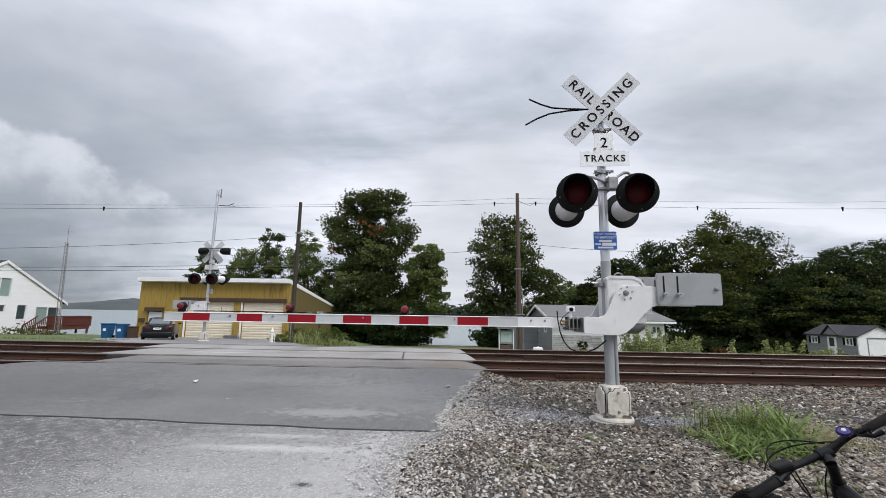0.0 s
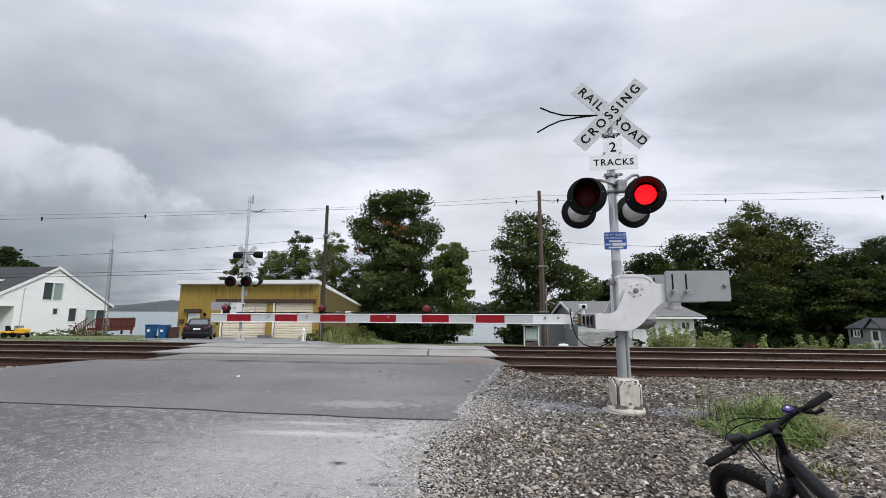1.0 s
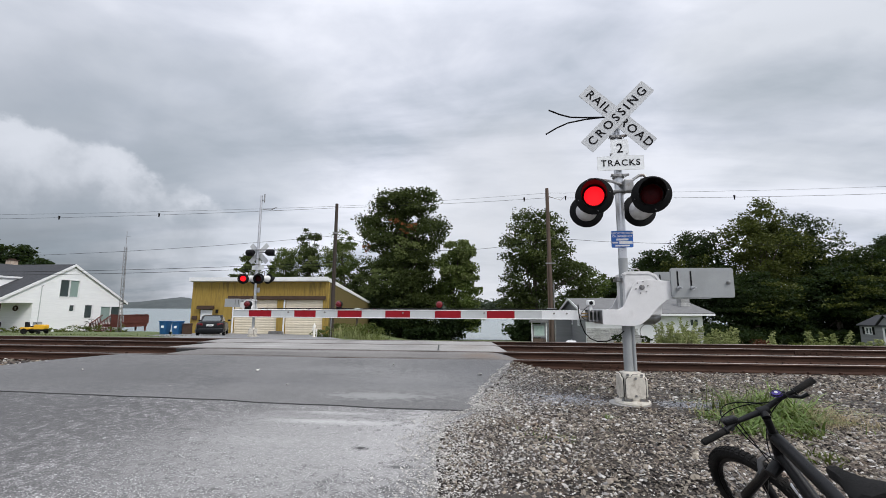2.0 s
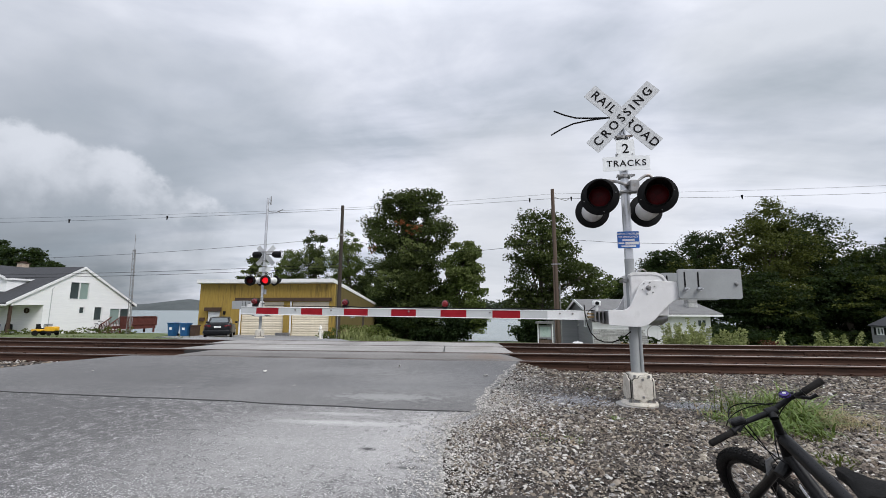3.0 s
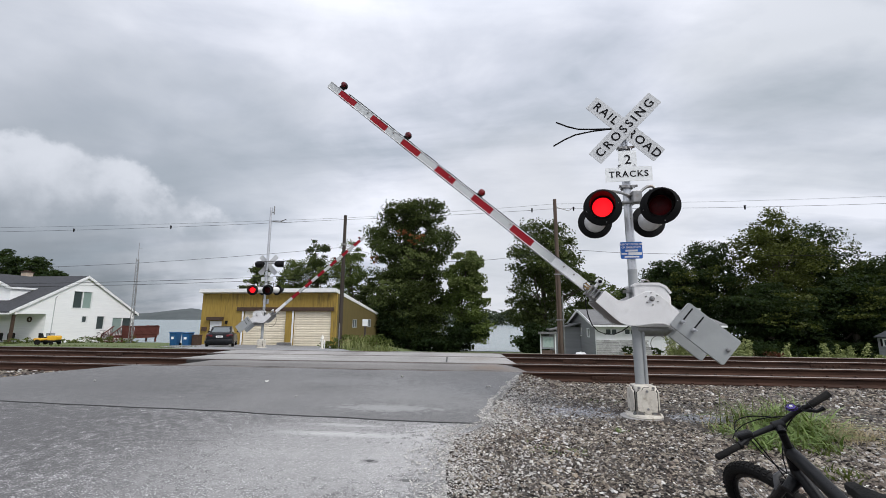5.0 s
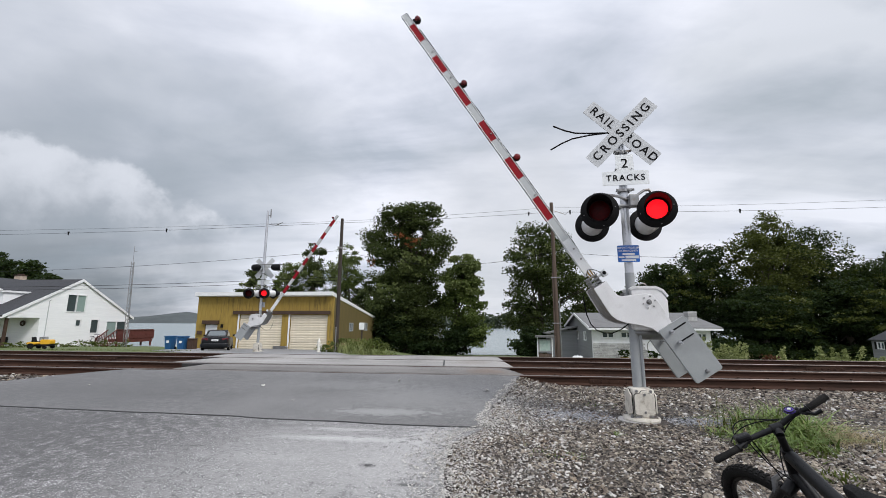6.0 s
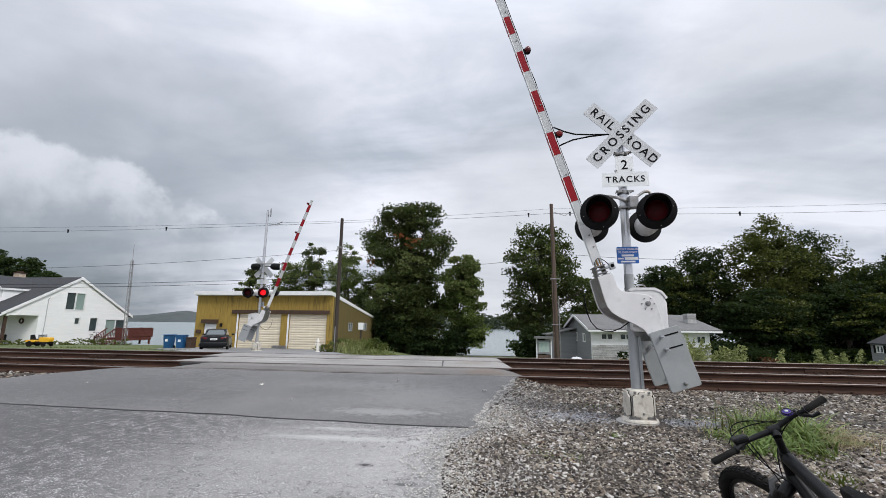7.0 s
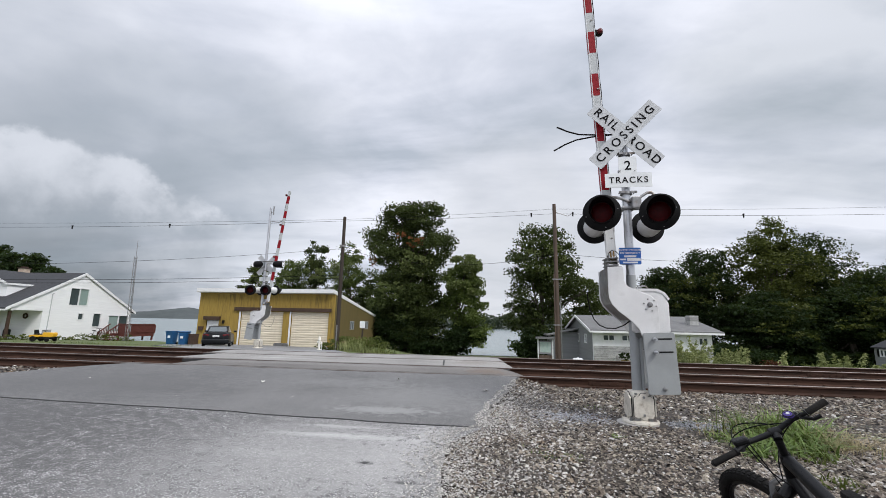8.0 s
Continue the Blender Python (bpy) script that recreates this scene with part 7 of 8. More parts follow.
    # bus-shelter-like kiosk by the pole
    ks = thing("notice_kiosk", "small roofed notice kiosk with a pale map panel", "kiosk", pose(1.55, 23.5, land(1.55, 23.5)) @ Matrix.Diagonal((0.56, 0.7, 0.76, 1)))
    for x in (-0.85, 0.85):
        part("post", Geo().box(x - 0.06, -0.06, -0.1, x + 0.06, 0.06, 2.0), WHITE_PAINT, ks)
    part("panel", Geo().box(-0.8, -0.04, 0.65, 0.8, 0.04, 1.8), GREY_SIDING, ks)
    part("map", Geo().box(-0.62, -0.055, 0.8, 0.62, -0.042, 1.68), material("map_print", (0.25, 0.36, 0.34), (0.42, 0.5, 0.46), 3, 0.5, 0, 0, 12), ks, "faded blue-green map")
    part("roof", Geo().prism([(-1.1, 1.95), (1.1, 1.95), (1.05, 2.12), (-1.05, 2.12)], -0.5, 0.5), ROOF_GREY, ks)
    part("base_panel", Geo().box(-0.8, -0.04, 0.1, 0.8, 0.04, 0.55), POLE_WOOD, ks)


def build_small_shed():
    t = thing("garden_shed", "small grey garden shed with white gable end and dark roof", "shed")
    x0, x1, y0, y1, zb, ze, zr = 29.6, 32.8, 29.2, 34.0, -1.6, 0.02, 0.78
    dr = (30.35, zb, 32.05, -0.15)
    part("wall", wall_geo("y", y0, y0 + 0.1, x0, x1, zb, gable(x0, x1, ze, zr), [dr]), WHITE_PAINT, t, "white gable end")
    part("door", Geo().box(dr[0] + 0.02, y0 + 0.03, zb, dr[2] - 0.02, y0 + 0.07, dr[3] - 0.02), WHITE_PAINT, t, "white double door", bevel=0.01)
    part("door_frame", Geo().box(dr[0] - 0.08, y0 - 0.02, zb, dr[0], y0 - 0.003, dr[3]).box(dr[2], y0 - 0.02, zb, dr[2] + 0.08, y0 - 0.003, dr[3]).box(dr[0] - 0.08, y0 - 0.02, dr[3], dr[2] + 0.08, y0 - 0.003, dr[3] + 0.07), GREY_SIDING, t)
    hs = [(29.6, -0.75, 30.3, -0.15), (32.9, -0.75, 33.6, -0.15)]
    w = part("wall", wall_geo("x", x0, x0 + 0.1, y0 + 0.1, y1, zb, lambda u: ze, hs), GREY_SIDING, t, "grey sided long wall")
    for h in hs:
        window(w, "x", x0, h, WHITE_PAINT, 1, depth=0.08)
        for y in (h[0] - 0.2, h[2] + 0.02):
            part("shutter", Geo().box(x0 - 0.04, y, h[1], x0 - 0.003, y + 0.18, h[3]), BLACK, w)
    part("side_door", Geo().box(x0 - 0.03, 31.1, zb, x0 - 0.003, 31.95, -0.1).box(x0 - 0.05, 31.05, -0.12, x0 - 0.004, 32.0, -0.06), WHITE_PAINT, t)
    part("door_light", Geo().box(x0 - 0.045, 31.3, -0.9, x0 - 0.032, 31.75, -0.2), GLASS, t)
    part("wall", Geo().box(x1 - 0.1, y0 + 0.1, zb, x1, y1, ze), GREY_SIDING, t)
    part("wall", wall_geo("y", y1, y1 + 0.1, x0, x1, zb, gable(x0, x1, ze, zr), []), GREY_SIDING, t)
    c = (x0 + x1) / 2
    for sgn in (-1, 1):
        xa = c + sgn * ((x1 - x0) / 2 + 0.18)
        za = ze - 0.09
        g = Geo()
        vs = [(x, y, z + d) for d in (0.01, 0.09) for y in (y0 - 0.15, y1 + 0.2) for x, z in ((c, zr), (xa, za))]
        g.add(vs, [(0, 1, 3, 2), (4, 6, 7, 5), (0, 4, 5, 1), (2, 3, 7, 6), (1, 5, 7, 3), (0, 2, 6, 4)])
        part("roof", g, ROOF_DARK, t, "dark shingle roof slope")
    dm = part("dormer", wall_geo("x", x0 - 0.12, x0 - 0.04, 30.9, 32.15, ze - 0.15, gable(30.9, 32.15, 0.1, 0.72), []), GREY_SIDING, t)
    for sgn in (-1, 1):
        ya = 31.525 + sgn * 0.78
        part("dormer_roof", Geo().add([(x0 - 0.25, 31.525, 0.80), (x0 - 0.25, ya, 0.02), (c, ya, 0.02), (c, 31.525, 0.80), (x0 - 0.25, 31.525, 0.87), (x0 - 0.25, ya, 0.09), (c, ya, 0.09), (c, 31.525, 0.87)],
                                      [(0, 1, 2, 3), (4, 7, 6, 5), (0, 4, 5, 1), (1, 5, 6, 2), (2, 6, 7, 3), (3, 7, 4, 0)]), ROOF_DARK, dm)


# ---- poles and wires ----
def build_poles():
    p = thing("utility_pole", "slim dark creosoted utility pole", "utility pole", pose(-10.86, 18.0, -0.6), group="utility poles")
    part("shaft", Geo().tube([(0, 0, 0), (0.02, 0, 8.05)], [0.125, 0.09], 14), POLE_DARK, p, soft=True)
    part("guard", Geo().tube([(0.0, -0.14, 0.0), (0.0, -0.14, 1.6)], 0.035, 8), STEEL, p)
    part("clamp", Geo().lathe([(0.12, 6.2), (0.16, 6.2), (0.16, 6.3), (0.12, 6.3)], 12, axis="z"), STEEL, p)
    q = thing("utility_pole", "weathered brown utility pole with conduits", "utility pole", pose(1.62, 18.0, -0.98), group="utility poles")
    part("shaft", Geo().tube([(0, 0, 0), (-0.05, 0, 9.05)], [0.135, 0.095], 14), POLE_WOOD, q, soft=True)
    for x in (-0.22, 0.2):
        part("conduit", Geo().tube([(x * 0.75, -0.10, 0), (x * 0.75, -0.10, 3.6 if x > 0 else 5.0)], 0.03, 8), STEEL if x > 0 else POLE_WOOD, q, soft=True)
    for z in (2.2, 4.7):
        part("bracket", Geo().box(-0.26, -0.14, z, 0.26, -0.09, z + 0.06), STEEL, q)
    part("insulator_arm", Geo().tube([(0, 0, 8.6), (0.7, 0, 8.35), (0.9, 0, 8.5)], 0.02, 8), STEEL, q)
    def span(name, pts, r, label, dots=()):
        o = thing(name, label, "cable", group="overhead wires")
        part("line", Geo().tube(pts, r, 6), BLACK, o, soft=True)
        for x in dots:
            k = max(j for j in range(len(pts) - 1) if pts[j][0] <= x)
            (xa, ya, za), (xb, yb, zb) = pts[k], pts[k + 1]
            s = (x - xa) / (xb - xa)
            part("spacer", Geo().tube([(x, ya, za + (zb - za) * s - 0.13), (x, ya, za + (zb - za) * s + 0.10)], [0.03, 0.055], 8), BLACK, o, soft=True)
    def sag(x0, z0, x1, z1, y, drop, n=14):
        return [(x0 + (x1 - x0) * k / n, y, z0 + (z1 - z0) * k / n - drop * 4 * (k / n) * (1 - k / n)) for k in range(n + 1)]
    y = 18.0
    a = sag(-62, 7.60, -10.84, 7.20, y, 0.42) + sag(-10.84, 7.20, 1.58, 7.52, y, 0.06)[1:] + sag(1.58, 7.52, 44, 8.32, y, 0.55)[1:]
    span("overhead_wire", a, 0.008, "thin black overhead wire with small spacers", (-29.4, -22.4, 0.28, 2.6, 11.6, 19.5))
    u = sag(-62, 7.84, -10.84, 7.30, y, 0.30) + sag(-10.84, 7.30, 1.58, 7.80, y, 0.05)[1:] + sag(1.58, 7.80, 44, 8.75, y, 0.5)[1:]
    span("overhead_wire", u, 0.006, "very thin black overhead wire")
    b = sag(-62, 5.3, -10.86, 5.5, y, 0.95) + sag(-10.86, 5.5, 1.62, 5.2, y, 0.8)[1:] + sag(1.62, 5.1, 44, 5.6, y, 0.75)[1:]
    span("overhead_wire", b, 0.009, "sagging black telephone wire")
    span("overhead_wire", sag(-62, 4.0, -10.86, 3.9, y, 0.5), 0.011, "thin black overhead service wire")
    span("overhead_wire", sag(-62, 3.78, -10.86, 3.7, y, 0.5), 0.011, "thin black overhead service wire")
    # lattice aerial mast
    m = thing("aerial_mast", "thin galvanised triangular lattice aerial mast", "aerial mast", pose(-33.6, 28.0, land(-33.6, 28), 0, -2, 0))
    leg = [(0.16, 0), (-0.08, 0.14), (-0.08, -0.14)]
    for x, yy in leg:
        part("leg", Geo().tube([(x, yy, 0), (x * 0.75, yy * 0.75, 7.4)], 0.022, 6), STEEL, m)
    for k in range(22):
        z = 0.2 + k * 0.33
        for i in range(3):
            (xa, ya), (xb, yb) = leg[i], leg[(i + 1) % 3]
            f = 1 - 0.25 * z / 7.4
            part("brace", Geo().tube([(xa * f, ya * f, z), (xb * f, yb * f, z + 0.33)], 0.012, 5), STEEL, m)
    part("whip", Geo().tube([(0, 0, 7.2), (0, 0, 8.9)], 0.018, 6), STEEL, m)
    part("aerial_bar", Geo().tube([(0, 0, 8.4), (0.35, 0, 8.4)], 0.012, 5), STEEL, m)


# ---- car, bins, mower, hydrant ----
def build_car():
    """A dark saloon seen from behind; its own x is forward."""
    t = thing("car", "dark grey saloon car parked at the shed", "car", pose(-19.25, 19.6, land(-19.1, 18.6) + 0.03, 0, 0, 119) @ Matrix.Scale(0.86, 4))

    def loft(rows, power, n=24):
        """Rounded cross sections (x, half width, low, high) joined nose to tail."""
        g, vs = Geo(), []
        for x, w, lo, hi in rows:
            for k in range(n):
                a = 2 * math.pi * k / n
                c, d = math.cos(a), math.sin(a)
                vs.append((x, w * math.copysign(abs(c) ** power, c), (lo + hi) / 2 + (hi - lo) / 2 * math.copysign(abs(d) ** power, d)))
        m = len(rows)
        return g.add(vs, [(i * n + j, i * n + (j + 1) % n, (i + 1) * n + (j + 1) % n, (i + 1) * n + j) for i in range(m - 1) for j in range(n)] + [tuple(range(n)), tuple(range((m - 1) * n, m * n))])

    body = part("body", loft([(-2.32, 0.60, 0.44, 0.82), (-2.27, 0.78, 0.30, 0.98), (-2.10, 0.87, 0.24, 1.06), (-1.7, 0.91, 0.20, 1.08), (-1.0, 0.92, 0.18, 1.04), (0.4, 0.92, 0.18, 0.99), (1.2, 0.91, 0.18, 0.95), (1.8, 0.87, 0.20, 0.86), (2.2, 0.74, 0.28, 0.72), (2.3, 0.5, 0.38, 0.62)], 0.42), CAR_PAINT, t, "dark grey painted bodywork", soft=True)
    part("cabin", loft([(-1.78, 0.60, 0.92, 1.06), (-1.45, 0.68, 0.92, 1.22), (-0.95, 0.69, 0.92, 1.42), (-0.3, 0.68, 0.92, 1.47), (0.35, 0.68, 0.92, 1.42), (0.9, 0.70, 0.92, 1.18), (1.35, 0.66, 0.90, 0.98)], 0.55), CAR_GLASS, body, "tinted glasshouse", soft=True)
    part("roof", loft([(-1.02, 0.56, 1.38, 1.415), (-0.8, 0.60, 1.38, 1.462), (-0.3, 0.62, 1.39, 1.49), (0.2, 0.60, 1.38, 1.465), (0.42, 0.55, 1.37, 1.415)], 0.5), CAR_PAINT, body, soft=True)
    part("rear_window", Geo().add([(-1.72, -0.56, 1.10), (-1.72, 0.56, 1.10), (-1.06, 0.50, 1.405), (-1.06, -0.50, 1.405), (-1.70, -0.56, 1.08), (-1.70, 0.56, 1.08), (-1.04, 0.50, 1.385), (-1.04, -0.50, 1.385)], [(0, 3, 2, 1), (4, 5, 6, 7), (0, 1, 5, 4), (2, 3, 7, 6), (0, 4, 7, 3), (1, 2, 6, 5)]), GLASS, t, "sloping rear window reflecting the sky")
    part("boot_lip", Geo().tube([(-2.20, -0.66, 1.03), (-2.24, 0, 1.045), (-2.20, 0.66, 1.03)], 0.022, 8), CAR_PAINT, body, soft=True)
    part("bumper", loft([(-2.40, 0.66, 0.36, 0.56), (-2.36, 0.84, 0.30, 0.60), (-2.05, 0.93, 0.28, 0.60)], 0.4), CAR_PAINT, body, soft=True)
    part("valance", Geo().box(-2.30, -0.62, 0.20, -2.05, 0.62, 0.31), RUBBER, body, bevel=0.02)
    for s in (-1, 1):
        part("pillar", Geo().tube([(-1.70, s * 0.63, 1.08), (-1.0, s * 0.60, 1.41)], 0.045, 8), CAR_PAINT, body, soft=True)
        part("tail_lamp", Geo().prism(rounded(-0.20, -0.075, 0.20, 0.075, 0.05), -0.03, 0.03, "x"), RED_LENS, t, "red tail lamp", bevel=0.012, at=pose(-2.265, s * 0.62, 0.86, 0, 0, -14 * s))
        part("mirror", Geo().box(-0.08, -0.10, -0.06, 0.08, 0.10, 0.07), CAR_PAINT, t, bevel=0.03, at=pose(0.72, s * 0.98, 1.05))
        for x in (-1.38, 1.35):
            wh = part("wheel", Geo().ring((0, 0, 0), 0.235, 0.09, "y", 26, 10), RUBBER, t, "black tyre", soft=True, at=pose(x, s * 0.82, 0.325))
            part("rim", Geo().lathe([(0, s * 0.06), (0.05, s * 0.075), (0.16, s * 0.07), (0.19, s * 0.09)], 20), ALU, wh, "silver wheel rim", soft=True)
    part("number_plate", Geo().box(-2.352, -0.21, 0.74, -2.322, 0.21, 0.86), WHITE_PAINT, t)
    part("plate_print", Geo().box(-2.357, -0.15, 0.775, -2.353, 0.15, 0.825), CW_GREY, t)


def build_bins():
    for k, x in enumerate((-24.75, -23.75)):
        b = thing("recycling_bin", "blue plastic wheeled bin with a flat lid", "bin", pose(x + 0.42 - 0.06 * k, 21.8, land(x, 21.8), 0, 0, 5 * k) @ Matrix.Diagonal((0.82, 0.82, 0.90, 1)), group="bins at the shed")
        g = Geo()
        vs = [(s * a, r * b2, z) for a, b2, z in ((0.25, 0.27, 0.0), (0.31, 0.36, 0.95)) for s, r in ((-1, -1), (1, -1), (1, 1), (-1, 1))]
        g.add(vs, [(3, 2, 1, 0), (4, 5, 6, 7), (0, 1, 5, 4), (1, 2, 6, 5), (2, 3, 7, 6), (3, 0, 4, 7)])
        part("body", g, BIN_BLUE, b, bevel=0.02)
        part("lid", Geo().box(-0.34, -0.40, 0.955, 0.34, 0.40, 1.03), BIN_BLUE, b, bevel=0.025)
        part("handle", Geo().tube([(-0.25, 0.44, 0.97), (0.25, 0.44, 0.97)], 0.02, 8), BIN_BLUE, b)
        for sx in (-0.27, 0.27):
            part("wheel", Geo().lathe([(0, -0.03), (0.11, -0.03), (0.11, 0.03), (0, 0.03)], 14, axis="x", at=(sx, 0.3, 0.08)), RUBBER, b, soft=True)
        part("label_bars", Geo().box(-0.12, -0.335, 0.5, 0.12, -0.326, 0.68), WHITE_PAINT, b)
    d = thing("refuse_bin", "dark brown square bin", "bin", pose(-22.82, 22.0, land(-22.6, 22)) @ Matrix.Diagonal((0.72, 0.8, 0.86, 1)))
    part("body", Geo().box(-0.3, -0.3, 0, 0.3, 0.3, 0.8), BROWN, d, bevel=0.03)
    part("lid", Geo().box(-0.33, -0.33, 0.805, 0.33, 0.33, 0.88), BROWN, d, bevel=0.02)


def build_yard_things():
    h = thing("fire_hydrant", "cream-white fire hydrant with side caps", "hydrant", pose(-11.07, 16.0, land(-11.07, 16.0)) @ Matrix.Diagonal((0.68, 0.68, 0.92, 1)))
    part("barrel", Geo().lathe([(0.16, 0.0), (0.16, 0.05), (0.10, 0.07), (0.10, 0.55), (0.13, 0.58), (0.13, 0.62), (0.10, 0.70), (0.04, 0.76), (0.03, 0.82), (0, 0.83)], 18, axis="z"), HYDRANT, h, soft=True)
    for s in (-1, 1):
        part("cap", Geo().lathe([(0.06, s * 0.09), (0.06, s * 0.17), (0, s * 0.18)], 12, axis="x", at=(0, 0, 0.46)), HYDRANT, h, soft=True)
    part("marker", Geo().tube([(0.2, 0, 0), (0.2, 0, 0.5)], 0.02, 6), WHITE_PAINT, h)
    for x, y, yaw in ((-31.25, 19.0, 8),):
        m = thing("lawn_tractor", "yellow ride-on lawn tractor with black seat", "lawn tractor", pose(x, y, land(x, y) + 0.02, 0, 0, yaw) @ Matrix.Diagonal((0.78, 0.74, 0.70, 1)))
        part("bonnet", Geo().prism(rounded(0.1, 0.42, 0.95, 0.85, 0.12), -0.26, 0.26), MOWER, m, bevel=0.03)
        part("chassis", Geo().box(-0.8, -0.3, 0.25, 0.9, 0.3, 0.42), BLACK, m, bevel=0.02)
        part("fender", Geo().prism(rounded(-0.85, 0.42, -0.05, 0.62, 0.08), -0.42, 0.42), MOWER, m, bevel=0.03)
        part("seat", Geo().prism([(-0.65, 0.625), (-0.2, 0.625), (-0.2, 0.70), (-0.52, 0.72), (-0.62, 1.08), (-0.70, 1.08)], -0.2, 0.2), BLACK, m, bevel=0.03)
        part("steering_wheel", Geo().ring((0.05, 0, 1.0), 0.16, 0.02, "z", 18, 6).tube([(0.2, 0, 0.8), (0.05, 0, 1.0)], 0.02, 6), BLACK, m, soft=True)
        for wx, r in ((-0.5, 0.26), (0.65, 0.18)):
            for s in (-0.4, 0.4):
                part("wheel", Geo().ring((wx, s, r), r - 0.07, 0.075, "y", 20, 8).lathe([(0, s - 0.05), (r - 0.1, s - 0.05), (r - 0.1, s + 0.05), (0, s + 0.05)], 12, at=(wx, 0, r)), RUBBER, m, soft=True)
    for k, (x, y, yaw) in enumerate(((-39.2, 22.5, 20), (-40.4, 22.6, -15), (-41.8, 22.4, 30))):
        c = thing("garden_chair", "dark metal garden chair on the porch", "chair", pose(x, y + 0.3, -0.92, 0, 0, yaw), group="porch chairs")
        part("seat", Geo().box(-0.25, -0.25, 0.42, 0.25, 0.25, 0.46), BLACK, c, bevel=0.01)
        part("backrest", Geo().prism(rounded(-0.25, 0.46, 0.25, 1.0, 0.08), 0.23, 0.26), BLACK, c)
        for sx in (-0.22, 0.22):
            for sy in (-0.22, 0.22):
                part("leg", Geo().tube([(sx, sy, 0), (sx, sy, 0.42)], 0.018, 6), BLACK, c)
    # a plain bicycle against the gable
    b = thing("old_bicycle", "dark bicycle leaning at the white gable wall", "bicycle", pose(-37.2, 28.6, land(-37.2, 28.6), 0, -8, 90))
    for x in (-0.5, 0.5):
        part("wheel", Geo().ring((x, 0, 0.33), 0.31, 0.022, "y", 24, 6), RUBBER, b, soft=True)
    part("frame", Geo().tube([(-0.5, 0, 0.33), (-0.15, 0, 0.75), (0.32, 0, 0.8), (0.0, 0, 0.33), (-0.5, 0, 0.33)], 0.022, 6).tube([(0.5, 0, 0.33), (0.32, 0, 0.95)], 0.02, 6), BLACK, b)
    part("handlebar", Geo().tube([(0.32, -0.28, 1.0), (0.34, 0, 0.97), (0.32, 0.28, 1.0)], 0.018, 6), BLACK, b)
    part("saddle", Geo().box(-0.28, -0.08, 0.85, -0.02, 0.08, 0.9), BLACK, b, bevel=0.02)


# ---- the mountain bicycle ----
def build_bike():
    """Own axes: x forward, y to its left, z up, the ground between its wheels at the origin. It leans to its left on a stand."""
    at = Matrix.Translation((-0.178, -4.055, -0.284)) @ Matrix.Rotation(radians(81.64), 4, "Z") @ Matrix.Rotation(radians(-20.56), 4, "X") @ Matrix.Scale(1.047, 4)
    t = thing("mountain_bike", "matt black mountain bike with fat tyres on its stand", "bicycle", at)
    R, F, B = 0.355, Vector((0.875, -0.050, 0.36)), Vector((-0.50, 0, 0.345))
    pivot = Vector((0.44, -0.01, 0.76))
    steer = Matrix.Translation(pivot) @ Matrix.Rotation(radians(22), 4, Vector((-0.37, 0, 0.93))) @ Matrix.Translation(-pivot)
    for name, c in (("front_wheel", F), ("rear_wheel", B)):
        w = part(name, Geo().ring(c, R - 0.03, 0.031, "y", 56, 12), RUBBER, t, "fat knobbly black tyre", soft=True, at=steer if c is F else None)
        part("rim", Geo().ring(c, R - 0.068, 0.014, "y", 48, 8), BIKE_BLACK, w, soft=True)
        part("axle_hub", Geo().tube([c + Vector((0, -0.055, 0)), c + Vector((0, 0.055, 0))], 0.022, 12), BIKE_BLACK, w, soft=True)
        for k in range(28):
            a = 2 * math.pi * k / 28
            part("spoke", Geo().tube([c + Vector((0.02 * math.cos(a + 0.5), 0.03 * (-1) ** k, 0.02 * math.sin(a + 0.5))), c + Vector(((R - 0.075) * math.cos(a), 0, (R - 0.075) * math.sin(a)))], 0.0015, 4), STEEL, w)
        kn = Geo()
        for k in range(64):
            a = 2 * math.pi * k / 64
            for s in (-0.02, -0.007, 0.007, 0.02):
                rr = R - 0.001 - (0.006 if abs(s) > 0.01 else 0)
                m = Matrix.Rotation(-a, 3, "Y")
                kn.box(-0.008, -0.0055, -0.004, 0.008, 0.0055, 0.006, 0, m @ Matrix.Rotation(radians(90), 3, "Y"), c + Vector((rr * math.cos(a), s, rr * math.sin(a))))
        tagged(part("tread", kn, RUBBER, w, "tyre knobs"), kind="stuff")
    part("brake_disc", Geo().ring(F + Vector((0, 0.045, 0)), 0.07, 0.008, "y", 30, 6), STEEL, t, soft=True, at=steer)
    top, low = Vector((0.40, -0.01, 0.90)), Vector((0.455, -0.01, 0.76))
    part("head_tube", Geo().tube([low, top], [0.028, 0.024], 16), BIKE_BLACK, t, soft=True)
    bb = Vector((-0.05, 0, 0.33))
    seat_top = Vector((-0.22, 0, 0.66))
    dt = part("down_tube", Geo().tube([low + Vector((-0.01, 0, 0.02)), low.lerp(bb, 0.5) + Vector((0.02, 0, 0.0)), bb], [0.027, 0.029, 0.029], 14), BIKE_BLACK, t, soft=True)
    for k in range(5):
        p = low.lerp(bb, 0.22 + 0.075 * k) + Vector((0.012, 0.036, 0.0))
        part("marking", Geo().box(-0.013, -0.001, -0.022, 0.013, 0.003, 0.022, 0, Matrix.Rotation(radians(40), 3, "Y"), p), LETTER_W, dt, "white maker's marking bar")
    part("top_tube", Geo().tube([top + Vector((-0.01, 0, -0.03)), top.lerp(seat_top, 0.5) + Vector((0, 0, -0.015)), seat_top + Vector((0, 0, -0.06))], [0.029, 0.028, 0.024], 14), BIKE_BLACK, t, soft=True)
    part("seat_tube", Geo().tube([bb, seat_top], 0.018, 12), BIKE_BLACK, t, soft=True)
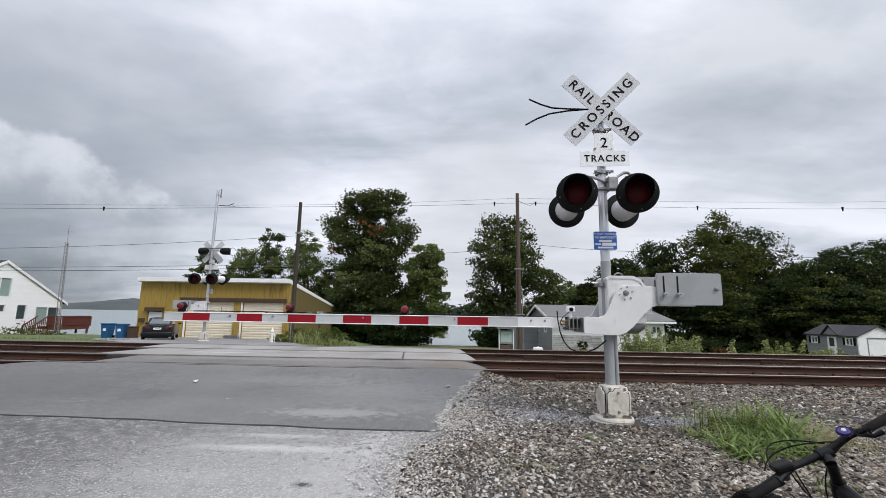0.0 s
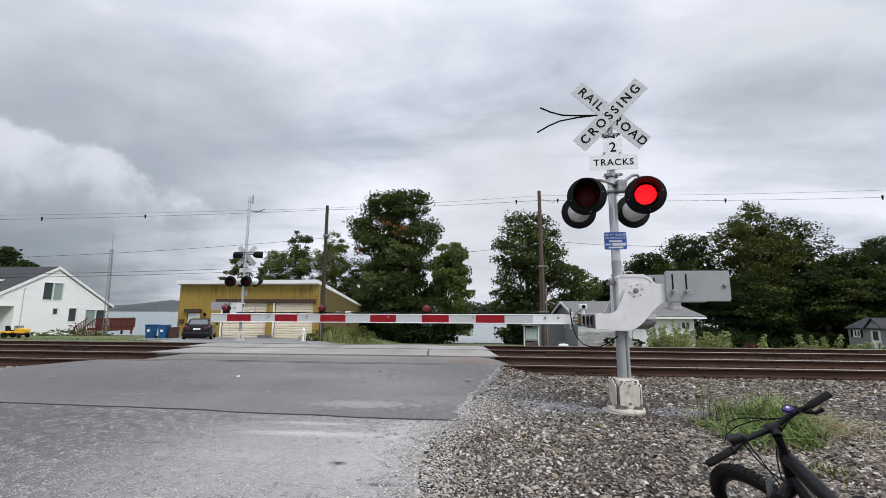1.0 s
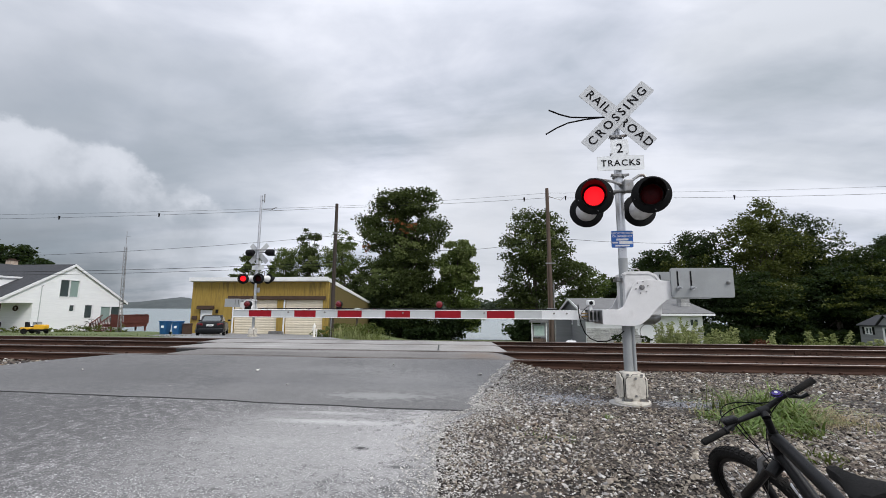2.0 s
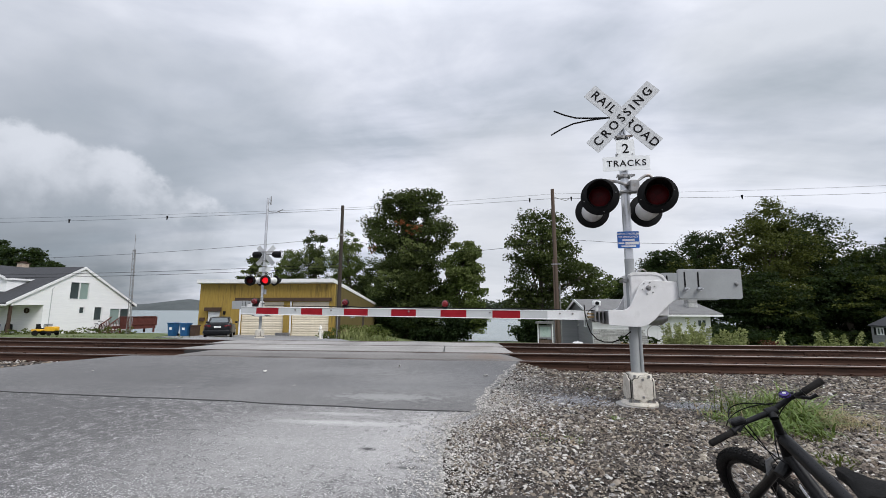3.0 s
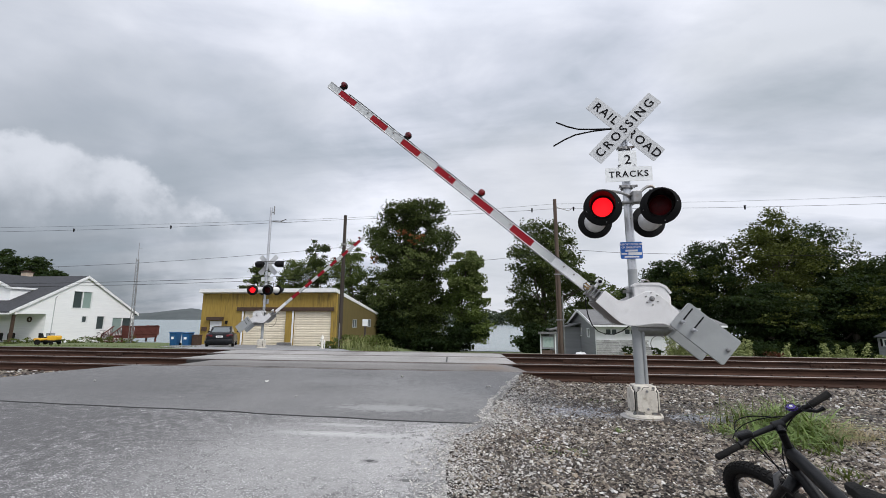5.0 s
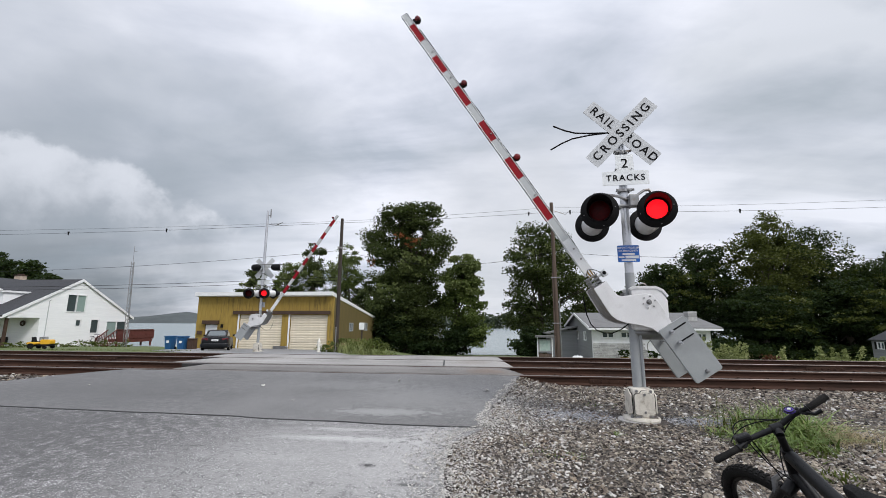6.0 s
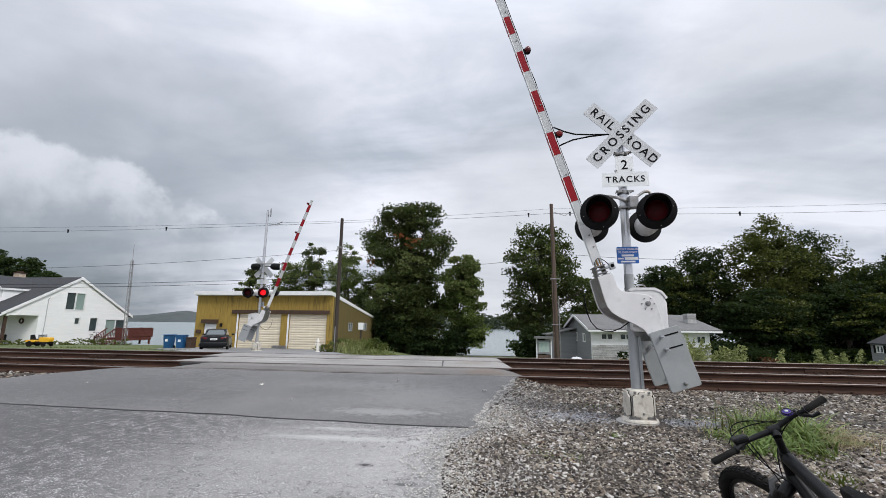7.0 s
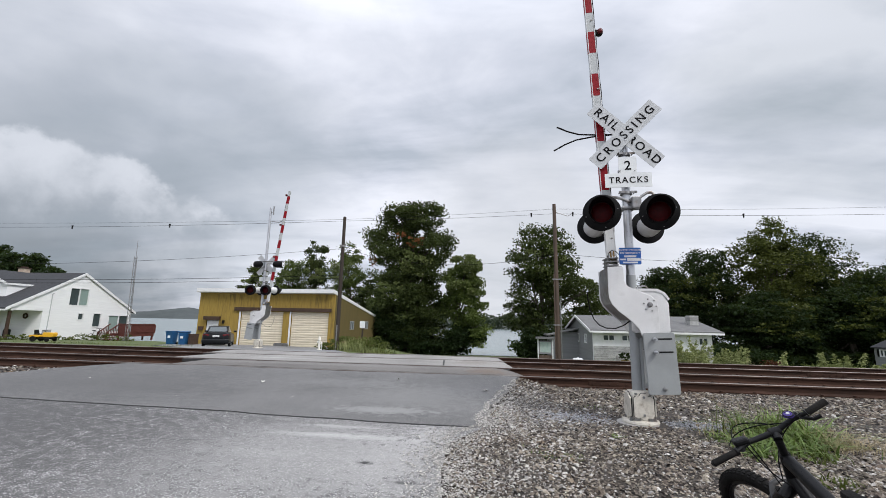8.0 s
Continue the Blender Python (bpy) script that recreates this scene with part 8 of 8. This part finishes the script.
    for s in (-0.055, 0.055):
        part("chain_stay", Geo().tube([bb + Vector((0, s * 0.6, 0)), B + Vector((0, s, 0))], 0.012, 8), BIKE_BLACK, t, soft=True)
        part("seat_stay", Geo().tube([seat_top + Vector((0, s * 0.4, -0.08)), B + Vector((0, s, 0))], 0.010, 8), BIKE_BLACK, t, soft=True)
        leg = part("fork_leg", Geo().tube([low + Vector((0.02, s * 1.25, -0.02)), F + Vector((-0.0, s * 1.25, 0.12)), F + Vector((0, s * 1.25, 0))], [0.018, 0.026, 0.022], 12), BIKE_BLACK, t, soft=True, at=steer)
    part("fork_crown", Geo().tube([low + Vector((0.01, -0.085, -0.035)), low + Vector((0.005, 0, -0.012)), low + Vector((0.01, 0.085, -0.035))], [0.026, 0.032, 0.026], 12), BIKE_BLACK, t, soft=True, at=steer)
    arch = [F + Vector((-0.03, -0.069, 0.13)), low + Vector((0.10, -0.066, -0.055)), low + Vector((0.115, -0.03, -0.02)), low + Vector((0.115, 0.03, -0.02)), low + Vector((0.10, 0.066, -0.055)), F + Vector((-0.03, 0.069, 0.13))]
    part("fork_arch", Geo().tube(arch, 0.014, 8), FORK_GREY, t, "grey fork arch over the tyre", soft=True, at=steer)
    part("seat_post", Geo().tube([seat_top, Vector((-0.20, 0, 0.87))], 0.014, 10), BIKE_BLACK, t, soft=True)
    # saddle: narrow nose, broad tail
    g = Geo()
    prof = [(-0.10, 0.012, 0.865), (-0.12, 0.022, 0.872), (-0.18, 0.026, 0.872), (-0.25, 0.042, 0.872), (-0.32, 0.068, 0.882), (-0.37, 0.070, 0.886), (-0.39, 0.045, 0.882)]
    vs = []
    for x, w, z in ((a + 0.06, b, c + 0.030) for a, b, c in prof):
        vs += [(x, -w, z - 0.035), (x, -w, z - 0.012), (x, -w * 0.7, z), (x, 0, z + 0.002), (x, w * 0.7, z), (x, w, z - 0.012), (x, w, z - 0.035), (x, 0, z - 0.045)]
    g.add(vs, [(i * 8 + j, i * 8 + (j + 1) % 8, (i + 1) * 8 + (j + 1) % 8, (i + 1) * 8 + j) for i in range(6) for j in range(8)] + [tuple(range(8)), tuple(range(48, 56))])
    part("saddle", g, RUBBER, t, "black padded saddle", soft=True)
    # cockpit
    st = Vector((0.415, -0.02, 0.995))
    part("spacer_stack", Geo().tube([top, Vector((0.385, -0.01, 0.965))], 0.017, 14), BIKE_BLACK, t, soft=True)
    part("stem", Geo().tube([Vector((0.385, -0.01, 0.97)), st], [0.019, 0.017], 12).tube([st + Vector((0, -0.024, 0)), st + Vector((0, 0.024, 0))], 0.021, 14), BIKE_BLACK, t, soft=True)
    gl, gr = Vector((0.335, 0.312, 0.96)), Vector((0.340, -0.255, 1.086))
    bar = [gl, gl.lerp(st, 0.36), gl.lerp(st, 0.62) + Vector((0.02, 0, 0.005)), st, gr.lerp(st, 0.62) + Vector((0.02, 0, 0.0)), gr.lerp(st, 0.36), gr]
    part("handlebar", Geo().tube(bar, [0.010, 0.010, 0.012, 0.014, 0.012, 0.010, 0.010], 12), BIKE_BLACK, t, soft=True)
    for e in (gl, gr):
        grip = part("grip", Geo().tube([e, e.lerp(st, 0.02), e.lerp(st, 0.34), e.lerp(st, 0.36)], [0.011, 0.0150, 0.0142, 0.0165], 16), RUBBER, t, "black rubber grip", soft=True)
        lock = e.lerp(st, 0.37)
        part("clamp", Geo().tube([lock, e.lerp(st, 0.40)], 0.018, 12), BIKE_BLACK, grip, soft=True)
        m = e.lerp(st, 0.47)
        way = Vector((0.065, 0, -0.02)) if e is gl else Vector((0.045, 0, -0.055))
        lv = part("brake_lever", Geo().tube([m + Vector((0.0, 0, 0.0)), m + Vector((0.05, 0, -0.012)), e.lerp(st, 0.25) + way, e.lerp(st, 0.12) + way * 1.08], [0.015, 0.012, 0.008, 0.010], 8), BIKE_BLACK, t, soft=True)
        part("reservoir", Geo().tube([m + Vector((0.03, 0, 0.0)), m.lerp(st, 0.3) + Vector((0.04, 0, 0.01))], 0.015, 10), BIKE_BLACK, lv, soft=True)
    sh = gl.lerp(st, 0.5)
    part("shifter", Geo().box(-0.022, -0.040, -0.014, 0.034, 0.030, 0.016), BIKE_BLACK, t, bevel=0.01, at=Matrix.Translation(sh + Vector((0.02, 0, 0.022))))
    bell = Vector((0.367, -0.091, 1.064))
    bl = part("bell", Geo().lathe([(0.0, 0.016), (0.022, 0.015), (0.034, 0.010), (0.038, 0.0), (0.0, 0.0)], 20, axis="z"), PURPLE, t, "purple anodised bell", soft=True, at=Matrix.Translation(bell) @ Matrix.Rotation(radians(-25), 4, "Y") @ Matrix.Scale(0.64, 4))
    part("bell_cap", Geo().lathe([(0.0, 0.020), (0.010, 0.0195), (0.012, 0.0155)], 12, axis="z"), GREY_SHEET, bl, soft=True)
    part("bell_ring", Geo().ring((0, 0, 0.011), 0.031, 0.004, "z", 24, 6), BIKE_BLACK, bl, soft=True)
    for k, (a, b, drop) in enumerate(((gl.lerp(st, 0.6), low + Vector((0.03, 0.05, -0.02)), 0.10), (gl.lerp(st, 0.55), low + Vector((-0.05, 0.03, 0.0)), 0.13), (gr.lerp(st, 0.6), low + Vector((0.0, 0.04, 0.02)), -0.05), (gr.lerp(st, 0.7), gl.lerp(st, 0.45) + Vector((0.09, 0.02, 0.0)), -0.12), (gl.lerp(st, 0.45) + Vector((0.06, 0, 0.02)), gr.lerp(st, 0.85) + Vector((0.05, 0, 0.0)), -0.22))):
        mid = a.lerp(b, 0.5) + Vector((0.10, 0.03 * (k - 1), -drop * 0.4))
        pts = [(1 - s) ** 2 * a + 2 * s * (1 - s) * mid + s * s * b for s in [j / 8 for j in range(9)]]
        part("control_cable", Geo().tube(pts, 0.0028, 6), BLACK, t, soft=True)
    part("stand", Geo().tube([bb + Vector((-0.2, 0.05, 0.0)), Vector((-0.28, 0.26, 0.10))], 0.010, 8), BIKE_BLACK, t, soft=True)
    part("crank", Geo().lathe([(0.0, -0.06), (0.09, -0.06), (0.09, -0.055), (0.0, -0.055)], 24, at=bb).tube([bb + Vector((0, 0.07, 0)), bb + Vector((0.12, 0.08, -0.12))], 0.012, 8), STEEL, t)


# ---- the far shore ----
def build_far_shore():
    rng = np.random.default_rng(5)
    pts = crown_points([(x, 330 + rng.uniform(-8, 8), WATER_Z + 4.5, 16, 6, rng.uniform(6.0, 9.5)) for x in range(-150, 240, 16)], 15000, rng, 60, 0.16)
    tagged(cloud_object("far_woods", pts, 1.7, FAR_WOOD, rng), "distant line of trees on the opposite bank", "woods", kind="stuff")

    def ridge(name, y, x0, x1, height, n, label):
        g = Geo()
        vs = []
        for k in range(n + 1):
            x = x0 + (x1 - x0) * k / n
            h = height((x - x0) / (x1 - x0)) * (1 + 0.10 * noise.noise((k * 0.35, 1, 1))) + 2.0 * noise.noise((k * 1.7, 5, 0))
            vs += [(x, y, WATER_Z - 1), (x, y + 60, WATER_Z + max(2.0, h * 0.55)), (x, y + 300, WATER_Z + max(3.0, h)), (x, y + 800, WATER_Z - 2)]
        g.add(vs, [(4 * k + j, 4 * k + 4 + j, 4 * k + 5 + j, 4 * k + 1 + j) for k in range(n) for j in range(3)])
        tagged(part(name, g, HILL, soft=True), label, "hill", kind="structure")

    ridge("backdrop", 1900, -2900, -200, lambda s: 14 + 44 * math.exp(-((s - 0.445) / 0.045) ** 2) + 20 * math.exp(-((s - 0.36) / 0.06) ** 2) + 12 * math.exp(-((s - 0.22) / 0.12) ** 2) + 12 * math.exp(-((s - 0.6) / 0.12) ** 2), 160, "low wooded hills across the river")
    ridge("backdrop", 1500, -300, 2200, lambda s: 16 + 8 * math.sin(s * 9), 90, "low wooded shore across the river")
    ct = thing("cooling_tower", "pale concrete cooling tower far across the river", "cooling tower", pose(118, 1450, WATER_Z))
    part("shell", Geo().lathe([(38, 0), (31, 30), (27, 60), (26, 75), (28, 92), (26, 92), (24.5, 75)], 40, axis="z"), DRUM_GREY, ct, soft=True)


# ---- build ----
build_ground()
ARM, LENSES, ARM_FAR, LENSES_FAR, CABLE = build_signals()
build_bike()
build_yellow_shed()
build_white_house()
build_grey_house()
build_small_shed()
build_poles()
build_car()
build_bins()
build_yard_things()
build_plants()
build_far_shore()
build_gravel()
build_tracks()

motions()
